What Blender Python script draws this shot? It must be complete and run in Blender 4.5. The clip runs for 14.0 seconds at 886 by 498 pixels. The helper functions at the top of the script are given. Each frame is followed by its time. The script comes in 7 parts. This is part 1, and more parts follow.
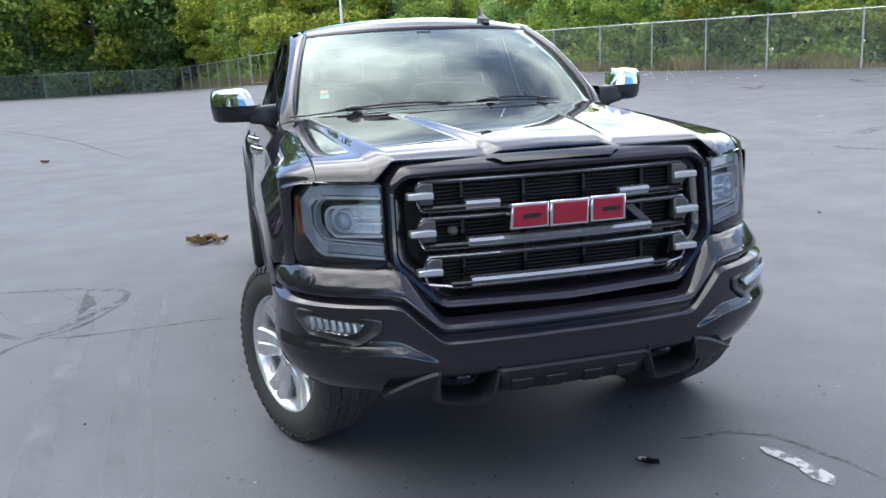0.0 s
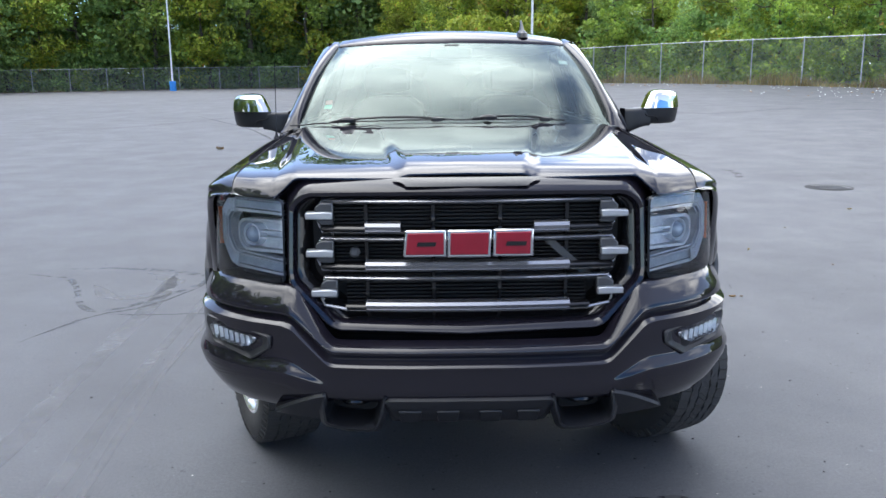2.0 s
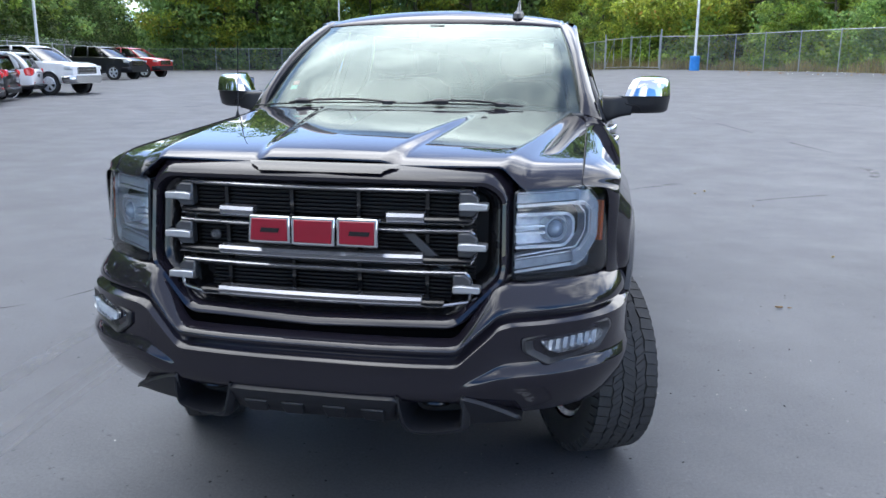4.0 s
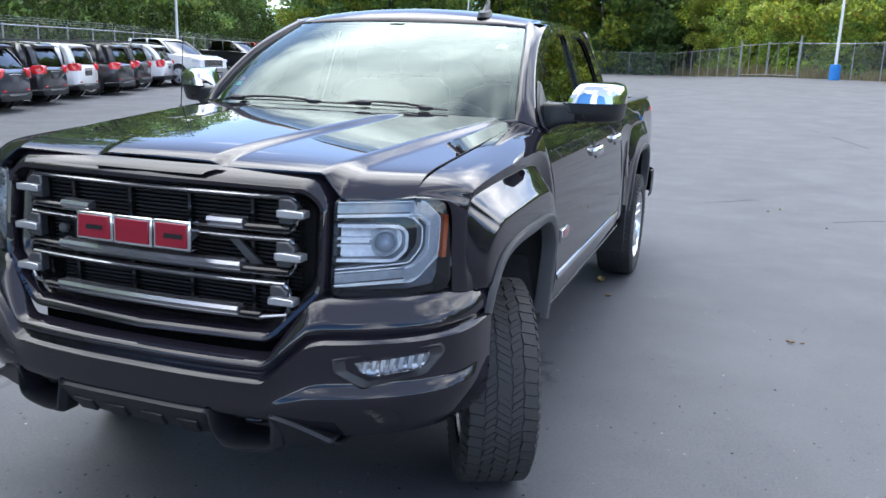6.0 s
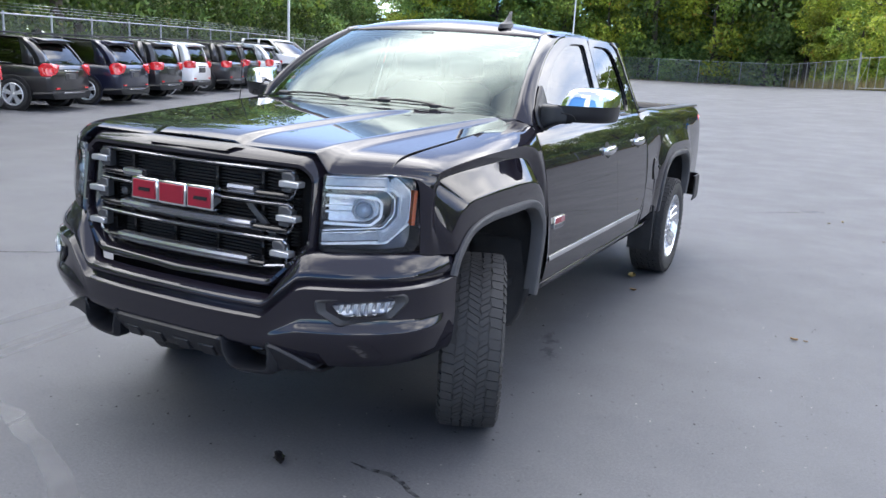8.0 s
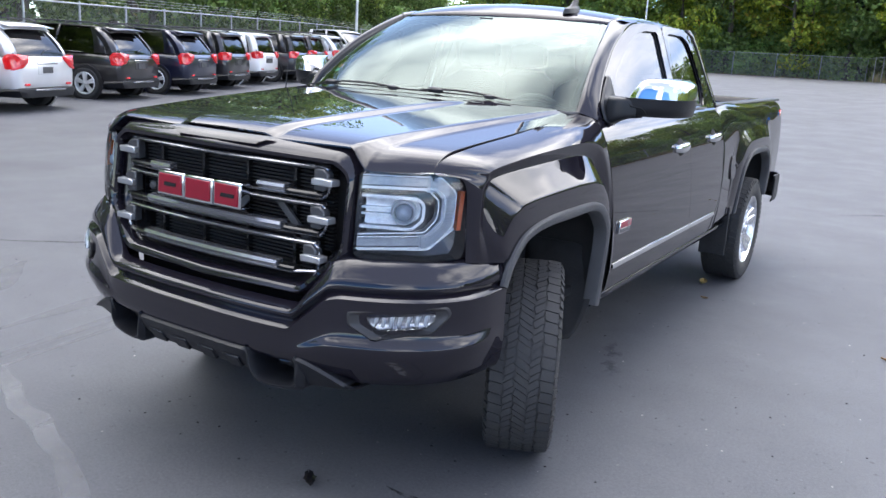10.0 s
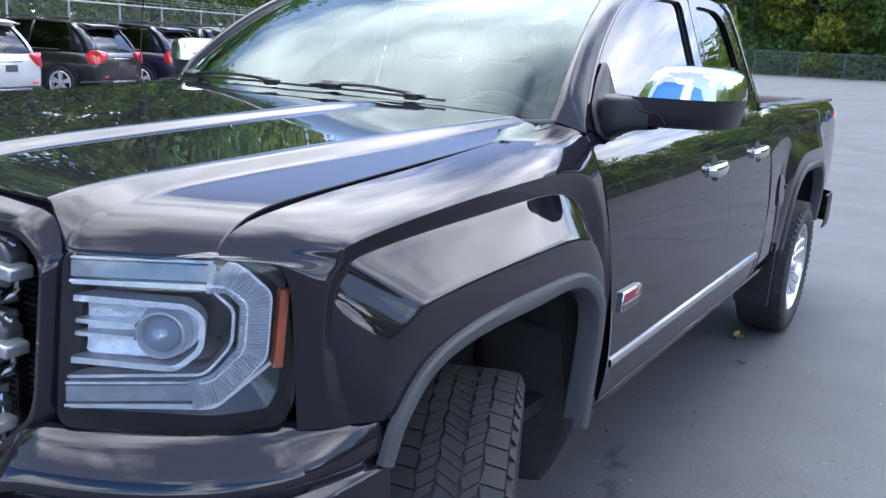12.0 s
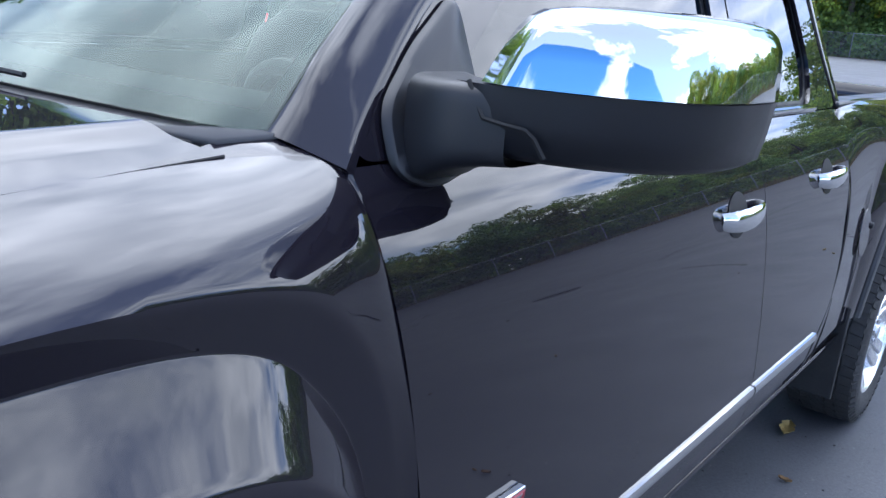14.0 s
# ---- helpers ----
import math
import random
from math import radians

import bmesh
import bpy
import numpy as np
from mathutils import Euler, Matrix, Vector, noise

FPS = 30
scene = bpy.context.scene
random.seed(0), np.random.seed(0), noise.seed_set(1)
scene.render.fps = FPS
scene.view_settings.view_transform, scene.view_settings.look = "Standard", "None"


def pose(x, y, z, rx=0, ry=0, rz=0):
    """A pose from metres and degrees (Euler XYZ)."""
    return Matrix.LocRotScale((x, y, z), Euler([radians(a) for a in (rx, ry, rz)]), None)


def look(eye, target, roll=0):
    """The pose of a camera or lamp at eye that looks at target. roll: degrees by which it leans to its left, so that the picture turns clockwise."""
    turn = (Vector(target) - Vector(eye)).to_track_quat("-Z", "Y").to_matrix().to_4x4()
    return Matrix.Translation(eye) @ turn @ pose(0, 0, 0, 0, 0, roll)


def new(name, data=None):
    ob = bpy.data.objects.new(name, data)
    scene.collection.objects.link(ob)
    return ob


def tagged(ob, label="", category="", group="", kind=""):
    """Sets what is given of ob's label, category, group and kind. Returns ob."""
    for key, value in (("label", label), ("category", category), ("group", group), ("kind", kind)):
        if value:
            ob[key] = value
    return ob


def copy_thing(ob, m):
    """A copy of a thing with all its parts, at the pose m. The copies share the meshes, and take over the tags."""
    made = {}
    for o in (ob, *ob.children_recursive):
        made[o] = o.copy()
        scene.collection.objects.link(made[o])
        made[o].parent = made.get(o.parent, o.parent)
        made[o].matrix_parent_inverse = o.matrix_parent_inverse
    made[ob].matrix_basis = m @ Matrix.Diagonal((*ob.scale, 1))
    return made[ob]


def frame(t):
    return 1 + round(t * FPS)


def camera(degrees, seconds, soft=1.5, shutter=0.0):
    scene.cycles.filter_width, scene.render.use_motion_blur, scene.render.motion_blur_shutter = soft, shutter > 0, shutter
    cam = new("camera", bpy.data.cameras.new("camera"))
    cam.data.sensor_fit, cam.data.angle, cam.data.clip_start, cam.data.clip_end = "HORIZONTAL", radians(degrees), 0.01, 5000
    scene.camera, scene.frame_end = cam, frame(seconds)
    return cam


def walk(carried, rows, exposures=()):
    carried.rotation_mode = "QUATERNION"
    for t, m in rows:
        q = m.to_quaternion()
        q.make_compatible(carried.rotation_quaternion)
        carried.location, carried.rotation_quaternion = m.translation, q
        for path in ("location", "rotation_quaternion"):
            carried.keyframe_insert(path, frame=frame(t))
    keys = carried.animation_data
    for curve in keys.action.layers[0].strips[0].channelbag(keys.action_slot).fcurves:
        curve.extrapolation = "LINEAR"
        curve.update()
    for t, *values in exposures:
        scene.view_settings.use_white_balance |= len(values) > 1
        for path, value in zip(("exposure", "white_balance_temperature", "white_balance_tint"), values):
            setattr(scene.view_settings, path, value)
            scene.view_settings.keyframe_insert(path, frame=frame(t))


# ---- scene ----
cam = camera(57.1, 14.0)
PATH = [
    (0, (-1.096, -2.604, 1.598), (-0.623, -0.708, 1.172), -2.8),
    (0.5, (-0.87, -2.619, 1.617), (-0.502, -0.699, 1.196), -2.5),
    (1, (-0.6, -2.698, 1.625), (-0.341, -0.759, 1.209), -2.0),
    (1.5, (-0.367, -2.67, 1.613), (-0.227, -0.717, 1.205), -1.3),
    (2, (-0.117, -2.648, 1.632), (-0.092, -0.69, 1.225), -0.5),
    (4.5, (1.11, -2.314, 1.624), (0.672, -0.416, 1.171), 0.6),
    (5, (1.346, -2.202, 1.638), (0.838, -0.321, 1.186), 0.9),
    (5.5, (1.583, -2.115, 1.639), (0.993, -0.257, 1.192), 1.2),
    (6, (1.718, -1.996, 1.64), (1.061, -0.161, 1.191), 1.9),
    (6.5, (1.909, -1.973, 1.631), (1.193, -0.161, 1.18), 2.6),
    (7, (2.06, -2.066, 1.633), (1.294, -0.274, 1.183), 3.1),
    (7.5, (2.204, -2.239, 1.651), (1.381, -0.473, 1.198), 3.3),
    (8, (2.365, -2.333, 1.662), (1.485, -0.594, 1.213), 3.2),
    (8.2, (2.416, -2.381, 1.684), (1.526, -0.649, 1.23), 3.5),
    (10.3, (2.221, -1.835, 1.628), (1.194, -0.186, 1.155), 3.2),
    (10.5, (2.196, -1.694, 1.621), (1.163, -0.047, 1.149), 3.1),
    (11, (2.077, -1.348, 1.62), (1.041, 0.295, 1.143), 3.3),
    (11.5, (1.906, -0.987, 1.599), (0.865, 0.651, 1.116), 3.5),
    (12, (1.795, -0.614, 1.578), (0.747, 1.021, 1.101), 3.3),
    (12.5, (1.696, -0.236, 1.567), (0.63, 1.386, 1.083), 3.4),
    (13, (1.585, 0.127, 1.558), (0.495, 1.73, 1.063), 3.4),
    (13.5, (1.544, 0.531, 1.56), (0.428, 2.105, 1.032), 4.6),
    (14, (1.515, 0.879, 1.546), (0.341, 2.401, 0.994), 5.1),
]
walk(cam, [(t, look(eye, target, roll)) for t, eye, target, roll in PATH],
     exposures=[(0, 2.38, 6450, 10), (5, 2.28, 6200, 10), (7.5, 2.5, 6500, 11), (8.2, 2.53, 6550, 12), (10.5, 2.58, 6400, 13), (12, 2.47, 6000, 13), (14, 2.45, 5650, 12)])

# ---- sky, sun and exposure ----
world = bpy.data.worlds.new("sky")
scene.world = world
world.use_nodes = True
wt = world.node_tree
wt.nodes.clear()


def wnode(kind, **kw):
    n = wt.nodes.new(kind)
    for k, v in kw.items():
        n.inputs[k].default_value = v
    return n


SUN_EL, SUN_AZ = radians(66), radians(-10)
sky = wt.nodes.new("ShaderNodeTexSky")
sky.sky_type = "NISHITA"
sky.sun_disc = False
sky.sun_elevation, sky.sun_rotation = SUN_EL, SUN_AZ
sky.air_density, sky.dust_density, sky.ozone_density = 0.8, 0.05, 4.0
sky.altitude = 1200.0
tc = wt.nodes.new("ShaderNodeTexCoord")
sep = wt.nodes.new("ShaderNodeSeparateXYZ")
wt.links.new(tc.outputs["Generated"], sep.inputs[0])
up = wt.nodes.new("ShaderNodeMath")
up.operation = "MAXIMUM"
up.inputs[1].default_value = 0.0
wt.links.new(sep.outputs["Z"], up.inputs[0])
lift = wt.nodes.new("ShaderNodeMath")
lift.operation = "ADD"
lift.inputs[1].default_value = 0.22
wt.links.new(up.outputs[0], lift.inputs[0])
flat = wt.nodes.new("ShaderNodeVectorMath")
flat.operation = "DIVIDE"
drift_way = wt.nodes.new("ShaderNodeMapping")
drift_way.inputs["Rotation"].default_value = (0, 0, radians(-30))
wt.links.new(tc.outputs["Generated"], drift_way.inputs["Vector"])
wt.links.new(drift_way.outputs[0], flat.inputs[0])
wt.links.new(lift.outputs[0], flat.inputs[1])
cl = wnode("ShaderNodeTexNoise", Scale=0.55, Detail=9.0, Roughness=0.56, Distortion=0.0)
cl.noise_dimensions = "4D"
cl.inputs["W"].default_value = 8.27
wt.links.new(flat.outputs[0], cl.inputs["Vector"])
cmask = wt.nodes.new("ShaderNodeValToRGB")
cmask.color_ramp.elements[0].position = 0.485
cmask.color_ramp.elements[0].color = (0, 0, 0, 1)
cmask.color_ramp.elements[1].position = 0.55
cmask.color_ramp.elements[1].color = (1, 1, 1, 1)
wt.links.new(cl.outputs["Fac"], cmask.inputs["Fac"])
ctone = wnode("ShaderNodeTexNoise", Scale=2.6, Detail=6.0, Roughness=0.6)
wt.links.new(flat.outputs[0], ctone.inputs["Vector"])
cramp = wt.nodes.new("ShaderNodeValToRGB")
cramp.color_ramp.elements[0].position = 0.36
cramp.color_ramp.elements[0].color = (0.42, 0.45, 0.49, 1)
cramp.color_ramp.elements[1].position = 0.68
cramp.color_ramp.elements[1].color = (1.0, 1.0, 1.0, 1)
wt.links.new(ctone.outputs["Fac"], cramp.inputs["Fac"])
b_sky = wnode("ShaderNodeBackground", Strength=0.070)
deep = wnode("ShaderNodeHueSaturation", Saturation=1.2)
wt.links.new(sky.outputs[0], deep.inputs["Color"])
wt.links.new(deep.outputs[0], b_sky.inputs["Color"])
# clouds are brighter round the hidden sun
toward = wt.nodes.new("ShaderNodeVectorMath")
toward.operation = "DOT_PRODUCT"
toward.inputs[1].default_value = (math.sin(SUN_AZ) * math.cos(SUN_EL), math.cos(SUN_AZ) * math.cos(SUN_EL), math.sin(SUN_EL))
wt.links.new(tc.outputs["Generated"], toward.inputs[0])
glow = wt.nodes.new("ShaderNodeMapRange")
glow.interpolation_type = "SMOOTHSTEP"
for k, v in zip(("From Min", "From Max", "To Min", "To Max"), (0.72, 1.0, 1.15, 1.9)):
    glow.inputs[k].default_value = v
wt.links.new(toward.outputs["Value"], glow.inputs["Value"])
b_cl = wnode("ShaderNodeBackground", Strength=1.2)
wt.links.new(glow.outputs["Result"], b_cl.inputs["Strength"])
wt.links.new(cramp.outputs["Color"], b_cl.inputs["Color"])
wmix = wt.nodes.new("ShaderNodeMixShader")
wt.links.new(cmask.outputs["Color"], wmix.inputs["Fac"])
wt.links.new(b_sky.outputs[0], wmix.inputs[1])
wt.links.new(b_cl.outputs[0], wmix.inputs[2])
wout = wt.nodes.new("ShaderNodeOutputWorld")
wt.links.new(wmix.outputs[0], wout.inputs["Surface"])

sun = new("sun", bpy.data.lights.new("sun", "SUN"))
sun.data.energy, sun.data.angle, sun.data.color = 0.5, radians(178), (1.0, 0.95, 0.88)
SUN_WAY = Vector((math.sin(SUN_AZ) * math.cos(SUN_EL), math.cos(SUN_AZ) * math.cos(SUN_EL), math.sin(SUN_EL)))
sun.matrix_world = look(SUN_WAY * 60, (0, 0, 0))


# ---- materials ----
def mat(name, base, rough=0.5, metal=0.0, coat=0.0, coat_rough=0.03, vary=0.0, scale=8.0, fine=0.0, fine_scale=200.0,
        bump=0.0, bump_scale=120.0, rough_vary=0.0, ior=1.5, spec=0.5, coat_ior=1.5, island=0.0, piece=0.0):
    """A painted, cast or grown surface: colour that varies at two scales, and a fine relief."""
    m = bpy.data.materials.new(name)
    m.use_nodes = True
    nt = m.node_tree
    p = nt.nodes["Principled BSDF"]
    p.inputs["Base Color"].default_value = (*base, 1)
    p.inputs["Roughness"].default_value = rough
    p.inputs["Metallic"].default_value = metal
    p.inputs["IOR"].default_value = ior
    p.inputs["Specular IOR Level"].default_value = spec
    p.inputs["Coat IOR"].default_value = coat_ior
    p.inputs["Coat Weight"].default_value = coat
    p.inputs["Coat Roughness"].default_value = coat_rough
    pos = nt.nodes.new("ShaderNodeTexCoord")
    colour = None
    steps = [(vary, scale, 5.0), (fine, fine_scale, 2.0)]
    for amount, sc, det in steps:
        if amount <= 0:
            continue
        n = nt.nodes.new("ShaderNodeTexNoise")
        n.inputs["Scale"].default_value, n.inputs["Detail"].default_value = sc, det
        nt.links.new(pos.outputs["Object"], n.inputs["Vector"])
        r = nt.nodes.new("ShaderNodeMapRange")
        r.inputs["From Min"].default_value, r.inputs["From Max"].default_value = 0.3, 0.7
        r.inputs["To Min"].default_value, r.inputs["To Max"].default_value = 1 - amount, 1 + amount
        nt.links.new(n.outputs["Fac"], r.inputs["Value"])
        colour = shade(nt, colour, base, r.outputs["Result"])
        if rough_vary > 0 and sc == scale:
            q = nt.nodes.new("ShaderNodeMapRange")
            q.inputs["From Min"].default_value, q.inputs["From Max"].default_value = 0.3, 0.7
            q.inputs["To Min"].default_value, q.inputs["To Max"].default_value = rough - rough_vary, rough + rough_vary
            nt.links.new(n.outputs["Fac"], q.inputs["Value"])
            nt.links.new(q.outputs["Result"], p.inputs["Roughness"])
    for amount, kind, socket in ((island, "ShaderNodeNewGeometry", "Random Per Island"), (piece, "ShaderNodeObjectInfo", "Random")):
        if amount > 0:
            g = nt.nodes.new(kind)
            r = nt.nodes.new("ShaderNodeMapRange")
            r.inputs["To Min"].default_value, r.inputs["To Max"].default_value = 1 - amount, 1 + amount
            nt.links.new(g.outputs[socket], r.inputs["Value"])
            colour = shade(nt, colour, base, r.outputs["Result"])
    if colour is not None:
        nt.links.new(colour, p.inputs["Base Color"])
    if bump > 0:
        n = nt.nodes.new("ShaderNodeTexNoise")
        n.inputs["Scale"].default_value, n.inputs["Detail"].default_value = bump_scale, 4.0
        nt.links.new(pos.outputs["Object"], n.inputs["Vector"])
        b = nt.nodes.new("ShaderNodeBump")
        b.inputs["Strength"].default_value, b.inputs["Distance"].default_value = bump, 0.01
        nt.links.new(n.outputs["Fac"], b.inputs["Height"])
        nt.links.new(b.outputs["Normal"], p.inputs["Normal"])
    return m


def shade(nt, colour, base, factor):
    """The colour so far (or base) times a factor."""
    mul = nt.nodes.new("ShaderNodeVectorMath")
    mul.operation = "SCALE"
    if colour is None:
        mul.inputs[0].default_value = base
    else:
        nt.links.new(colour, mul.inputs[0])
    nt.links.new(factor, mul.inputs["Scale"])
    return mul.outputs[0]


def glass(name, tint, ior=1.45, rough=0.0, sheen=(1.0, 1.0, 1.0)):
    """A thin pane: tinted see-through, with a Fresnel-driven mirror gloss."""
    m = bpy.data.materials.new(name)
    m.use_nodes = True
    nt = m.node_tree
    nt.nodes.clear()
    t = nt.nodes.new("ShaderNodeBsdfTransparent")
    t.inputs["Color"].default_value = (*tint, 1)
    g = nt.nodes.new("ShaderNodeBsdfGlossy")
    g.inputs["Roughness"].default_value = rough
    g.inputs["Color"].default_value = (*sheen, 1)
    f = nt.nodes.new("ShaderNodeFresnel")
    f.inputs["IOR"].default_value = ior
    mix = nt.nodes.new("ShaderNodeMixShader")
    nt.links.new(f.outputs[0], mix.inputs[0])
    nt.links.new(t.outputs[0], mix.inputs[1])
    nt.links.new(g.outputs[0], mix.inputs[2])
    o = nt.nodes.new("ShaderNodeOutputMaterial")
    nt.links.new(mix.outputs[0], o.inputs["Surface"])
    return m


PAINT = mat("dark_metallic_paint", (0.0098, 0.0086, 0.0128), 0.5, 0.0, spec=0.0, coat=1.0, coat_rough=0.006, coat_ior=1.52, vary=0.05, scale=3.0, fine=0.22, fine_scale=1800.0)
BLACK = mat("black_textured_plastic", (0.0075, 0.0083, 0.0112), 0.42, spec=0.40, vary=0.10, scale=6.0, bump=0.05, bump_scale=600.0, rough_vary=0.08)
GREYPL = mat("grey_matte_plastic", (0.055, 0.056, 0.060), 0.55, vary=0.12, scale=7.0, bump=0.2, bump_scale=500.0, rough_vary=0.08)
GLOSSB = mat("gloss_black_plastic", (0.008, 0.008, 0.009), 0.16, vary=0.1, scale=5.0)
# Near-black for dark parts; inside rims and car cabins it paints in shade
DEEP = mat("dark_parts_and_shade", (0.006, 0.006, 0.007), 0.8, vary=0.2, scale=5.0)
LINER = mat("dusty_wheel_liner", (0.018, 0.018, 0.019), 0.85, vary=0.35, scale=9.0, bump=0.3, bump_scale=90.0)
CHROME = mat("bright_chrome", (0.66, 0.67, 0.68), 0.035, 1.0, vary=0.02, scale=10.0)
BEZEL = mat("dark_grey_bezel_plastic", (0.020, 0.020, 0.022), 0.42, vary=0.1, scale=7.0, bump=0.1, bump_scale=500.0)
CLIP = mat("satin_silver_clip", (0.40, 0.41, 0.43), 0.30, 0.7, vary=0.05, scale=20.0)
CLIPDIM = mat("grey_clip_plastic", (0.055, 0.057, 0.062), 0.22, 0.3, vary=0.15, scale=25.0)
SATIN = mat("smoked_chrome", (0.34, 0.345, 0.365), 0.20, 0.85, vary=0.05, scale=10.0)
RUBBER = mat("worn_tyre_rubber", (0.025, 0.025, 0.026), 0.72, vary=0.22, scale=14.0, fine=0.2, fine_scale=160.0, bump=0.15, bump_scale=220.0, rough_vary=0.08)
ALLOY = mat("silver_alloy", (0.66, 0.67, 0.69), 0.26, 0.85, vary=0.06, scale=8.0, coat=0.4)
RED_ENAMEL = mat("red_enamel", (0.21, 0.005, 0.018), 0.30, spec=0.3, coat=0.3, vary=0.08, scale=12.0)
AMBER = mat("amber_plastic", (0.55, 0.10, 0.02), 0.25, coat=0.6, vary=0.1, scale=40.0)
LAMPRED = mat("red_lamp_plastic", (0.66, 0.014, 0.020), 0.14, coat=1.0, vary=0.15, scale=30.0)
LAMPWHITE = mat("clear_lamp_plastic", (0.62, 0.65, 0.69), 0.28, 0.12, vary=0.1, scale=60.0)
LAMPBAND = mat("grey_light_band_plastic", (0.34, 0.37, 0.41), 0.30, 0.15, vary=0.12, scale=50.0)
HOUSING = mat("dark_lamp_housing", (0.045, 0.050, 0.060), 0.22, 0.4, vary=0.15, scale=40.0)
REFLECT = mat("silver_lamp_reflector", (0.72, 0.74, 0.77), 0.20, 0.45, vary=0.1, scale=60.0, bump=0.25, bump_scale=140.0)
LENSCLEAR = glass("clear_lens", (0.90, 0.93, 0.96), 1.5)
WSGLASS = glass("windshield_glass", (0.34, 0.45, 0.41), 1.55, sheen=(0.86, 1.0, 0.95))
TINTGLASS = glass("tinted_side_glass", (0.05, 0.052, 0.055), 1.58)
CARGLASS = glass("car_window_glass", (0.06, 0.07, 0.08), 1.55)
SEATCL = mat("black_seat_cloth", (0.03, 0.03, 0.033), 0.9, vary=0.2, scale=12.0)
DASH = mat("dark_dashboard_plastic", (0.05, 0.05, 0.052), 0.6, vary=0.15, scale=8.0)
STICKER = mat("white_sticker_paper", (0.75, 0.78, 0.76), 0.6, vary=0.08, scale=60.0)
STICKGREEN = mat("green_sticker_paper", (0.25, 0.62, 0.48), 0.6, vary=0.08, scale=60.0)
STICKRED = mat("pink_sticker_paper", (0.72, 0.30, 0.26), 0.6, vary=0.08, scale=60.0)
GALV = mat("galvanised_steel", (0.42, 0.44, 0.45), 0.42, 0.6, vary=0.15, scale=5.0, rough_vary=0.1)
POLEPAINT = mat("white_pole_paint", (0.72, 0.73, 0.73), 0.5, vary=0.08, scale=2.0, rough_vary=0.1)
BLUEPAINT = mat("blue_base_paint", (0.03, 0.22, 0.62), 0.55, vary=0.12, scale=4.0, fine=0.1, fine_scale=60.0)


# ---- mesh helpers ----
def sheet(rows, close=False):
    """Quads between rows of points. Returns vertices and faces."""
    v, f, n = [], [], len(rows[0])
    for r in rows:
        v += [tuple(p) for p in r]
    for i in range(len(rows) - 1):
        for j in range(n if close else n - 1):
            k = (j + 1) % n
            f.append((i * n + j, i * n + k, (i + 1) * n + k, (i + 1) * n + j))
    return v, f


def join(*pieces):
    v, f = [], []
    for pv, pf in pieces:
        o = len(v)
        v += list(pv)
        f += [tuple(i + o for i in q) for q in pf]
    return v, f


def flip(piece):
    """Mirrored to the other side of the vehicle."""
    return [(-x, y, z) for x, y, z in piece[0]], [tuple(reversed(q)) for q in piece[1]]


def moved(piece, m):
    return [tuple(m @ Vector(p)) for p in piece[0]], piece[1]


def box(x0, y0, z0, x1, y1, z1):
    v = [(x, y, z) for x in (x0, x1) for y in (y0, y1) for z in (z0, z1)]
    return v, [(0, 1, 3, 2), (4, 6, 7, 5), (0, 4, 5, 1), (2, 3, 7, 6), (0, 2, 6, 4), (1, 5, 7, 3)]


def prism(outline, a, b, axis="y"):
    """An outline drawn out from a to b along an axis; the outline gives the other two coordinates in x, y, z order."""
    put = {"x": lambda p, s: (s, p[0], p[1]), "y": lambda p, s: (p[0], s, p[1]), "z": lambda p, s: (p[0], p[1], s)}[axis]
    n = len(outline)
    v = [put(p, a) for p in outline] + [put(p, b) for p in outline]
    f = [(i, (i + 1) % n, n + (i + 1) % n, n + i) for i in range(n)]
    return v, f + [tuple(reversed(range(n))), tuple(range(n, 2 * n))]


def tube(points, r, n=8, cap=True):
    """A round rod along points."""
    pts = [Vector(p) for p in points]
    rows = []
    for i, p in enumerate(pts):
        d = (pts[min(i + 1, len(pts) - 1)] - pts[max(i - 1, 0)]).normalized()
        a = d.orthogonal().normalized() if abs(d.z) > 0.9 else d.cross(Vector((0, 0, 1))).normalized()
        b = d.cross(a)
        rr = r[i] if isinstance(r, (list, tuple)) else r
        rows.append([p + (a * math.cos(2 * math.pi * k / n) + b * math.sin(2 * math.pi * k / n)) * rr for k in range(n)])
    v, f = sheet(rows, close=True)
    if cap:
        f += [tuple(reversed(range(n))), tuple(range(len(v) - n, len(v)))]
    return v, f


def lathe(profile, n=48, axis="x"):
    """A profile of (along, radius) turned round an axis."""
    rows = []
    for s, r in profile:
        row = []
        for k in range(n):
            a = 2 * math.pi * k / n
            c, d = r * math.cos(a), r * math.sin(a)
            row.append((s, c, d) if axis == "x" else (c, d, s) if axis == "z" else (c, s, d))
        rows.append(row)
    return sheet(rows, close=True)


def spline(pts, n, close=False):
    """n points along a smooth line through pts."""
    p = np.array(pts, float)
    k = len(p)
    out = []
    for s in np.linspace(0, k if close else k - 1, n, endpoint=not close):
        i = min(int(s), k - 1 if close else k - 2)
        t = s - i
        if close:
            a, b, c, d = p[(i - 1) % k], p[i % k], p[(i + 1) % k], p[(i + 2) % k]
        else:
            b, c = p[i], p[i + 1]
            a = p[i - 1] if i > 0 else 2 * b - c
            d = p[i + 2] if i + 2 < k else 2 * c - b
        out.append(0.5 * (2 * b + (c - a) * t + (2 * a - 5 * b + 4 * c - d) * t * t + (3 * b - a - 3 * c + d) * t ** 3))
    return np.array(out)


def lerp(a, b, t):
    return a + (b - a) * t


def step(a, b, x):
    t = min(1.0, max(0.0, (x - a) / (b - a)))
    return t * t * (3 - 2 * t)


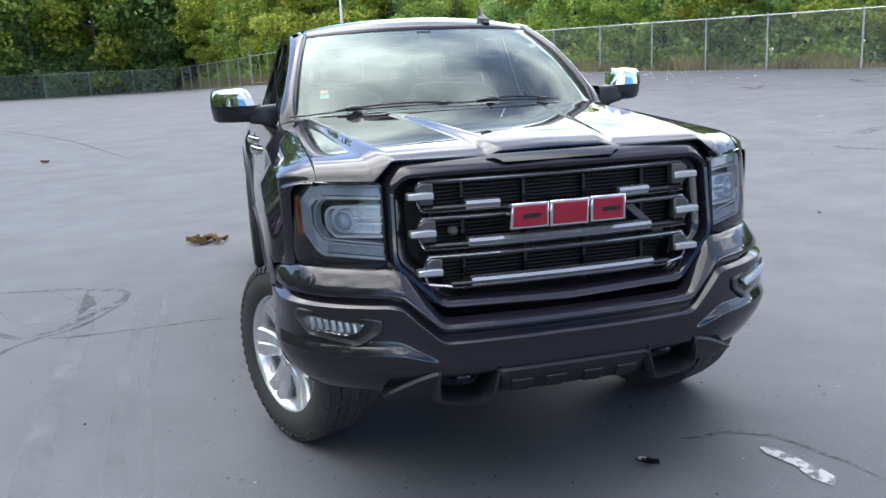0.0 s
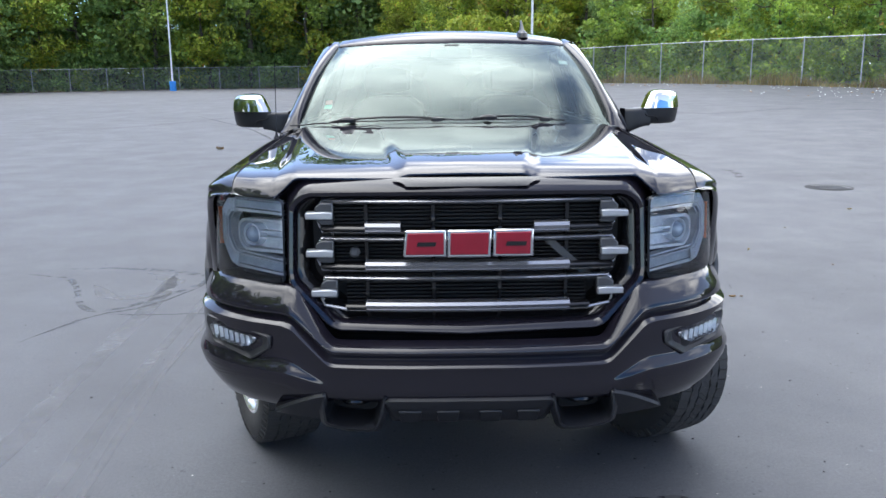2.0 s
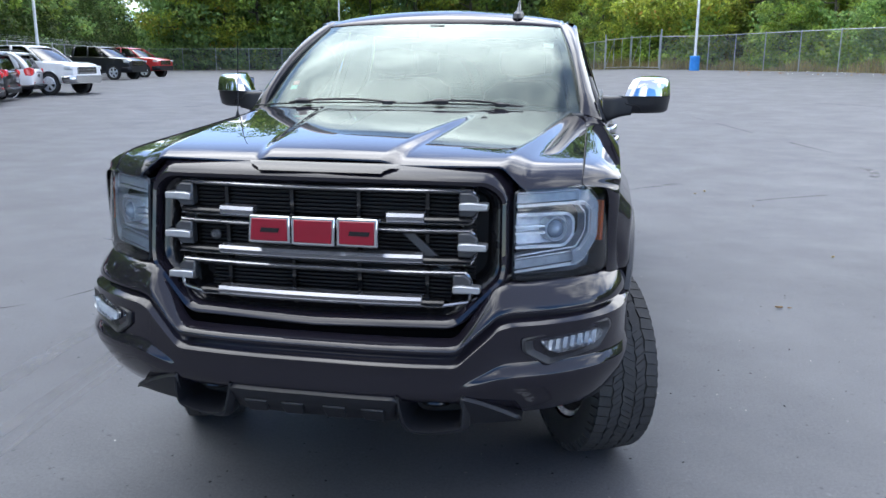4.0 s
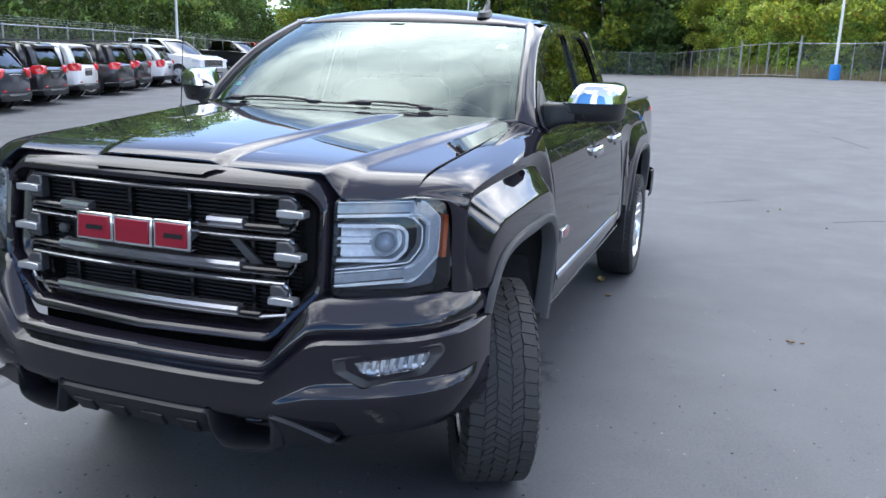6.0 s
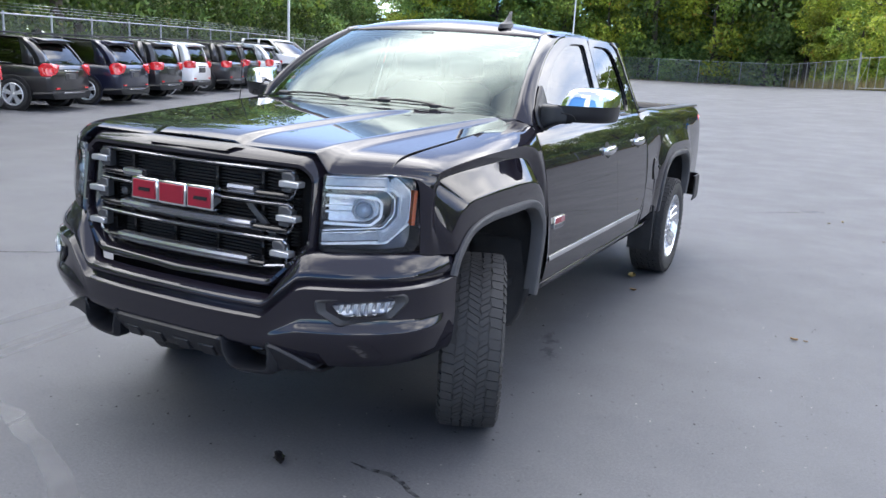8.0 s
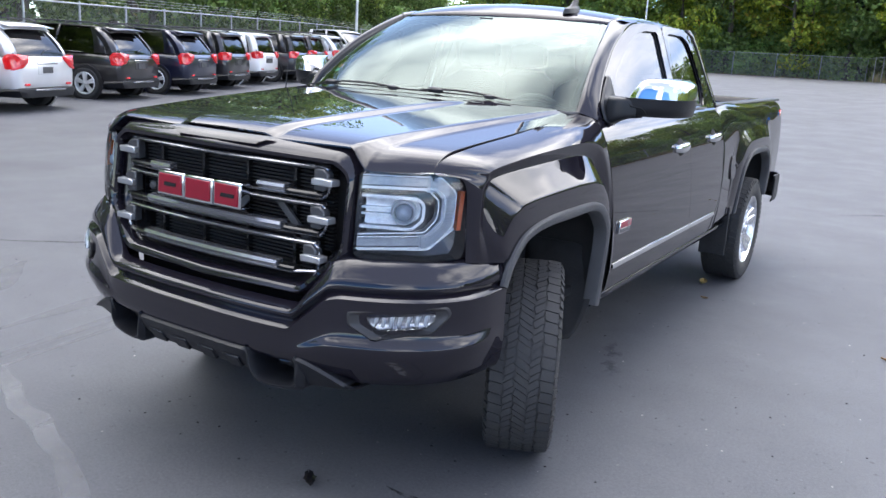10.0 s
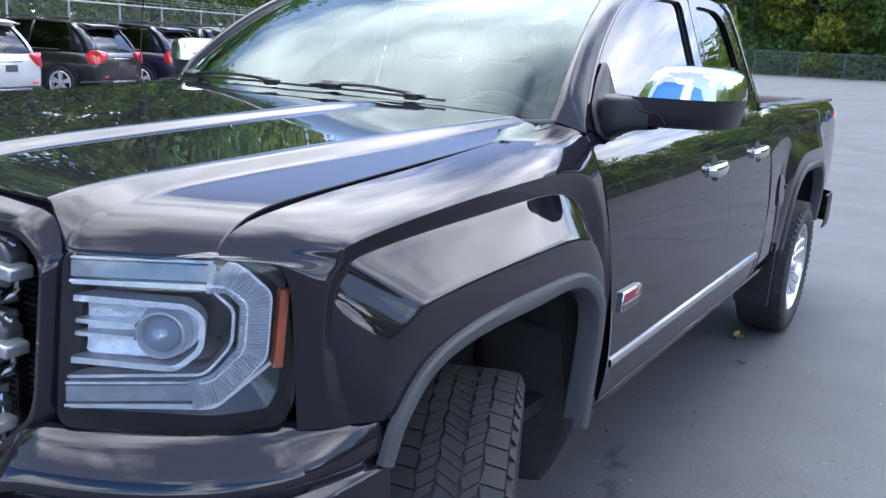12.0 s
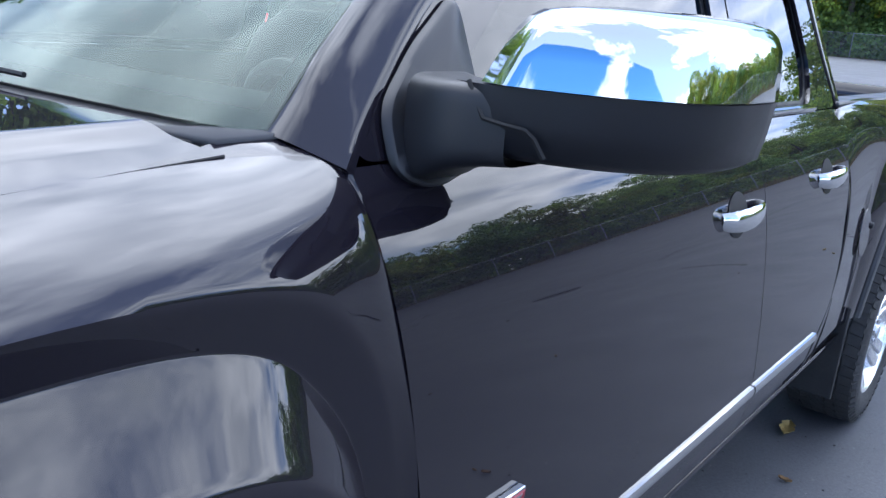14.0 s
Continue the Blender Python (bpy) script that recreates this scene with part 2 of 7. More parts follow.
def along(table, x):
    """Straight steps through a table of (x, value)."""
    return float(np.interp(x, [a for a, b in table], [b for a, b in table]))


def mesh_of(name, piece, material, smooth=True, sharp=35.0, face=None):
    me = bpy.data.meshes.new(name)
    me.from_pydata([tuple(map(float, p)) for p in piece[0]], [], [tuple(q) for q in piece[1]])
    me.materials.append(material)
    bm = bmesh.new()
    bm.from_mesh(me)
    bmesh.ops.remove_doubles(bm, verts=bm.verts, dist=0.0002)
    bmesh.ops.recalc_face_normals(bm, faces=bm.faces)
    if face is not None:
        total = Vector((0, 0, 0))
        for q in bm.faces:
            total += q.normal * q.calc_area()
        if total.dot(Vector(face)) < 0:
            bmesh.ops.reverse_faces(bm, faces=bm.faces)
    bm.to_mesh(me)
    bm.free()
    if smooth:
        me.polygons.foreach_set("use_smooth", [True] * len(me.polygons))
        me.set_sharp_from_angle(angle=radians(sharp))
    me.update()
    return me


def part(name, piece, material, parent, label="", smooth=True, sharp=35.0, solid=0.0, bevel=0.0, offset=-1.0, face=None):
    """One mesh under a thing or under a part. solid: the sheet's thickness; bevel: width of its rounded edges."""
    ob = new(name, mesh_of(name, piece, material, smooth, sharp, face))
    ob.parent = parent
    if solid > 0:
        md = ob.modifiers.new("thickness", "SOLIDIFY")
        md.thickness, md.offset = solid, offset
    if bevel > 0:
        md = ob.modifiers.new("edges", "BEVEL")
        md.width, md.segments, md.limit_method, md.angle_limit = bevel, 2, "ANGLE", radians(40)
    return tagged(ob, label) if label else ob


def thing(name, label, category, m=None, group="", kind=""):
    ob = new(name)
    ob.empty_display_size = 0.2
    if m is not None:
        ob.matrix_basis = m
    return tagged(ob, label, category, group, kind)


def solo(name, piece, material, label, category, group="", kind="", smooth=True, sharp=35.0, m=None):
    """A thing that is one mesh."""
    ob = new(name, mesh_of(name, piece, material, smooth, sharp))
    if m is not None:
        ob.matrix_basis = m
    return tagged(ob, label, category, group, kind)

# ---- the pickup truck: front at y = 0, nose towards -y, its left side at +x ----
truck = thing("pickup_truck", "dark grey-brown metallic pickup truck parked on the asphalt, front wheels turned", "pickup truck")

XB = spline([(0.46, 0.930), (0.54, 0.958), (0.62, 0.977), (0.72, 0.986), (0.86, 0.984), (1.00, 0.974), (1.12, 0.961), (1.21, 0.944), (1.29, 0.919), (1.345, 0.894), (1.385, 0.869)], 160)


def side_x(z):
    """Half width of the body side at a height."""
    return float(np.interp(z, XB[:, 0], XB[:, 1]))


def both(name, piece, material, parent, label="", face=None, **kw):
    """A part on the truck's left side and its twin on the right."""
    a = part(name, piece, material, parent, label, face=face, **kw)
    other = None if face is None else (-face[0], face[1], face[2])
    b = part(name, flip(piece), material, parent, label, face=other, **kw)
    return a, b


# fender and bed side: rings from the wheel arch out to the panel's edge
def ring(pts, n=110):
    return spline(pts, n)


def arch_panel(arch, crease, shoulder, edge, roll=0.34, rise=0.72, hold_at=(0.17, 0.36, 0.66, 0.84)):
    rows = []
    for t, k in ((0, 0), (0.15, 0.02), (0.32, 0.045), (0.42, 0.07), (0.455, 0.09), (0.475, 0.115), (0.50, 0.155), (0.54, 0.225), (0.62, 0.365), (0.72, 0.53), (0.82, 0.70), (0.92, 0.87), (0.97, 0.955), (0.99, 0.985), (1.0, 1.0)):
        r = lerp(arch, crease, t)
        n = len(arch)
        hold = np.array([step(hold_at[0], hold_at[1], i / n) * (1 - step(hold_at[2], hold_at[3], i / n)) for i in range(n)])
        r[:, 0] = arch[:, 0] + (crease[:, 0] - arch[:, 0]) * lerp(t ** 2.0, k, hold)
        rows.append(r)
    for t in (0.05, 0.2, 0.5, 0.8):
        rows.append(lerp(crease, shoulder, t))
    for t in np.linspace(0, 1, 14):
        k = np.stack([lerp(shoulder[:, 0], edge[:, 0], roll), lerp(shoulder[:, 1], edge[:, 1], 0.5), lerp(shoulder[:, 2], edge[:, 2], rise)], 1)
        rows.append(shoulder * (1 - t) ** 2 + 2 * k * t * (1 - t) + edge * t * t)
    return sheet(rows)


F_ARCH = ring([(0.996, 0.462, 0.84), (1.004, 0.497, 0.93), (1.008, 0.59, 1.01), (1.012, 0.75, 1.045), (1.013, 1.0, 1.052), (1.012, 1.26, 1.042), (1.008, 1.405, 0.97), (1.0, 1.47, 0.85), (0.975, 1.49, 0.52)])
F_CREASE = ring([(0.965, 0.415, 0.93), (0.948, 0.388, 1.05), (0.938, 0.392, 1.155), (0.935, 0.425, 1.196), (0.934, 0.48, 1.222), (0.934, 0.86, 1.238), (0.934, 1.27, 1.235), (0.940, 1.435, 1.145), (0.962, 1.505, 0.95), (0.966, 1.53, 0.52)])
F_SHOULD = ring([(0.955, 0.385, 0.93), (0.950, 0.355, 1.05), (0.953, 0.357, 1.18), (0.9545, 0.388, 1.226), (0.955, 0.44, 1.257), (0.957, 0.86, 1.288), (0.955, 1.30, 1.290), (0.955, 1.475, 1.20), (0.968, 1.54, 0.98), (0.962, 1.56, 0.52)])
F_EDGE = ring([(0.922, 0.324, 0.938), (0.918, 0.319, 1.05), (0.911, 0.300, 1.217), (0.836, 0.233, 1.244), (0.834, 0.345, 1.299), (0.829, 0.80, 1.3385), (0.819, 1.40, 1.383), (side_x(1.33), 1.5245, 1.33), (side_x(1.0), 1.571, 1.0), (side_x(0.54), 1.5995, 0.52)])
F_LIP = ring([(0.998, 0.492, 0.925), (1.004, 0.502, 0.94), (1.008, 0.59, 1.01), (1.011, 0.66, 1.033), (1.012, 0.75, 1.045), (1.013, 1.0, 1.052), (1.012, 1.26, 1.042), (1.008, 1.405, 0.97), (1.0, 1.47, 0.85), (0.975, 1.49, 0.52)])
fender = arch_panel(F_LIP, F_CREASE, F_SHOULD, F_EDGE, hold_at=(0.03, 0.27, 0.80, 0.97))
cc_a = F_EDGE[70:87]
cc_b = np.array([lerp(np.array((0.780, 1.480, 1.402)), np.array((0.884, 1.520, 1.366)), t) for t in np.linspace(0, 1, 17)])
both("cowl_corner", sheet([cc_a, lerp(cc_a, cc_b, 0.5) + np.array([0, 0, 0.003]), cc_b]), PAINT, truck, face=(0.3, 0, 1), sharp=60)
both("fender", fender, PAINT, truck, face=(1, 0, 0.2), sharp=60)


def inward(r, d, cy, cz):
    """A ring drawn towards the wheel."""
    c = np.array([0, cy, cz])
    w = c - r
    w[:, 0] = 0
    w /= np.linalg.norm(w, axis=1)[:, None]
    return r + w * d


def moulding(arch, cy):
    rows = []
    for d, dx in ((-0.004, -0.006), (-0.004, 0.010), (0.004, 0.014), (0.026, 0.013), (0.036, 0.008), (0.044, -0.008), (0.046, -0.05)):
        r = inward(arch, d, cy, 0.62)
        r[:, 0] += dx
        rows.append(r)
    return sheet(rows)


both("arch_moulding", moulding(F_ARCH, 0.98), GREYPL, truck, "grey matte plastic wheel arch moulding", face=(1, 0, 0), sharp=30)


def liner(arch, cy, depth):
    rows = []
    for dx, d in ((-0.045, 0.046), (-0.06, 0.03), (-0.14, 0.0), (-0.26, -0.02), (-depth, -0.02)):
        r = inward(arch, d, cy, 0.62)
        r[:, 0] = np.minimum(r[:, 0], 1.0) + dx
        rows.append(r)
    back = rows[-1].copy()
    back[:, 1] = lerp(back[:, 1], cy, 0.9)
    back[:, 2] = lerp(back[:, 2], 0.6, 0.9)
    return sheet(rows + [back])


both("wheel_liner", liner(F_ARCH, 0.98, 0.42), LINER, truck, "dusty black wheel arch liner")
# the liner's tail behind the front wheel, rounded at its foot
flap = sheet([[(lerp(0.966 - 0.07 * t ** 4, 0.60 + 0.10 * t ** 3, k), 1.478 - 0.012 * t - 0.075 * t ** 2.5, lerp(0.80, 0.36, t) - 0.02 * math.sin(math.pi * k) * t) for k in np.linspace(0, 1, 12)] for t in np.linspace(0, 1, 14)])
both("liner_tail", flap, LINER, truck, "dusty black wheel liner tail", solid=0.010)

# bed sides
B_ARCH = ring([(0.985, 4.10, 0.60), (0.998, 4.122, 0.80), (1.003, 4.20, 0.95), (1.004, 4.36, 1.03), (1.004, 4.635, 1.047), (1.004, 4.91, 1.03), (1.003, 5.07, 0.95), (0.998, 5.148, 0.80), (0.985, 5.17, 0.62)])
B_CREASE = ring([(0.972, 3.97, 0.60), (0.975, 3.99, 0.83), (0.963, 4.05, 1.06), (0.955, 4.20, 1.195), (0.955, 4.635, 1.215), (0.955, 5.07, 1.195), (0.963, 5.22, 1.06), (0.975, 5.28, 0.83), (0.97, 5.30, 0.64)])
B_SHOULD = ring([(0.968, 3.945, 0.60), (0.973, 3.965, 0.85), (0.957, 4.02, 1.10), (0.946, 4.18, 1.235), (0.944, 4.635, 1.258), (0.944, 5.09, 1.235), (0.955, 5.25, 1.10), (0.972, 5.305, 0.85), (0.966, 5.33, 0.64)])
B_EDGE = ring([(side_x(0.58), 3.60, 0.58), (side_x(0.9), 3.633, 0.9), (side_x(1.15), 3.64, 1.15), (0.880, 3.625, 1.378), (0.880, 4.635, 1.380), (0.876, 5.55, 1.378), (0.915, 5.80, 1.28), (0.935, 5.835, 1.0), (0.93, 5.84, 0.66)])
both("bed_side", arch_panel(B_ARCH, B_CREASE, B_SHOULD, B_EDGE, roll=0.5, rise=0.82), PAINT, truck, face=(1, 0, 0), sharp=60, solid=0.004)
both("arch_moulding", moulding(B_ARCH, 4.635), GREYPL, truck, "grey matte plastic wheel arch moulding", face=(1, 0, 0), sharp=30)
both("wheel_liner", liner(B_ARCH, 4.635, 0.42), LINER, truck, "dusty black wheel arch liner")
both("bed_rail_cap", join(box(0.79, 3.61, 1.372, 0.884, 5.80, 1.392)), BLACK, truck, "black plastic bed rail cap", bevel=0.008)
both("bed_inner_wall", box(0.78, 3.62, 0.86, 0.805, 5.80, 1.374), BLACK, truck)
part("bed_floor", box(-0.79, 3.62, 0.82, 0.79, 5.80, 0.86), BLACK, truck)
part("bed_front_wall", box(-0.80, 3.60, 0.80, 0.80, 3.63, 1.375), PAINT, truck)
tail = part("tailgate", sheet([[(x, 5.80 + 0.035 * math.sin(math.pi * min(1, max(0, (z - 0.62) / 0.75))) , z) for x in np.linspace(-0.80, 0.80, 9)] for z in np.linspace(0.64, 1.378, 9)]), PAINT, truck, solid=0.03, face=(0, 1, 0))
both("tail_lamp", sheet([[(0.808 + 0.1 * math.sin(a) * 1.02 + 0.014, 5.735 + 0.105 * math.cos(a) * 1.0, z) for a in np.linspace(0.0, 1.75, 8)] for z in np.linspace(0.92, 1.30, 6)]), LAMPRED, truck, "red tail lamp", solid=0.02)
rb = [(0.0, 5.95), (0.6, 5.95), (0.85, 5.92), (0.985, 5.80), (1.0, 5.52)]
rbs = spline(rb, 24)
part("rear_bumper", join(*[w for w in (lambda p: (p, flip(p)))(sheet([[(x, y - o, z) for x, y in rbs] for z, o in ((0.52, 0.05), (0.55, 0.0), (0.70, 0.0), (0.74, 0.02), (0.75, 0.10))]))]), BLACK, truck, "black rear bumper", solid=0.01)
both("mud_guard", box(0.80, 3.985, 0.30, 0.985, 4.005, 0.66), LINER, truck, bevel=0.004)


# doors: lower panels
def panel(front, rear, z0, z1, ny=16, nz=44, out=0.0):
    rows = []
    for z in np.linspace(z0, z1, nz):
        a, b = along(front, z), along(rear, z)
        rows.append([(side_x(z) + out, y, z) for y in np.linspace(a, b, ny)])
    return sheet(rows)


S_A = [(0.5, 1.602), (0.7, 1.593), (0.98, 1.5735), (1.16, 1.551), (1.27, 1.536), (1.35, 1.524), (1.39, 1.514)]
S_B = [(0.5, 2.93), (0.68, 2.915), (0.82, 2.885), (1.17, 2.843), (1.39, 2.812)]
S_C = [(0.5, 3.46), (0.66, 3.50), (0.78, 3.60), (0.95, 3.63), (1.13, 3.635), (1.39, 3.618)]
GAP = 0.0015
shifted = lambda t, d: [(z, y + d) for z, y in t]
front_doors = both("front_door", panel(shifted(S_A, GAP), shifted(S_B, -GAP), 0.565, 1.372, 30), PAINT, truck, face=(1, 0, 0), sharp=60)
rear_doors = both("rear_door", panel(shifted(S_B, GAP), shifted(S_C, -GAP), 0.565, 1.372, 20), PAINT, truck, face=(1, 0, 0), sharp=60)
both("door_jamb", panel([(0.5, 1.45), (1.39, 1.45)], [(0.5, 3.66), (1.39, 3.66)], 0.53, 1.36, 8, 24, -0.03), DEEP, truck)
rock = [(0.958, 0.558), (0.952, 0.53), (0.935, 0.50), (0.90, 0.485), (0.80, 0.48)]
both("rocker_panel", sheet([[(x + (0.006 if i < 2 else 0), y, z) for y in np.linspace(1.50, 3.98, 12)] for i, (x, z) in enumerate(rock)]), PAINT, truck, face=(1, 0, -0.3), solid=0.004)
# the panel between rear door and bed
both("cab_corner", panel(shifted(S_C, GAP), [(0.5, 3.60), (0.60, 3.60), (0.80, 3.625)], 0.565, 0.78, 4), PAINT, truck, face=(1, 0, 0), solid=0.003)


# greenhouse
def cab_x(z):
    return 0.879 - (z - 1.372) * 0.345 - 0.10 * max(0.0, z - 1.372) * (1.85 - z)


def frame_ring(outer, inner, n=96, deep=0.02):
    """A window frame on the cab side, from an outer to an inner outline of (y, z)."""
    a, b = ring_on(outer, n), ring_on(inner, n)
    mid = lerp(a, b, 0.75)
    b2 = b.copy()
    b2[:, 0] -= deep
    return sheet([a, lerp(a, b, 0.35), mid, b, b2], close=True), b2


def ring_on(pts, n):
    """A closed outline of (y, z) with slightly eased corners, laid on the cab side."""
    p = np.array(pts, float)
    k = len(p)
    dense = []
    per = n // k
    for i in range(k):
        a, b, c = p[i - 1], p[i], p[(i + 1) % k]
        la, lc = np.linalg.norm(a - b), np.linalg.norm(c - b)
        r = min(0.05, la * 0.45, lc * 0.45)
        s, e = b + (a - b) / la * r, b + (c - b) / lc * r
        for t in np.linspace(0, 1, per):
            dense.append(s * (1 - t) ** 2 + 2 * b * t * (1 - t) + e * t * t)
    d = np.array(dense)
    return np.stack([np.array([cab_x(z) for z in d[:, 1]]), d[:, 0], d[:, 1]], 1)


def fan(r):
    n = len(r)
    c = r.mean(axis=0)
    inner = [lerp(r, c, t) for t in (0, 0.35, 0.7, 0.9995)]
    for q in inner:
        q[:, 0] = [cab_x(z) - 0.016 for z in q[:, 2]]
    return sheet(inner, close=True)


D1_OUT = [(1.520, 1.376), (1.606, 1.476), (1.792, 1.624), (2.01, 1.748), (2.24, 1.825), (2.45, 1.843), (2.765, 1.848), (2.805, 1.376)]
D1_IN = [(1.74, 1.392), (1.76, 1.475), (1.90, 1.583), (2.08, 1.69), (2.28, 1.775), (2.46, 1.803), (2.685, 1.808), (2.700, 1.392)]
D2_OUT = [(2.815, 1.376), (2.775, 1.848), (2.95, 1.848), (3.20, 1.843), (3.34, 1.81), (3.45, 1.70), (3.54, 1.50), (3.60, 1.376)]
D2_IN = [(2.865, 1.392), (2.855, 1.806), (2.98, 1.808), (3.17, 1.805), (3.27, 1.775), (3.35, 1.67), (3.40, 1.50), (3.35, 1.392)]
for outer, inner, doors in ((D1_OUT, D1_IN, front_doors), (D2_OUT, D2_IN, rear_doors)):
    fr, edge = frame_ring(outer, inner)
    for dr, sgn in zip(doors, (1, -1)):
        q = fr if sgn > 0 else flip(fr)
        part("window_frame", q, PAINT, dr, sharp=40)
        pane = fan(edge)
        part("window_pane", pane if sgn > 0 else flip(pane), TINTGLASS, dr, "dark tinted glass", face=(sgn, 0, 0.3))
        seal = np.array(edge)
        sl = sheet([lerp(seal, seal.mean(axis=0), t) + np.array([d, 0, 0]) for t, d in ((0, 0.012), (0.0, 0.006), (0.035, 0.006), (0.035, -0.004))], close=True)
        part("window_seal", sl if sgn > 0 else flip(sl), BLACK, dr)
belt = sheet([[(side_x(1.372) - 0.004 + o, y, 1.372 + h) for y in np.linspace(1.76, 3.36, 12)] for o, h in ((0.010, 0.0), (0.012, 0.012), (0.0, 0.018))])
both("belt_moulding", belt, CHROME, truck, "bright window belt moulding", solid=0.002)
# pillar behind the rear door and the cab's back
both("rear_pillar", sheet([[(cab_x(z), along([(1.376, 3.612), (1.50, 3.552), (1.70, 3.462), (1.81, 3.352), (1.85, 3.25)], z) + 0.004 + t * (3.66 - 0.16 * (z - 1.37) / 0.48 - along([(1.376, 3.612), (1.50, 3.552), (1.70, 3.462), (1.81, 3.352), (1.85, 3.25)], z)), z) for t in (0, 0.5, 1)] for z in np.linspace(1.372, 1.85, 14)]), PAINT, truck, face=(1, 0, 0), solid=0.006)
part("cab_back", sheet([[(s * cab_x(z), 3.655 - 0.16 * (z - 1.37) / 0.48, z) for s in np.linspace(-1, 1, 8)] for z in np.linspace(1.30, 1.85, 6)]), PAINT, truck, solid=0.02)
part("rear_window", sheet([[(x, 3.668 - 0.16 * (z - 1.37) / 0.48, z) for x in np.linspace(-0.62, 0.62, 6)] for z in np.linspace(1.42, 1.76, 4)]), TINTGLASS, truck, face=(0, 1, 0))

# windscreen, pillars, roof
WB = spline([(0.0, 1.275, 1.430), (0.25, 1.288, 1.429), (0.50, 1.33, 1.422), (0.68, 1.40, 1.410), (0.785, 1.475, 1.398)], 24)
WT = spline([(0.0, 2.012, 1.829), (0.25, 2.022, 1.827), (0.45, 2.048, 1.822), (0.57, 2.082, 1.817), (0.642, 2.124, 1.813)], 24)
ws_rows = []
for t in np.linspace(0, 1, 20):
    r = lerp(WB, WT, t)
    bow = math.sin(math.pi * t)
    far = (WB[:, 0] / 0.785) ** 2
    r[:, 0] += 0.010 * bow * far
    r[:, 1] -= (0.022 + 0.016 * far) * bow
    r[:, 2] += (0.018 + 0.004 * far) * bow
    ws_rows.append(r)
half = sheet(ws_rows)
windshield = part("windshield", join(half, flip(half)), WSGLASS, truck, "clear windshield with a faint green tint", face=(0, -1, 1))
windshield.visible_shadow = False
pil_in = np.array([r[-1] for r in ws_rows])
edge_band = sheet([[(p[0] - d, p[1] + 0.006 - d * 0.3, p[2] - 0.006) for p in pil_in] for d in (0.0, 0.035)])
both("windshield_black_edge", edge_band, GLOSSB, truck)
low_band = sheet([[tuple(lerp(ws_rows[0][i], ws_rows[1][i], k) + np.array([0, 0.006, -0.006])) for i in range(24)] for k in (0, 1.0)])
part("windshield_base_band", join(low_band, flip(low_band)), GLOSSB, truck)
P_OUT = np.array([(cab_x(z) + 0.003, y, z) for y, z in ((1.512, 1.372), (1.557, 1.42), (1.722, 1.572), (1.955, 1.722), (2.205, 1.820), (2.34, 1.842))])
po = spline(P_OUT, 20)
pi_ = spline(np.array([pil_in[int(i)] for i in np.linspace(0, 19, 6)]), 20)
prow = []
for t, up_ in ((0, -0.012), (0.0, 0.006), (0.06, 0.018), (0.16, 0.026), (0.30, 0.028), (0.50, 0.023), (0.75, 0.013), (0.9, 0.005), (1.0, 0.0), (1.04, -0.012)):
    r = lerp(pi_, po, t)
    grow = np.array([min(1.0, 0.25 + 0.75 * i / 4) for i in range(len(r))]) if up_ > 0 else 1.0
    r[:, 2] += up_ * 0.7 * grow
    r[:, 1] -= up_ * 0.7 * grow
    r[:, 0] += up_ * 0.25 * grow
    prow.append(r)
both("windshield_pillar", sheet(prow), PAINT, truck, face=(1, -1, 1), sharp=50)
ROOF_RISE = [tuple(p) for p in spline([(0, 0.0), (0.04, 0.032), (0.11, 0.066), (0.22, 0.088), (0.40, 0.094), (0.62, 0.082), (0.82, 0.056), (1.0, 0.022)], 60)]
roof_rows = []
for i in range(24):
    wt_ = WT[i]
    row = []
    for s in np.linspace(0, 1, 30):
        y = lerp(wt_[1] + 0.004, 3.50 - 0.05 * (wt_[0] / 0.64) ** 2, s)
        row.append((wt_[0], y, wt_[2] + 0.004 + along(ROOF_RISE, s) * (1 - 0.42 * (wt_[0] / 0.66) ** 2)))
    roof_rows.append(row)
rf = sheet(roof_rows)
part("roof", join(rf, flip(rf)), PAINT, truck, face=(0, 0, 1), sharp=60, solid=0.01)
rail_rows = []
for t, dz in ((0, 0.0), (0.15, -0.008), (0.2, 0.0), (0.45, 0.006), (0.75, -0.002), (1.0, -0.016)):
    row = []
    for s in np.linspace(0, 1, 30):
        a = roof_rows[-1][int(round(s * 29))]
        row.append((lerp(a[0], 0.712, t) , lerp(a[1], lerp(2.20, 3.50, s), t), lerp(a[2], 1.853, t) + dz))
    rail_rows.append(row)
both("roof_rail", sheet(rail_rows), PAINT, truck, face=(1, 0, 1), sharp=50)
part("roof_back", sheet([[(x, 3.50 - 0.05 * (x / 0.64) ** 2 + d, 1.868 - h - 0.018 * (x / 0.64) ** 2) for x in np.linspace(-0.70, 0.70, 14)] for d, h in ((-0.02, 0.0), (0.0, 0.01), (0.005, 0.04))]), PAINT, truck, solid=0.008)
# shark fin aerial
fin = sheet([[(0.41 + w * math.cos(a) * 0.5, 2.15 + l + le * math.sin(a) * 0.5, 1.880 + h + 0.10 * (l + le * math.sin(a) * 0.5)) for a in np.linspace(0, 2 * math.pi, 16, endpoint=False)] for h, w, l, le in ((-0.012, 0.064, 0.03, 0.18), (0.012, 0.054, 0.035, 0.16), (0.024, 0.026, 0.055, 0.10), (0.055, 0.016, 0.080, 0.060), (0.074, 0.010, 0.092, 0.040), (0.078, 0.001, 0.095, 0.02))], close=True)
part("roof_aerial", fin, BLACK, truck, "small black shark-fin aerial")

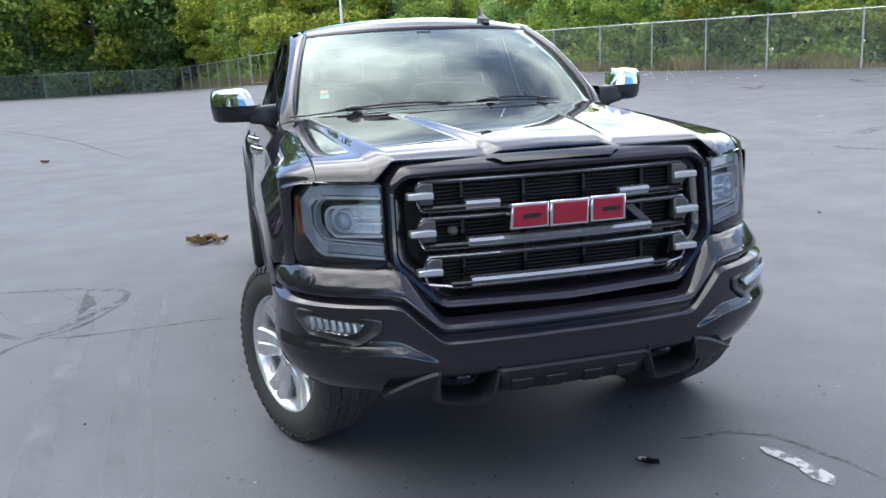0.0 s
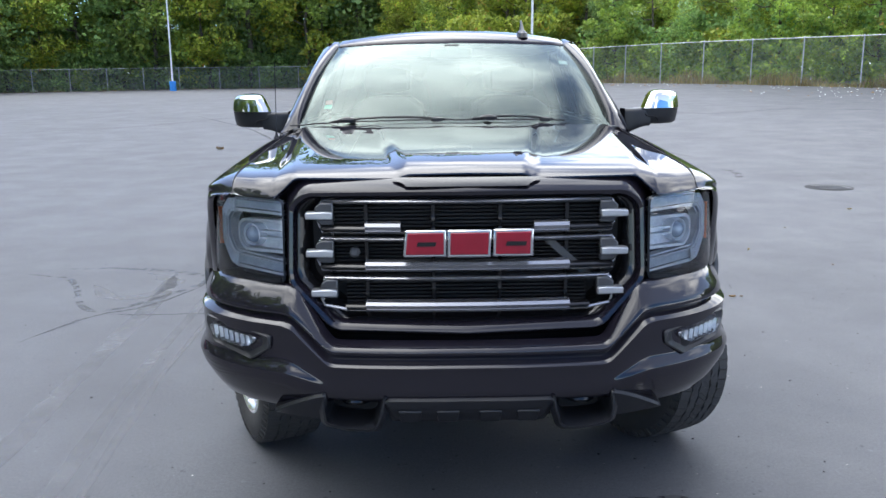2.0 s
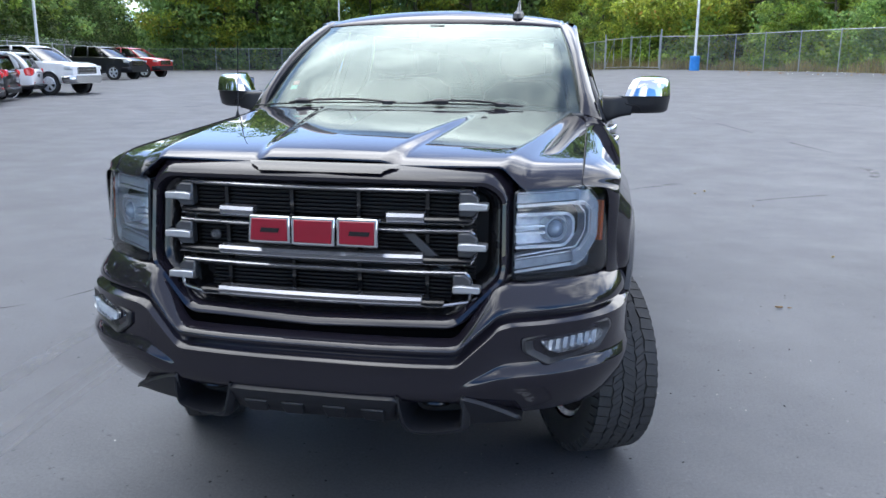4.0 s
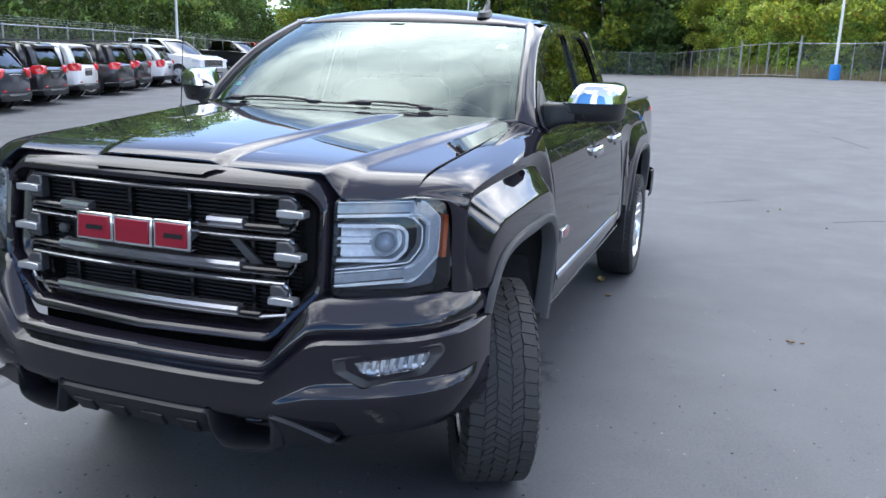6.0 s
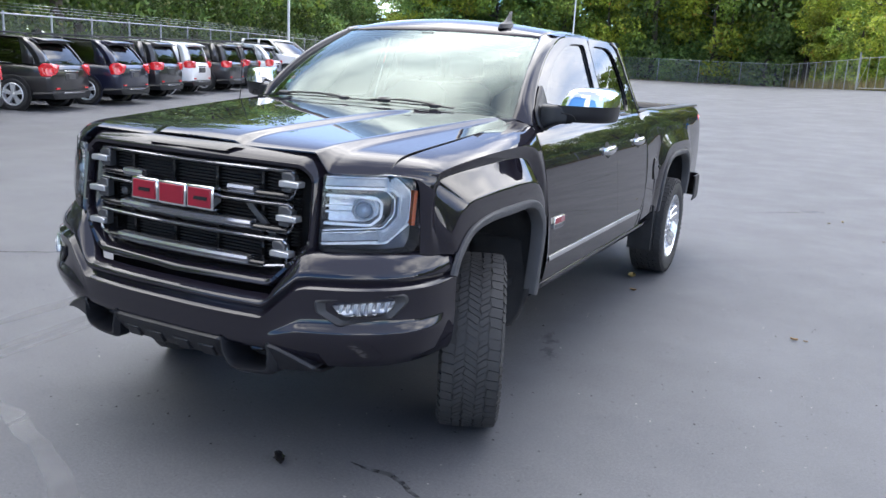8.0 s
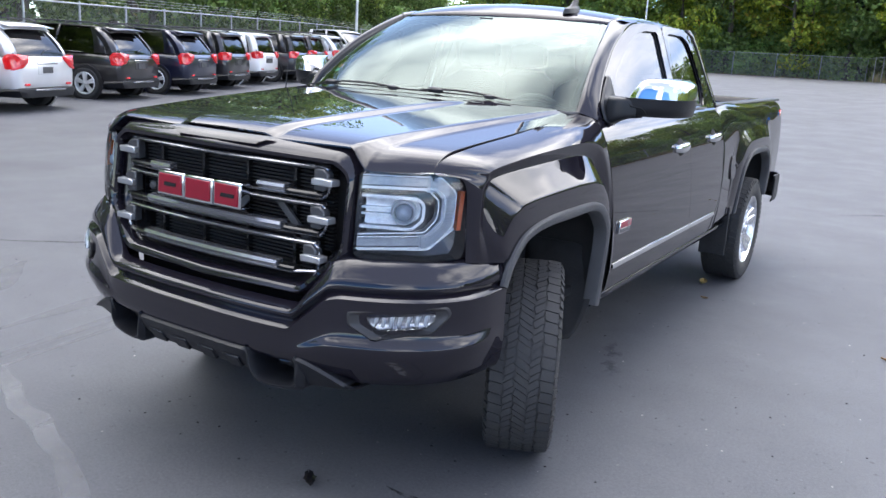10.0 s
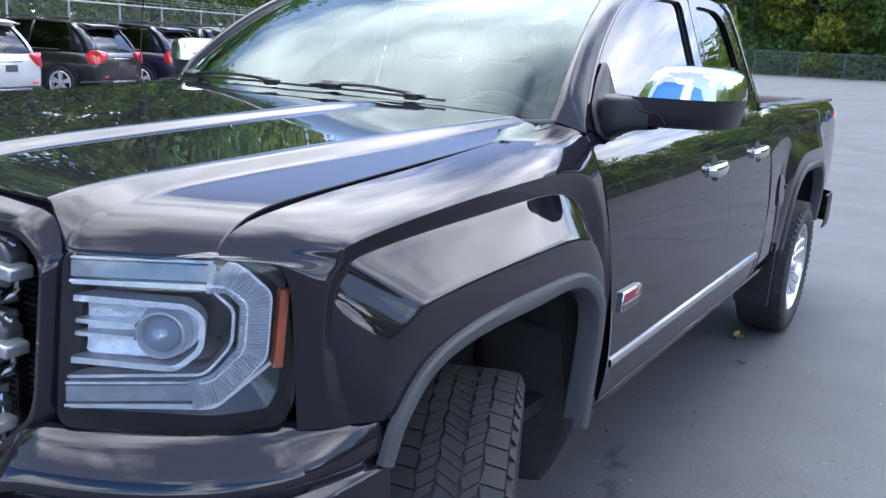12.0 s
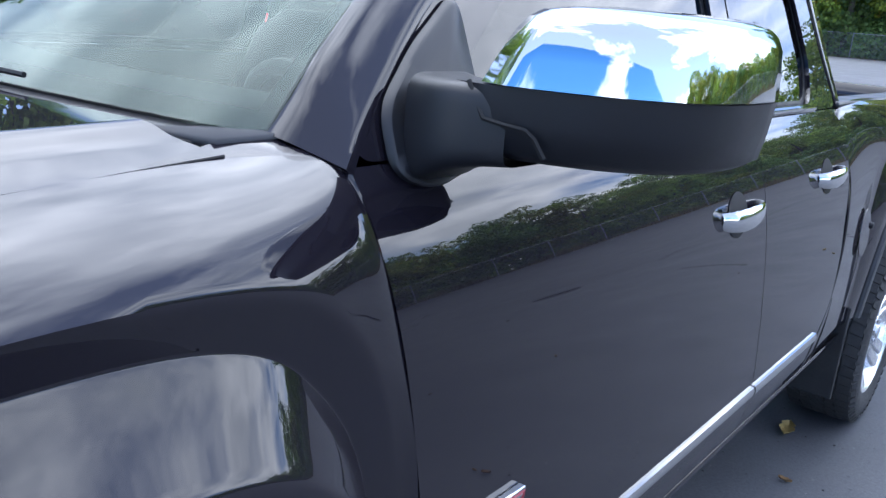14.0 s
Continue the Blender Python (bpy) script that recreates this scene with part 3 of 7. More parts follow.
mast = part("mast_aerial", tube([(-0.872, 1.36, 1.34), (-0.872, 1.365, 1.40), (-0.872, 1.40, 1.72)], [0.0045, 0.0026, 0.0018], 6), BLACK, truck, "thin black mast aerial")
part("base", moved(lathe([(-0.01, 0.02), (0.012, 0.017), (0.03, 0.007), (0.045, 0.005)], 12, "z"), Matrix.Translation((-0.872, 1.36, 1.345))), BLACK, mast)

# hood: columns follow its creases
H_FRONT = [(0, 0.108), (0.2, 0.110), (0.40, 0.114), (0.58, 0.116), (0.62, 0.104), (0.655, 0.094), (0.70, 0.120), (0.75, 0.158), (0.80, 0.205), (0.826, 0.234)]
H_REAR = [(0, 1.255), (0.36, 1.27), (0.55, 1.295), (0.70, 1.345), (0.765, 1.372), (0.811, 1.402), (0.83, 1.404)]


def flat_facets(keys, r0=0.013):
    """A cross-section of flat facets with narrow rounded creases between them."""
    p = np.array(keys, float)
    out = [p[0]]
    for i in range(1, len(p) - 1):
        a, b, c = p[i - 1], p[i], p[i + 1]
        la, lc = np.linalg.norm(a - b), np.linalg.norm(c - b)
        r = min(r0, 0.3 * la, 0.3 * lc)
        u, w = b + (a - b) / la * r, b + (c - b) / lc * r
        out += [lerp(out[-1], u, 0.5), u + (a - b) / la * 0.002] + [u * (1 - t) ** 2 + 2 * b * t * (1 - t) + w * t * t for t in (0, 0.33, 0.67, 1)] + [w + (c - b) / lc * 0.002]
    out += [lerp(out[-1], p[-1], 0.5), lerp(out[-1], p[-1], 0.97), p[-1]]
    return [(float(x), float(z)) for x, z in out]


H_LINES = []
for k in np.linspace(0, 1, 52):
    y = k ** 1.7
    zc = 1.313 + 0.026 * (1 - math.exp(-y / 0.05)) + 0.102 * y - 0.014 * y * y
    front_drop = math.exp(-y / 0.034)
    zs = 1.300 + 0.083 * y - 0.056 * front_drop
    rid, dome = lerp(0.582, 0.735, y ** 0.85), lerp(0.20, 0.36, y)
    zr = 1.311 + 0.020 * (1 - math.exp(-y / 0.05)) + 0.090 * y - 0.009 * y * y
    fade = 1 - step(0.80, 1.0, y)
    out_ = lerp(0.655, 0.765, y)
    zo = lerp(1.310, 1.398, y) - 0.064 * front_drop
    edge_x = lerp(0.829, 0.814, y)
    keys = [(0, zc + 0.010 * fade), (dome, zc + 0.007 * fade), (dome + 0.04, zc - 0.008 * fade), (rid, zr), (out_, zo), (edge_x, zs)]
    cols = flat_facets(keys) + [(edge_x, zs - 0.004), (edge_x, zs - 0.02)]
    H_LINES.append([(x, lerp(along(H_FRONT, x), along(H_REAR, x), y), z) for x, z in cols])
lip = [(x, y + 0.030, z - 0.016) for x, y, z in H_LINES[0]]
nose = [(x, y - 0.001, z - 0.005) for x, y, z in H_LINES[0]]
hood = sheet([lip, nose] + H_LINES)
part("hood", join(hood, flip(hood)), PAINT, truck, "long hood with sharp creases and a raised centre", face=(0, 0, 1), sharp=40)
both("hood_gap_seal", sheet([[(lerp(0.830, 0.812, t) + o, lerp(0.235, 1.40, t), 1.300 + 0.083 * t - 0.056 * math.exp(-t / 0.034) - 0.016) for t in np.linspace(0, 1, 12)] for o in (-0.012, 0.014)]), DEEP, truck)
both("hood_seam", tube([(lerp(0.8305, 0.8165, t), lerp(0.238, 1.398, t), 1.3018 + 0.083 * t - 0.056 * math.exp(-t / 0.034)) for t in np.linspace(0, 1, 40) ** 1.7], 0.0018, 6), DEEP, truck)
# cowl panel, wipers
cw = sheet([[tuple(lerp(np.array((min(0.79, WB[i][0] * 1.0), lerp(1.23, 1.40, (WB[i][0] / 0.785) ** 2), 1.412 - 0.02 * (WB[i][0] / 0.785) ** 2)), WB[i] + np.array([0, 0, -0.004]), t)) for i in range(24)] for t in (0, 0.3, 0.7, 1)])
part("cowl_panel", join(cw, flip(cw)), BLACK, truck, "black plastic cowl panel", solid=0.006)
for x0, x1, name in ((0.155, 0.55, "wiper"), (-0.52, 0.03, "wiper")):
    def on_glass(x, lift):
        i = np.interp(abs(x), WB[:, 0], np.arange(24))
        b = WB[int(i)] * (1 - i % 1) + WB[min(23, int(i) + 1)] * (i % 1)
        return (x, float(b[1]) - 0.010, float(b[2]) + 0.016 + lift)
    rod = [on_glass(lerp(x0 - 0.08, x1 - 0.08, t), 0.004 + 0.012 * math.sin(math.pi * t)) for t in np.linspace(0, 1, 12)]
    w = part("wiper", tube(rod, 0.0055, 6), BLACK, truck, "black wiper")
    part("blade", tube([on_glass(lerp(x0 - 0.30, x1 - 0.02, t), 0.0) for t in np.linspace(0, 1, 12)], 0.0038, 6), BLACK, w)
    c = on_glass(x0, 0.008)
    part("pivot_cap", moved(lathe([(-0.012, 0.001), (-0.012, 0.020), (0.004, 0.022), (0.013, 0.014), (0.015, 0.001)], 16, "z"), Matrix.Translation(c) @ Matrix.Diagonal((1.9, 1.0, 1.0, 1))), BLACK, w)
    part("pivot_cap", moved(lathe([(-0.012, 0.001), (-0.012, 0.014), (0.004, 0.015), (0.009, 0.001)], 12, "z"), Matrix.Translation(on_glass(x1 - 0.12, 0.004)) @ Matrix.Diagonal((1.9, 1.0, 1.0, 1))), BLACK, w)

# ---- truck front ----
def nose_y(x, z):
    """How far forward the grille surround stands."""
    return -0.022 + 0.060 * (z - 0.80) / 0.46 + 0.052 * (abs(x) / 0.6) ** 2.2


def outline(pts, n=14):
    """A half outline (x, z) from the top middle round to the bottom middle, corners eased."""
    p = np.array(pts, float)
    out = [p[0]]
    for i in range(1, len(p) - 1):
        a, b, c = p[i - 1], p[i], p[i + 1]
        la, lc = np.linalg.norm(a - b), np.linalg.norm(c - b)
        r = min(0.03, 0.4 * la, 0.4 * lc)
        s, e = b + (a - b) / la * r, b + (c - b) / lc * r
        out += [s * (1 - t) ** 2 + 2 * b * t * (1 - t) + e * t * t for t in np.linspace(0, 1, 7)]
    out.append(p[-1])
    return np.array(out)


G_BACK = outline([(0, 1.311), (0.570, 1.309), (0.630, 1.252), (0.630, 1.0), (0.626, 0.945), (0.49, 0.795), (0.445, 0.772), (0, 0.762)])
G_TOP = outline([(0, 1.306), (0.563, 1.303), (0.622, 1.246), (0.624, 1.0), (0.620, 0.950), (0.486, 0.803), (0.444, 0.782), (0, 0.772)])
G_FRONT = outline([(0, 1.268), (0.547, 1.263), (0.600, 1.222), (0.606, 0.995), (0.600, 0.956), (0.472, 0.822), (0.440, 0.806), (0, 0.797)])
G_IN = outline([(0, 1.243), (0.532, 1.240), (0.578, 1.207), (0.583, 0.99), (0.574, 0.960), (0.452, 0.842), (0.428, 0.832), (0, 0.826)])


def gring(o, dy):
    return [(x, nose_y(x, z) + dy, z) for x, z in o]


bz = sheet([gring(G_BACK, 0.085), gring(G_BACK, 0.066), gring(G_TOP, 0.048), gring(lerp(G_TOP, G_FRONT, 0.5), 0.018), gring(lerp(G_TOP, G_FRONT, 0.85), 0.003), gring(G_FRONT, 0.0), gring(lerp(G_FRONT, G_IN, 0.5), 0.004), gring(lerp(G_FRONT, G_IN, 0.9), 0.022), gring(G_IN, 0.034), gring(G_IN, 0.05)])
grille = part("grille", join(bz, flip(bz)), PAINT, truck, "body-coloured grille surround with smoked chrome bars", face=(0, -1, 0), sharp=40)
tunnel = sheet([gring(G_IN, 0.048), gring(lerp(G_IN, np.array([0, 1.03]), 0.03), 0.055), gring(lerp(G_IN, np.array([0, 1.03]), 0.06), 0.075), gring(lerp(G_IN, np.array([0, 1.03]), 0.10), 0.16)])
part("inner_surround", join(tunnel, flip(tunnel)), GLOSSB, grille, "gloss black inner surround")
# dark insert between hood and surround
slit = sheet([[(s * w, nose_y(s * w, z) + d, z) for s in np.linspace(-1, 1, 17)] for w, d, z in ((0.205, 0.007, 1.284), (0.211, 0.015, 1.291), (0.246, 0.036, 1.304), (0.254, 0.050, 1.3095))])
part("hood_insert", slit, GLOSSB, truck, "recessed slot under the hood edge")
# radiator slats and dividers behind the bars
slats = []
for i in range(30):
    z = 0.845 + i * 0.0132
    w = 0.50 if z > 0.93 else 0.42
    slats.append(box(-w, 0.125, z, w, 0.150, z + 0.0055))
part("radiator_slats", join(*slats), DEEP, grille, smooth=False)
part("radiator_back", box(-0.58, 0.17, 0.80, 0.58, 0.18, 1.26), DEEP, grille)
for x in (-0.46, -0.345, -0.115, 0.115, 0.345, 0.46):
    part("divider", box(x - 0.006, 0.105, 0.84, x + 0.006, 0.16, 1.24), GLOSSB, grille)
part("brace", moved(box(-0.11, 0, -0.013, 0.11, 0.012, 0.013), pose(0.35, 0.09, 1.03, 0, 42, 0)), GREYPL, grille)
part("horn", moved(lathe([(-0.02, 0.001), (-0.02, 0.009), (-0.012, 0.018), (0.0, 0.018), (0.008, 0.012), (0.01, 0.001)], 18, "y"), Matrix.Translation((-0.385, 0.10, 1.055))), GREYPL, grille)


def bar(z, h, depth, xa, xb, forward, tilt=0.0):
    """A grille bar that follows the nose, with a faceted front."""
    rows = []
    for f, dz in ((0.03, 0.5), (0.0, 0.42), (-0.006, 0.1), (0.002, -0.42), (0.03, -0.5)):
        rows.append([(x, nose_y(x, z) + forward + f * depth / 0.03, z + dz * h + tilt * abs(x)) for x in np.linspace(xa, xb, 21)])
    v, f = sheet(rows)
    return v, f + [tuple(i * 21 for i in range(5)), tuple(i * 21 + 20 for i in reversed(range(5)))]


PAIRS = ((1.232, 1.147, 0.495), (1.106, 1.019, 0.497), (0.974, 0.884, 0.485))
for k, (zt, zb, xe) in enumerate(PAIRS):
    low = xe - (0.07 if k == 2 else 0.0)
    part("upper_bar", bar(zt, 0.014, 0.022, -xe, xe, 0.022), SATIN, grille, "thin smoked chrome bar")
    part("upper_bar_core", bar(zt - 0.008, 0.006, 0.03, -xe + 0.005, xe - 0.005, 0.026), GLOSSB, grille)
    if k == 0:
        for s in (-1, 1):
            part("lower_bar", bar(zb, 0.034, 0.032, min(s * 0.225, s * 0.345), max(s * 0.225, s * 0.345), 0.012), SATIN, grille, "faceted smoked chrome bar")
            part("lower_bar_end", bar(zb - 0.006, 0.018, 0.03, min(s * 0.345, s * low), max(s * 0.345, s * low), 0.018), GLOSSB, grille)
    else:
        part("lower_bar", bar(zb, 0.032, 0.034, -0.345, 0.345, 0.010), SATIN, grille, "faceted smoked chrome bar")
        for s in (-1, 1):
            part("lower_bar_end", bar(zb - 0.006, 0.018, 0.03, min(s * 0.345, s * low), max(s * 0.345, s * low), 0.018), GLOSSB, grille)
    part("lower_edge", bar(zb - 0.018, 0.005, 0.03, -low, low, 0.016), SATIN, grille)
    for s in (-1, 1):
        xs = xe
        yy = nose_y(xs, zt)
        c = [(s * (xs - 0.01), yy + 0.024, zt)] + [(s * (xs + 0.014 * math.sin(a) + 0.0), yy + 0.026, lerp(zt, zb - 0.015, a / math.pi)) for a in np.linspace(0.25, math.pi - 0.25, 7)] + [(s * (low - 0.005), nose_y(low, zb) + 0.022, zb - 0.015)]
        part("bar_end", tube(c, 0.006, 6), SATIN, grille)
        zc = lerp(zt, zb, 0.52)
        xi, xo = (0.452, 0.516) if k < 2 else (0.440, 0.500)
        yb = nose_y(xs, zc)
        zl = zb + (0.004 if k < 2 else 0.022)
        face_ = [(xi, zl), (xi, zt - 0.004), (xo - 0.022, zt - 0.002), (xo, zt - 0.018), (xo, zl + 0.020), (xo - 0.020, zl)]
        block = part("clip_base", prism([(s * x, z) for x, z in face_], yb + 0.012, yb + 0.05), CLIPDIM, grille, "translucent grey clip block", bevel=0.006, smooth=True)
        bar_ = [(xi + 0.002, zc - 0.014), (xi + 0.002, zc + 0.009), (xi + 0.03, zc + 0.012), (xo + 0.030, zc + 0.010), (xo + 0.030, zc - 0.012)]
        part("clip", prism([(s * x, z) for x, z in bar_], yb - 0.004, yb + 0.04), CLIP, block, "satin silver clip", bevel=0.004)

# emblem: three plain red plates with chrome rims
emblem = part("emblem_rim", join(*[prism(o, -0.030, 0.02) for o in (
    [(-0.216, 1.060), (-0.208, 1.150), (-0.072, 1.150), (-0.072, 1.060)],
    [(-0.070, 1.058), (-0.068, 1.150), (0.078, 1.150), (0.074, 1.058)],
    [(0.080, 1.060), (0.082, 1.152), (0.216, 1.152), (0.214, 1.060)])]), CHROME, grille, "chrome-rimmed red emblem plates", bevel=0.005)
for o in ([(-0.206, 1.069), (-0.199, 1.141), (-0.081, 1.141), (-0.081, 1.069)], [(-0.060, 1.068), (-0.058, 1.141), (0.068, 1.141), (0.065, 1.068)], [(0.090, 1.069), (0.092, 1.143), (0.206, 1.143), (0.204, 1.069)]):
    part("emblem_plate", prism(o, -0.034, 0.0), RED_ENAMEL, grille, "red enamel plate", bevel=0.003)
for x0, x1 in ((-0.170, -0.105), (0.122, 0.192)):
    part("emblem_slot", prism([(x0, 1.098), (x0 + 0.004, 1.112), (x1, 1.112), (x1 - 0.004, 1.098)], -0.0365, 0.0), GLOSSB, grille)

# ---- bumper: a plan curve from the middle round the corner, with rows at each crease ----
PLAN = spline([(0, -0.088), (0.2, -0.086), (0.4, -0.070), (0.55, -0.040), (0.68, 0.010), (0.80, 0.078), (0.90, 0.165), (0.965, 0.265), (0.995, 0.37), (1.006, 0.485)], 90)
PU = np.linspace(0, 1, 90)


def brow(zc, zs, ze, oc, os_, oe=None):
    """One row: its height and set-back at the middle, at the side and at the end by the wheel."""
    row = []
    oe = os_ if oe is None else oe
    for (x, y), u in zip(PLAN, PU):
        k = np.interp(x, [0.0, 0.455, 0.475, 0.60, 0.64, 1.0], [0, 0, 0.03, 0.93, 1.0, 1.0])
        e = step(0.80, 1.0, u)
        z = lerp(lerp(zc, zs, k), ze, e)
        o = lerp(lerp(oc, os_, k), oe, e)
        d = np.array(PLAN[min(89, int(round(u * 89)) + 1)]) - np.array(PLAN[max(0, int(round(u * 89)) - 1)])
        d /= np.linalg.norm(d)
        row.append((x - d[1] * o, y + d[0] * o, z))
    return row


R_TOP = [brow(0.768, 0.951, 0.930, 0.080, 0.085, 0.05), brow(0.766, 0.948, 0.927, 0.048, 0.070, 0.03), brow(0.757, 0.925, 0.915, 0.022, 0.052, 0.022), brow(0.749, 0.895, 0.895, 0.012, 0.030, 0.014), brow(0.742, 0.872, 0.876, 0.010, 0.018, 0.010), brow(0.733, 0.862, 0.864, 0.014, 0.018, 0.012), brow(0.722, 0.853, 0.852, 0.026, 0.030, 0.020), brow(0.716, 0.848, 0.846, 0.032, 0.036, 0.024)]
R_LOW = [brow(0.716, 0.848, 0.846, 0.032, 0.036, 0.024), brow(0.708, 0.842, 0.842, 0.026, 0.030, 0.016), brow(0.700, 0.832, 0.838, 0.006, 0.010, 0.002), brow(0.694, 0.826, 0.833, 0.0, 0.002, 0.0), brow(0.686, 0.815, 0.822, 0.002, 0.003, 0.0), brow(0.655, 0.75, 0.76, 0.006, 0.004, 0.0), brow(0.63, 0.702, 0.72, 0.009, 0.006, 0.0), brow(0.625, 0.690, 0.71, 0.009, 0.000, 0.0), brow(0.62, 0.672, 0.69, 0.010, -0.016, -0.002), brow(0.615, 0.660, 0.675, 0.010, -0.018, -0.002), brow(0.60, 0.62, 0.62, 0.012, -0.008, 0.0), brow(0.585, 0.56, 0.57, 0.016, 0.024, 0.006), brow(0.57, 0.515, 0.535, 0.025, 0.055, 0.02), brow(0.555, 0.49, 0.515, 0.06, 0.11, 0.06)]
bt = sheet(R_TOP)
bumper = part("front_bumper", join(bt, flip(bt)), PAINT, truck, "body-coloured front bumper", face=(0, -1, 0), sharp=50)
blow = sheet(R_LOW)
part("lower_face", join(blow, flip(blow)), PAINT, bumper, face=(0, -1, 0), sharp=50)


def on_bumper(x, z, off=0.0):
    """A point on the bumper's lower face, off metres proud of it."""
    y = float(np.interp(x, PLAN[:, 0], PLAN[:, 1]))
    i = int(np.interp(x, PLAN[:, 0], np.arange(90)))
    d = PLAN[min(89, i + 2)] - PLAN[max(0, i - 2)]
    d = d / np.linalg.norm(d)
    o = -off + 0.004
    return (x - d[1] * o, y + d[0] * o, z)


def bump_shape(pts, offs, n=8):
    """Rings of an outline (x, z) on the bumper: (towards the middle, proud) for each ring."""
    p = np.array(outline_closed(pts, n))
    c = p.mean(axis=0)
    return sheet([[on_bumper(*lerp(q, c, t), o) for q in p] for t, o in offs], close=True)


def outline_closed(pts, n=6, r0=0.012):
    p = np.array(pts, float)
    out = []
    for i in range(len(p)):
        a, b, c = p[i - 1], p[i], p[(i + 1) % len(p)]
        la, lc = np.linalg.norm(a - b), np.linalg.norm(c - b)
        r = min(r0, 0.4 * la, 0.4 * lc)
        s, e = b + (a - b) / la * r, b + (c - b) / lc * r
        out += [s * (1 - t) ** 2 + 2 * b * t * (1 - t) + e * t * t for t in np.linspace(0, 1, n)]
    return out


FOG_BZ = [(0.668, 0.786), (0.935, 0.812), (0.942, 0.782), (0.905, 0.722), (0.745, 0.693), (0.672, 0.742)]
FOG = [(0.725, 0.772), (0.912, 0.790), (0.905, 0.758), (0.880, 0.743), (0.765, 0.732), (0.735, 0.750)]
for sgn in (1, -1):
    mir = (lambda q: q) if sgn > 0 else flip
    fl = part("fog_lamp", mir(bump_shape(FOG_BZ, ((0, 0.002), (0.0, 0.009), (0.05, 0.012), (0.12, 0.006), (0.30, -0.002)))), BEZEL, truck, "clear fog lamp in a dark grey bezel")
    part("bezel_inner", mir(bump_shape(FOG_BZ, ((0.28, -0.001), (0.6, 0.001), (0.98, 0.001)))), BLACK, fl)
    part("reflector", mir(bump_shape(FOG, ((0, 0.004), (0.06, 0.010), (0.5, 0.002), (0.98, 0.002)))), SATIN, fl)
    for j in range(7):
        xx = 0.748 + 0.022 * j
        w = [on_bumper(xx + a, z, o) for a, z, o in ((0, 0.743 + j * 0.001, 0.006), (0.006, 0.743 + j * 0.001, 0.016), (0.010, 0.743 + j * 0.001, 0.006), (0.016, 0.774 + j * 0.002, 0.006), (0.010, 0.774 + j * 0.002, 0.016), (0.004, 0.774 + j * 0.002, 0.006))]
        part("reflector_rib", mir((w, [(0, 1, 4, 5), (1, 2, 3, 4), (0, 2, 1), (3, 5, 4), (0, 5, 3, 2)])), REFLECT, fl, smooth=False)
    part("lens", mir(bump_shape(FOG, ((0, 0.005), (0.04, 0.020), (0.3, 0.023), (0.98, 0.024)))), LENSCLEAR, fl, face=(sgn, -1, 0))

# ---- lower skid plate with tow hooks ----
skid_rows = []
for z, o, w in ((0.592, 0.035, 1.0), (0.588, 0.012, 1.0), (0.576, -0.004, 1.0), (0.550, 0.004, 0.98), (0.51, 0.030, 0.95), (0.478, 0.065, 0.92), (0.462, 0.14, 0.88)):
    skid_rows.append([(x * w, float(np.interp(abs(x), PLAN[:, 0], PLAN[:, 1])) + o + 0.01, z) for x in np.linspace(-0.285, 0.285, 25)])
skid = part("skid_plate", sheet(skid_rows), BLACK, truck, "matte black lower skid plate", solid=0.012, sharp=25)
for x in (-0.20, -0.072, 0.072, 0.20):
    part("rib", moved(prism([(-0.040, 0.020), (-0.034, -0.040), (0.034, -0.040), (0.040, 0.020)], -0.008, 0.02), Matrix.Translation((x, float(np.interp(abs(x), PLAN[:, 0], PLAN[:, 1])) + 0.034, 0.521)) @ Matrix.Rotation(radians(33), 4, "X")), BLACK, skid, bevel=0.005)
for sgn in (1, -1):
    mir = (lambda q: q) if sgn > 0 else flip
    # pocket round the tow hook, then the wing that runs out to the side
    px_ = [(0.285, 0.590), (0.300, 0.520), (0.335, 0.468), (0.470, 0.478), (0.492, 0.520), (0.492, 0.600)]

    def at_pocket(x, z, d):
        return (x, float(np.interp(x, PLAN[:, 0], PLAN[:, 1])) + 0.030 + 0.25 * max(0.0, 0.52 - z) + d, z)
    cc = np.array([0.39, 0.56])
    rows = [[at_pocket(*lerp(np.array(q), cc, t), d) for q in spline(px_, 30)] for t, d in ((-0.22, 0.05), (-0.20, 0.0), (-0.04, -0.022), (0.03, -0.022), (0.10, 0.0), (0.14, 0.13))]
    part("hook_pocket", mir(sheet(rows)), BLACK, skid, sharp=25)
    part("pocket_back", mir(box(0.29, 0.10, 0.45, 0.50, 0.11, 0.62)), DEEP, skid)
    arc = [(0.39 + 0.045 * math.cos(a), 0.055 + 0.050 * math.sin(a), 0.545 + 0.0 * a) for a in np.linspace(math.pi, 2 * math.pi, 12)]
    part("tow_hook", mir(join(tube([(0.345, 0.09, 0.545)] + arc + [(0.435, 0.09, 0.545)], 0.013, 8), tube([(0.39, 0.10, 0.59), (0.39, 0.045, 0.587), (0.39, 0.025, 0.57)], 0.016, 8))), GLOSSB, skid, "black tow hook")
    wing = []
    for k in np.linspace(0, 1, 14):
        x = lerp(0.485, 0.672, k)
        yb = float(np.interp(x, PLAN[:, 0], PLAN[:, 1]))
        zt, zl = lerp(0.597, 0.520, k ** 1.4), lerp(0.486, 0.490, k)
        wing.append([(x, yb + 0.06, zt + 0.002), (x, yb + 0.012, zt), (x, yb + 0.004, zt - 0.010), (x, yb + 0.022, lerp(zt, zl, 0.5)), (x, yb + 0.05, zl), (x, yb + 0.14, zl - 0.008)])
    part("wing", mir(sheet(wing)), BLACK, skid, solid=0.01, sharp=25)
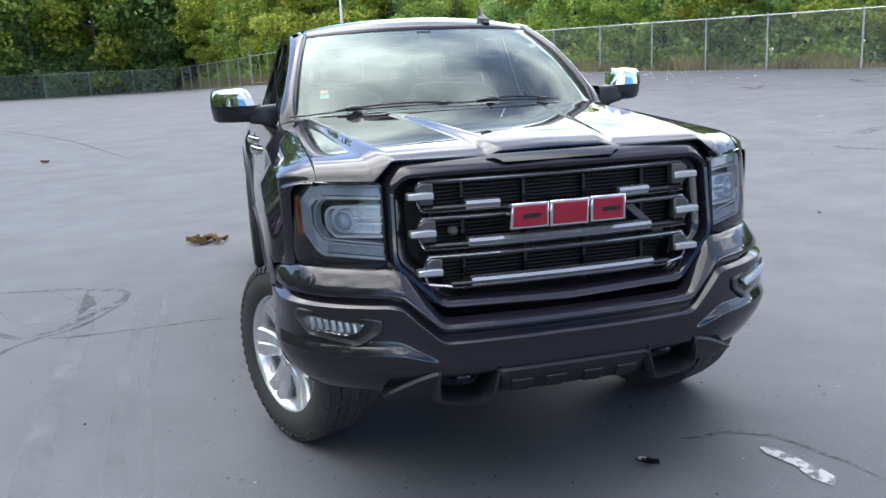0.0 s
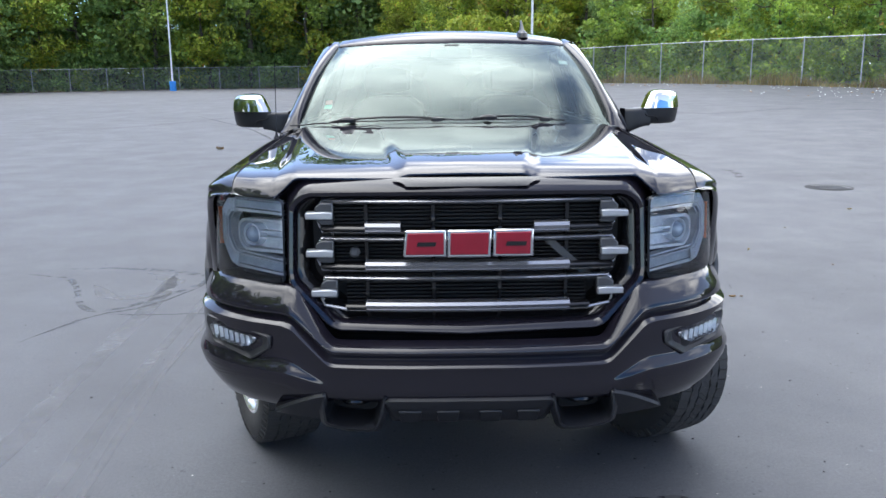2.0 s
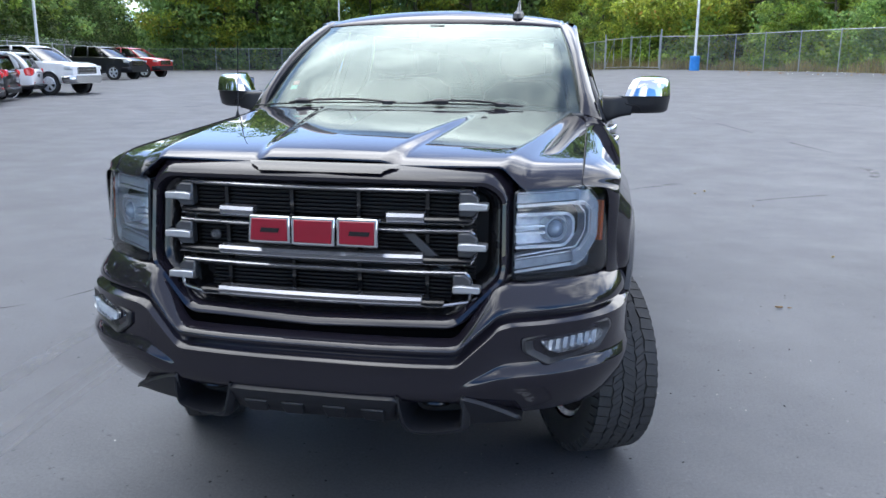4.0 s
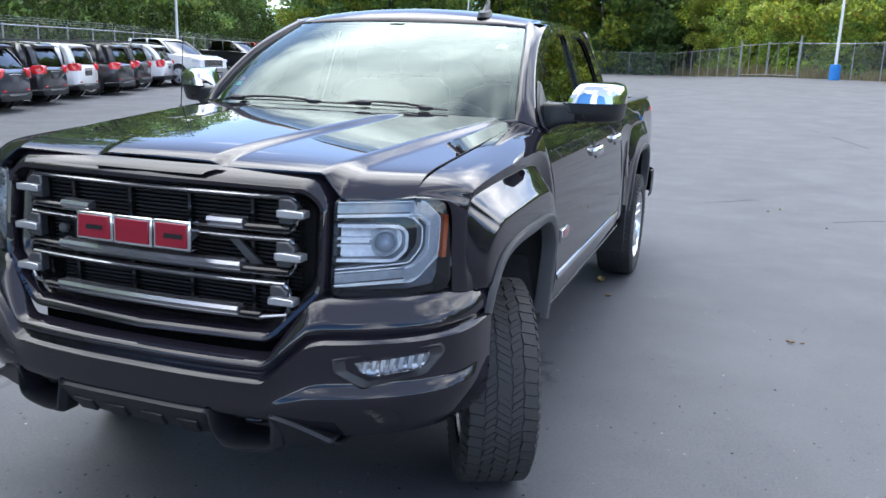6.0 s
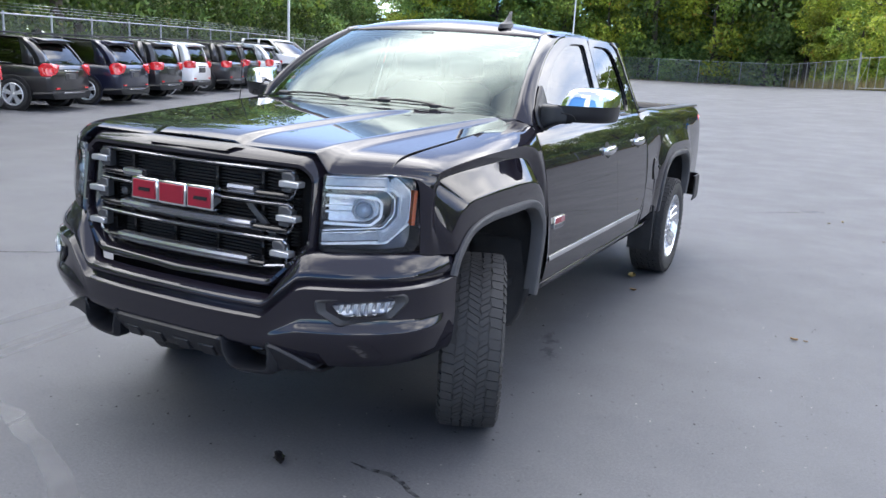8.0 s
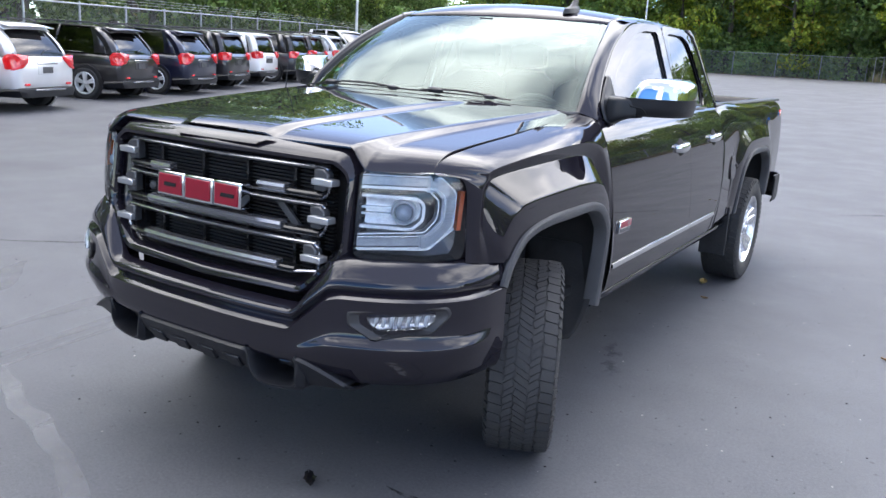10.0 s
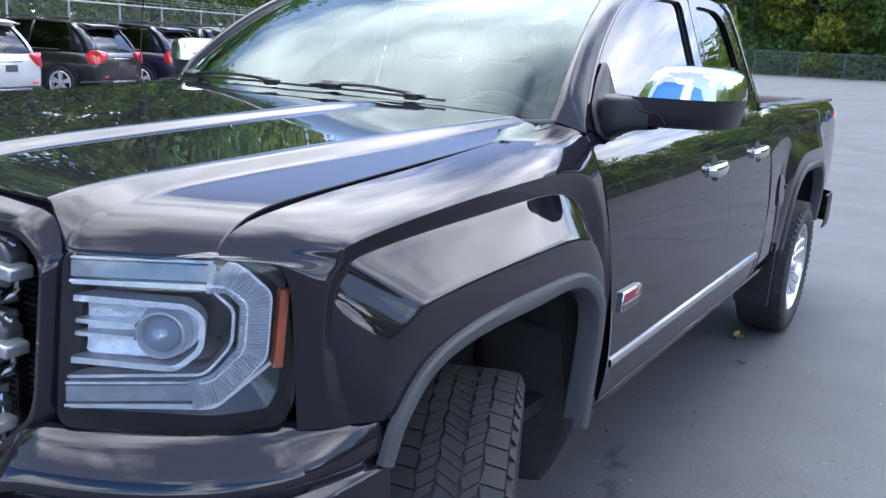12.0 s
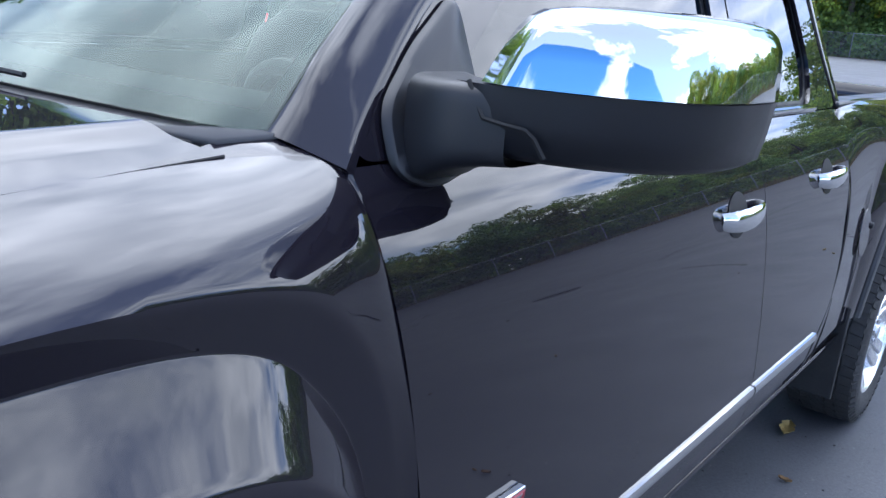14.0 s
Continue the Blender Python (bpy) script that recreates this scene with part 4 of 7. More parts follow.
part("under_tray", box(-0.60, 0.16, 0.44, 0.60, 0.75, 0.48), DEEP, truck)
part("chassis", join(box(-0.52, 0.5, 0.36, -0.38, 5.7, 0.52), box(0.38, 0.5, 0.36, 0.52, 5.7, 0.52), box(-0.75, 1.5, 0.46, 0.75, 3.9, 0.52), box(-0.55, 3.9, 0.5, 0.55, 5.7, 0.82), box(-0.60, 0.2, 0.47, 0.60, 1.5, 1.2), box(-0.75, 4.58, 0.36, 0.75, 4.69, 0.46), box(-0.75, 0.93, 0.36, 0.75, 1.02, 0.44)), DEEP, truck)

# ---- headlamps ----
PROJ = mat("projector_glass", (0.40, 0.46, 0.54), 0.06, 0.2, coat=1.0, vary=0.1, scale=30.0)
LP = spline([(0.628, 0.082), (0.70, 0.112), (0.77, 0.158), (0.835, 0.216), (0.880, 0.268), (0.904, 0.304), (0.916, 0.328)], 60)
LLEN = np.concatenate([[0], np.cumsum(np.linalg.norm(np.diff(LP, axis=0), axis=1))])
LTOT = float(LLEN[-1])


def on_lamp(u, z, deep=0.0):
    """A point on the lamp's outer face: u metres round from the grille, deep metres behind it."""
    x, y = float(np.interp(u, LLEN, LP[:, 0])), float(np.interp(u, LLEN, LP[:, 1]))
    a, b = float(np.interp(u + 0.01, LLEN, LP[:, 0])) - float(np.interp(u - 0.01, LLEN, LP[:, 0])), float(np.interp(u + 0.01, LLEN, LP[:, 1])) - float(np.interp(u - 0.01, LLEN, LP[:, 1]))
    n = math.hypot(a, b)
    lean = 0.10 * (z - 1.09)
    return (x - b / n * deep, y + a / n * deep + lean, z)


def lamp_rings(pts, spec, r0=0.02, n=7):
    p = np.array(outline_closed(pts, n, r0))
    c = p.mean(axis=0)
    return sheet([[on_lamp(*lerp(q, c, t), d) for q in p] for t, d in spec], close=True)


def lamp_band(line, width, d0, d1, n=60):
    """A light band along a line (u, z): its face is width wide and stands d0 to d1 deep."""
    p = np.array(eased(line))
    rows = []
    for k, d in ((-0.5, d1), (-0.5, d0), (0.5, d0), (0.5, d1)):
        row = []
        for i, q in enumerate(p):
            t = p[min(i + 1, len(p) - 1)] - p[max(i - 1, 0)]
            t = t / (np.linalg.norm(t) + 1e-9)
            row.append(on_lamp(q[0] - t[1] * k * width, q[1] + t[0] * k * width, d))
        rows.append(row)
    return sheet(rows)


def eased(line, r0=0.014, n=5):
    p = np.array(line, float)
    out = [p[0]]
    for i in range(1, len(p) - 1):
        a, b, c = p[i - 1], p[i], p[i + 1]
        la, lc = np.linalg.norm(a - b), np.linalg.norm(c - b)
        r = min(r0, 0.45 * la, 0.45 * lc)
        s, e = b + (a - b) / la * r, b + (c - b) / lc * r
        out += [s * (1 - t) ** 2 + 2 * b * t * (1 - t) + e * t * t for t in np.linspace(0, 1, n)]
    return out + [p[-1]]


U = LTOT
LAMP_OUT = [(0.003, 0.952), (0.003, 1.238), (0.26, 1.246), (U + 0.002, 1.238), (U + 0.007, 1.10), (U + 0.004, 0.985), (U - 0.014, 0.952), (0.27, 0.946)]
for sgn in (1, -1):
    mir = (lambda q: q) if sgn > 0 else flip
    hl = part("headlamp", mir(lamp_rings(LAMP_OUT, ((-0.02, 0.012), (0.0, 0.004), (0.02, 0.02), (0.06, 0.060), (0.5, 0.085), (0.98, 0.085)), 0.03)), HOUSING, truck, "clear headlamp with a C-shaped light band")
    part("light_band", mir(lamp_band([(0.010, 1.208), (0.272, 1.210), (0.322, 1.170), (0.322, 1.075), (0.262, 1.014), (0.010, 1.000)], 0.026, 0.016, 0.05)), LAMPBAND, hl, "silvery white light band")
    for off_, wd in ((0.019, 0.0045), (-0.019, 0.0045)):
        part("light_edge", mir(lamp_band([(0.010, 1.208 + off_), (0.272 + off_ * 0.4, 1.210 + off_), (0.322 + off_, 1.170 + off_ * 0.4), (0.322 + off_, 1.075 - off_ * 0.4), (0.262 + off_ * 0.4, 1.014 - off_), (0.010, 1.000 - off_)], wd, 0.012, 0.04)), REFLECT, hl)
    side = np.array(eased([(0.235, 1.204), (0.276, 1.204), (0.316, 1.168), (0.316, 1.077), (0.266, 1.022), (0.222, 1.010)]))
    part("light_band_side", mir(lamp_band(side, 0.050, 0.0145, 0.04)), LAMPBAND, hl, "silvery white light band")
    sl_ = np.concatenate([[0], np.cumsum(np.linalg.norm(np.diff(side, axis=0), axis=1))])
    for q in np.arange(0.012, sl_[-1] - 0.008, 0.0048):
        a, b = [np.array([np.interp(q + e, sl_, side[:, 0]), np.interp(q + e, sl_, side[:, 1])]) for e in (-0.0016, 0.0016)]
        nn = np.array([-(b - a)[1], (b - a)[0]]) / np.linalg.norm(b - a) * 0.023
        w = [on_lamp(*p, d) for p, d in ((a - nn, 0.0145), ((a + b) / 2 - nn, 0.0112), (b - nn, 0.0145), (b + nn, 0.0145), ((a + b) / 2 + nn, 0.0112), (a + nn, 0.0145))]
        part("light_rib", mir((w, [(0, 1, 4, 5), (1, 2, 3, 4), (0, 2, 1), (3, 5, 4)])), LAMPWHITE, hl, smooth=False)
    part("light_band_inner", mir(lamp_band([(0.010, 1.184), (0.240, 1.186), (0.282, 1.150), (0.282, 1.092), (0.242, 1.044), (0.010, 1.028)], 0.005, 0.018, 0.05)), REFLECT, hl)
    part("upper_sill", mir(lamp_band([(0.012, 1.224), (0.30, 1.228), (0.360, 1.19), (0.364, 1.06)], 0.010, 0.024, 0.06)), HOUSING, hl)
    part("lower_sill", mir(lamp_band([(0.012, 0.976), (0.262, 0.985), (0.352, 1.055)], 0.007, 0.024, 0.06)), REFLECT, hl)
    part("projector_frame", mir(lamp_band([(0.012, 1.158), (0.205, 1.155), (0.232, 1.135), (0.232, 1.083), (0.195, 1.052), (0.012, 1.055)], 0.010, 0.022, 0.06)), REFLECT, hl)
    part("projector_back", mir(lamp_rings([(0.016, 1.060), (0.016, 1.152), (0.20, 1.150), (0.226, 1.13), (0.226, 1.088), (0.19, 1.06)], ((0, 0.050), (0.5, 0.062), (0.98, 0.062)))), REFLECT, hl)
    for zz in (1.118, 1.097):
        part("strake", mir(lamp_band([(0.012, zz), (0.12, zz)], 0.007, 0.030, 0.06)), REFLECT, hl)
    px0, py0, pz0 = on_lamp(0.165, 1.105, 0.04)
    turn = pose(px0, py0, pz0, 0, 0, 34)
    part("projector_ring", mir(moved(lathe([(0.03, 0.046), (-0.012, 0.040), (-0.014, 0.037), (-0.005, 0.031), (0.02, 0.030)], 28, "y"), turn)), LAMPWHITE, hl)
    part("projector_lens", mir(moved(lathe([(0.01, 0.031), (-0.006, 0.030), (-0.018, 0.024), (-0.026, 0.013), (-0.029, 0.0005)], 28, "y"), turn)), PROJ, hl, "clear projector lens")
    part("side_reflector", mir(lamp_band([(U - 0.026, 1.183), (U - 0.028, 1.052)], 0.015, 0.006, 0.03)), AMBER, hl, "amber side reflector")
    part("lens_cover", mir(lamp_rings(LAMP_OUT, ((0, 0.003), (0.02, -0.003), (0.2, -0.006), (0.6, -0.008), (0.98, -0.008)), 0.03)), LENSCLEAR, hl, face=(sgn, -1, 0))

# ---- mirrors ----
for sgn in (1, -1):
    mir = (lambda q: q) if sgn > 0 else flip

    def plan_loop(z, inner, x1, y0, n=26):
        """The mirror housing's outline at a height: convex front, flat back."""
        p = []
        for t in np.linspace(0, 1, 22) ** 1.3:
            nose = 0.022 * max(0.0, 1 - t / 0.12) ** 2
            p.append((inner + (x1 - inner) * (0.02 + 0.98 * math.sin(t * math.pi / 2) ** 1.05 if t > 0.02 else 0.0), y0 + nose + 0.06 * t + 0.17 * t ** 2.6))
        p += [(x1, 1.88), (x1 - 0.004, 1.915), (x1 - 0.02, 1.935), (lerp(inner, x1, 0.7), 1.925), (lerp(inner, x1, 0.4), 1.89), (inner + 0.03, lerp(y0, 1.92, 0.66)), (inner + 0.006, lerp(y0, 1.92, 0.36))]
        return [(x, y, z) for x, y in p]
    low = [plan_loop(1.384, 1.02, 1.150, 1.70), plan_loop(1.387, 0.985, 1.185, 1.630), plan_loop(1.397, 0.962, 1.200, 1.608), plan_loop(1.43, 0.950, 1.206, 1.597), plan_loop(1.468, 0.948, 1.210, 1.595), plan_loop(1.470, 1.00, 1.19, 1.63)]
    mr = part("mirror", mir(sheet(low, close=True)), BLACK, truck, "door mirror with a chrome cap over black plastic", sharp=50)
    mr.location = (0, 0, 0.010) if sgn > 0 else (0.02, 0.06, 0.006)
    cap = [plan_loop(1.470, 0.985, 1.211, 1.591), plan_loop(1.50, 0.998, 1.209, 1.599), plan_loop(1.528, 1.012, 1.205, 1.607), plan_loop(1.543, 1.022, 1.198, 1.615), plan_loop(1.551, 1.030, 1.188, 1.628), plan_loop(1.556, 1.045, 1.172, 1.655), plan_loop(1.560, 1.07, 1.150, 1.71), plan_loop(1.560, 1.10, 1.13, 1.80)]
    part("chrome_cap", mir(sheet(cap, close=True)), CHROME, mr, "bright chrome cap", sharp=60)
    part("mirror_glass", mir(moved(box(-0.062, 0, 1.40, 0.062, 0.004, 1.535), pose(1.125, 1.915, 0, 0, 0, 14))), CHROME, mr)
    sail = [(1.578, 1.348), (1.580, 1.425), (1.66, 1.497), (1.765, 1.568), (1.775, 1.40), (1.73, 1.350), (1.64, 1.330)]
    so = np.array(outline_closed(sail, 6, 0.03))
    sc = so.mean(axis=0)
    part("sail_base", mir(sheet([[((cab_x(q[1]) if q[1] > 1.372 else side_x(q[1])) + o, q[0], q[1]) for q in [lerp(a, sc, t) for a in so]] for t, o in ((0, 0.002), (0.02, 0.010), (0.06, 0.014), (0.4, 0.018), (0.98, 0.02))], close=True)), BLACK, mr)
    arm = []
    for x, y0, y1, z0, z1 in ((0.885, 1.600, 1.735, 1.338, 1.470), (0.912, 1.592, 1.715, 1.346, 1.468), (0.935, 1.588, 1.700, 1.358, 1.468), (0.965, 1.590, 1.700, 1.370, 1.468), (0.99, 1.600, 1.71, 1.375, 1.4675), (1.02, 1.612, 1.72, 1.378, 1.467)):
        sq = lambda v: abs(v) ** 0.35 * (1 if v > 0 else -1)
        arm.append([(x, lerp(y0, y1, 0.5) + (y1 - y0) / 2 * sq(math.cos(a)), lerp(z0, z1, 0.5) + (z1 - z0) / 2 * sq(math.sin(a))) for a in np.linspace(0.01, 2 * math.pi + 0.01, 40, endpoint=False)])
    part("arm", mir(sheet(arm, close=True)), BLACK, mr, sharp=50)
    gl = [(0.972, 1.6025, 1.470), (0.985, 1.6020, 1.448), (0.996, 1.6020, 1.432), (1.020, 1.606, 1.428), (1.045, 1.6125, 1.425), (1.055, 1.6155, 1.417), (1.066, 1.6215, 1.397)]
    part("seam_line", mir(tube(gl, 0.0030, 5)), DEEP, mr)

# ---- handles, trim, badges ----
for k, (y, z) in enumerate(((2.665, 1.181), (3.395, 1.196))):
    doors = front_doors if k == 0 else rear_doors
    for dr, sgn in zip(doors, (1, -1)):
        mir = (lambda q: q) if sgn > 0 else flip
        cup = sheet([[(side_x(z + 0.050 * s * math.sin(a)) + o, y - 0.015 + 0.060 * s * math.cos(a), z + 0.050 * s * math.sin(a)) for a in np.linspace(0, 2 * math.pi, 24, endpoint=False)] for s, o in ((1.0, 0.0015), (0.9, 0.002), (0.02, 0.002))], close=True)
        part("handle_cup", mir(cup), DEEP, dr)
        prof = []
        for t in np.linspace(0, 1, 14):
            yy = lerp(y - 0.105, y + 0.105, t)
            zz = z + lerp(-0.004, 0.008, t)
            bow = 0.042 * math.sin(math.pi * min(1, max(0, t))) ** 0.45 + 0.002
            hh = lerp(0.030, 0.022, t) * (0.55 + 0.45 * math.sin(math.pi * t) ** 0.5)
            prof.append([(side_x(z) + bow - 0.008 + 0.010 * math.cos(a), yy, zz + hh * math.sin(a)) for a in np.linspace(0, 2 * math.pi, 12, endpoint=False)])
        part("handle", mir(sheet(prof, close=True)), CHROME, dr, "chrome pull handle", sharp=60)
for y0, y1, doors in ((1.612, 2.912, front_doors), (2.922, 3.485, rear_doors)):
    for dr, sgn in zip(doors, (1, -1)):
        tr = sheet([[(side_x(0.685) + o, y, 0.686 + dz) for y in np.linspace(y0, y1, 10)] for o, dz in ((0.0, -0.013), (0.008, -0.012), (0.010, 0.0), (0.007, 0.011), (0.0, 0.012))])
        part("side_moulding", tr if sgn > 0 else flip(tr), CHROME, dr, "bright side moulding")
for dr, sgn in zip(front_doors, (1, -1)):
    mir = (lambda q: q) if sgn > 0 else flip
    xb_ = side_x(0.87)
    b0 = prism([(1.645, 0.838), (1.650, 0.900), (1.802, 0.900), (1.797, 0.838)], xb_ - 0.002, xb_ + 0.012, "x")
    part("badge", mir(b0), CHROME, dr, "chrome-edged badge with a red field", bevel=0.003)
    part("badge_field", mir(prism([(1.650, 0.866), (1.653, 0.895), (1.797, 0.895), (1.793, 0.866)], xb_, xb_ + 0.0135, "x")), RED_ENAMEL, dr, "red badge field")
    part("badge_field", mir(prism([(1.650, 0.843), (1.652, 0.862), (1.793, 0.862), (1.791, 0.843)], xb_, xb_ + 0.0130, "x")), GLOSSB, dr)
    for j in range(7):
        part("badge_bar", mir(box(xb_, 1.660 + 0.018 * j, 0.846, xb_ + 0.0142, 1.669 + 0.018 * j, 0.859)), SATIN, dr)
    part("badge_bar", mir(prism([(1.735, 0.870), (1.752, 0.888), (1.760, 0.880), (1.772, 0.893), (1.790, 0.893), (1.772, 0.882), (1.760, 0.872), (1.752, 0.878)], xb_, xb_ + 0.0146, "x")), CHROME, dr)
    part("door_gap_chrome", mir(tube([(side_x(z) + 0.002, along(S_A, z) + 0.002, z) for z in np.linspace(0.66, 0.86, 6)], 0.003, 6)), CHROME, dr)
fd = sheet([[(side_x(0.95 + 0.085 * s * math.sin(a)) + o, 3.93 + 0.075 * s * math.cos(a), 0.95 + 0.085 * s * math.sin(a)) for a in np.linspace(0, 2 * math.pi, 28, endpoint=False)] for s, o in ((1.0, 0.001), (0.97, 0.0035), (0.02, 0.004))], close=True)
part("fuel_door", fd, PAINT, truck, "round fuel filler door", face=(1, 0, 0))
part("fuel_door_latch", moved(lathe([(-0.002, 0.012), (0.008, 0.011), (0.009, 0.001)], 12, "x"), Matrix.Translation((side_x(0.965) + 0.002, 4.012, 0.965))), BLACK, truck)

# ---- wheels ----
def wheel(name, m, spokes=6):
    w = part(name, lathe([(-0.118, 0.262), (-0.134, 0.285), (-0.139, 0.325), (-0.134, 0.362), (-0.120, 0.386), (-0.105, 0.3945), (-0.05, 0.397), (0, 0.398), (0.05, 0.397), (0.105, 0.3945), (0.120, 0.386), (0.134, 0.362), (0.139, 0.325), (0.134, 0.285), (0.118, 0.262)], 72), RUBBER, truck, "black all-terrain tyre on a silver alloy rim", sharp=40)
    w.matrix_basis = m
    blocks = []
    for row, (x0, x1, sk, ph, n) in enumerate(((-0.121, -0.072, 0.010, 0.0, 56), (-0.066, -0.030, -0.030, 0.35, 84), (-0.024, 0.024, 0.036, 0.7, 84), (0.030, 0.066, -0.030, 0.15, 84), (0.072, 0.121, 0.010, 0.5, 56))):
        pitch = 2 * math.pi / n
        for i in range(n):
            v = []
            a = pitch * i
            for side in (0, 1):
                for k in (0, 1):
                    aa = a + ph * pitch + (0.458 if k else -0.458) * pitch + (sk if side else -sk)
                    x = (x1 if side else x0) + (0.0035 if i % 2 else -0.0035) * (1 if k else -1) * (0 if abs(x1 if side else x0) > 0.1 else 1)
                    drop = 0.0045 if abs(x) > 0.1 else 0.0
                    for r in (0.393, 0.4050 - drop):
                        v.append((x, r * math.cos(aa), r * math.sin(aa)))
            blocks.append((v, [(0, 1, 3, 2), (4, 6, 7, 5), (1, 5, 7, 3), (0, 4, 5, 1), (2, 3, 7, 6)]))
    n = 56
    for i in range(n):
        a = 2 * math.pi * i / n
        for s in (-1, 1):
            v = [(s * x, r * math.cos(a + d), r * math.sin(a + d)) for d in (-0.030, 0.030) for x, r in ((0.119, 0.394), (0.134, 0.366), (0.1385, 0.372), (0.125, 0.398))]
            blocks.append((v, [(0, 1, 2, 3), (4, 7, 6, 5), (2, 6, 7, 3), (1, 5, 6, 2), (0, 3, 7, 4)]))
    part("tread", join(*blocks), RUBBER, w, smooth=False)
    part("rim", lathe([(-0.11, 0.255), (-0.10, 0.235), (0.02, 0.225), (0.07, 0.238), (0.105, 0.246), (0.120, 0.258), (0.126, 0.266), (0.120, 0.270)], 60), ALLOY, w, "silver alloy rim")
    part("brake_disc", lathe([(-0.01, 0.05), (-0.01, 0.19), (0.01, 0.19), (0.01, 0.05)], 40), GREYPL, w)
    # Dark disc behind the spokes: the barrel's shade, put into the colour
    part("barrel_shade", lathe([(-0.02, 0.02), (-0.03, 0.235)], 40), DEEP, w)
    for i in range(spokes):
        a0 = 2 * math.pi * i / spokes
        for s in (-1, 1):
            rows = []
            for t in np.linspace(0, 1, 8):
                r = lerp(0.055, 0.250, t)
                off = s * lerp(0.020, 0.037, t)
                hw = lerp(0.0205, 0.036, t)
                x = 0.098 + 0.014 * t - 0.02 * math.sin(math.pi * t)
                sec = [(-hw, -0.035), (-hw, -0.004), (-hw * 0.7, 0.004), (hw * 0.7, 0.004), (hw, -0.004), (hw, -0.035)]
                rows.append([(x + h, r * math.cos(a0) - (off + q) * math.sin(a0), r * math.sin(a0) + (off + q) * math.cos(a0)) for q, h in sec])
            part("spoke", sheet(rows), ALLOY, w, smooth=True, sharp=30)
    part("hub", lathe([(0.04, 0.075), (0.095, 0.072), (0.103, 0.066), (0.103, 0.034), (0.116, 0.031), (0.119, 0.001)], 32), ALLOY, w)
    for i in range(6):
        a = 2 * math.pi * (i + 0.5) / 6
        part("wheel_nut", moved(lathe([(0.09, 0.011), (0.112, 0.010), (0.115, 0.001)], 8), Matrix.Translation((0, 0.052 * math.cos(a), 0.052 * math.sin(a)))), CHROME, w)
    return w


STEER = 25.0
wheel("front_wheel", pose(0.866, 0.975, 0.4045, 0, 0, STEER))
wheel("front_wheel", pose(-0.866, 0.975, 0.4045, 0, 0, 180 + STEER))
wheel("rear_wheel", pose(0.880, 4.635, 0.4045, 20, 0, 0))
wheel("rear_wheel", pose(-0.880, 4.635, 0.4045, 35, 0, 180))

# ---- cabin ----
part("cabin_floor", box(-0.86, 1.25, 0.56, 0.86, 3.58, 0.60), DEEP, truck)
dash = sheet([[(x, y + 0.10 * (x / 0.8) ** 2, z) for x in np.linspace(-0.80, 0.80, 17)] for y, z in ((1.30, 1.40), (1.50, 1.405), (1.72, 1.40), (1.80, 1.375), (1.82, 1.30), (1.78, 1.0), (1.70, 0.8))])
part("dashboard", dash, DASH, truck, "dark dashboard seen through the windshield", solid=0.01)
sw = [(0.40 + 0.185 * math.cos(a), 1.93 - 0.09 * math.sin(a), 1.27 + 0.165 * math.sin(a)) for a in np.linspace(0, 2 * math.pi, 33)]
swp = part("steering_wheel", tube(sw, 0.016, 8, False), DASH, truck)
part("hub", moved(lathe([(-0.03, 0.07), (0.02, 0.065), (0.03, 0.03), (0.031, 0.001)], 20, "y"), pose(0.40, 1.93, 1.27, -30)), DASH, swp)


def seat(x, y):
    s = part("seat", sheet([[(x + 0.27 * math.cos(a) * w, y + 0.10 + 0.28 * math.sin(a) * w, z) for a in np.linspace(0, 2 * math.pi, 20, endpoint=False)] for z, w in ((0.72, 0.9), (0.80, 1.0), (0.92, 1.0), (0.98, 0.9), (0.99, 0.05))], close=True), SEATCL, truck, "black cloth seat")
    part("backrest", sheet([[(x + 0.26 * w * (abs(math.cos(a)) ** 0.6) * (1 if math.cos(a) > 0 else -1), y + 0.36 + 0.22 * t + 0.075 * math.sin(a) * w, 0.92 + 0.60 * t) for a in np.linspace(0, 2 * math.pi, 20, endpoint=False)] for t, w in ((0, 0.95), (0.2, 1.0), (0.6, 1.0), (0.9, 0.85), (1.0, 0.5), (1.01, 0.03))], close=True), SEATCL, s)
    part("headrest", moved(lathe([(-0.14, 0.01), (-0.13, 0.055), (0, 0.075), (0.13, 0.055), (0.14, 0.01)], 14), Matrix.Translation((x, y + 0.60, 1.63)) @ Matrix.Diagonal((1, 0.7, 1.2, 1))), SEATCL, s)


for sx in (-0.40, 0.40):
    seat(sx, 2.05)
    seat(sx, 2.75)
rm = part("cabin_mirror", moved(lathe([(-0.115, 0.004), (-0.112, 0.028), (0, 0.034), (0.112, 0.028), (0.115, 0.004)], 14), Matrix.Translation((0.0, 2.04, 1.775)) @ Matrix.Diagonal((1, 0.5, 1, 1))), DASH, truck)
part("mount", prism([(-0.04, 1.822), (-0.02, 1.765), (0.02, 1.765), (0.04, 1.822)], 1.985, 2.01), DASH, rm)
part("headliner", box(-0.62, 2.10, 1.80, 0.62, 3.45, 1.815), mat("grey_headliner", (0.22, 0.22, 0.22), 0.9, vary=0.1), truck)


def on_screen(x, t, off=0.0):
    i = float(np.interp(abs(x), lerp(WB, WT, t)[:, 0], np.arange(24)))
    k = t * 19
    a, b = ws_rows[int(k)], ws_rows[min(19, int(k) + 1)]
    r = lerp(a, b, k % 1)
    p = r[int(i)] * (1 - i % 1) + r[min(23, int(i) + 1)] * (i % 1)
    return (x, float(p[1]) + off, float(p[2]) - off)


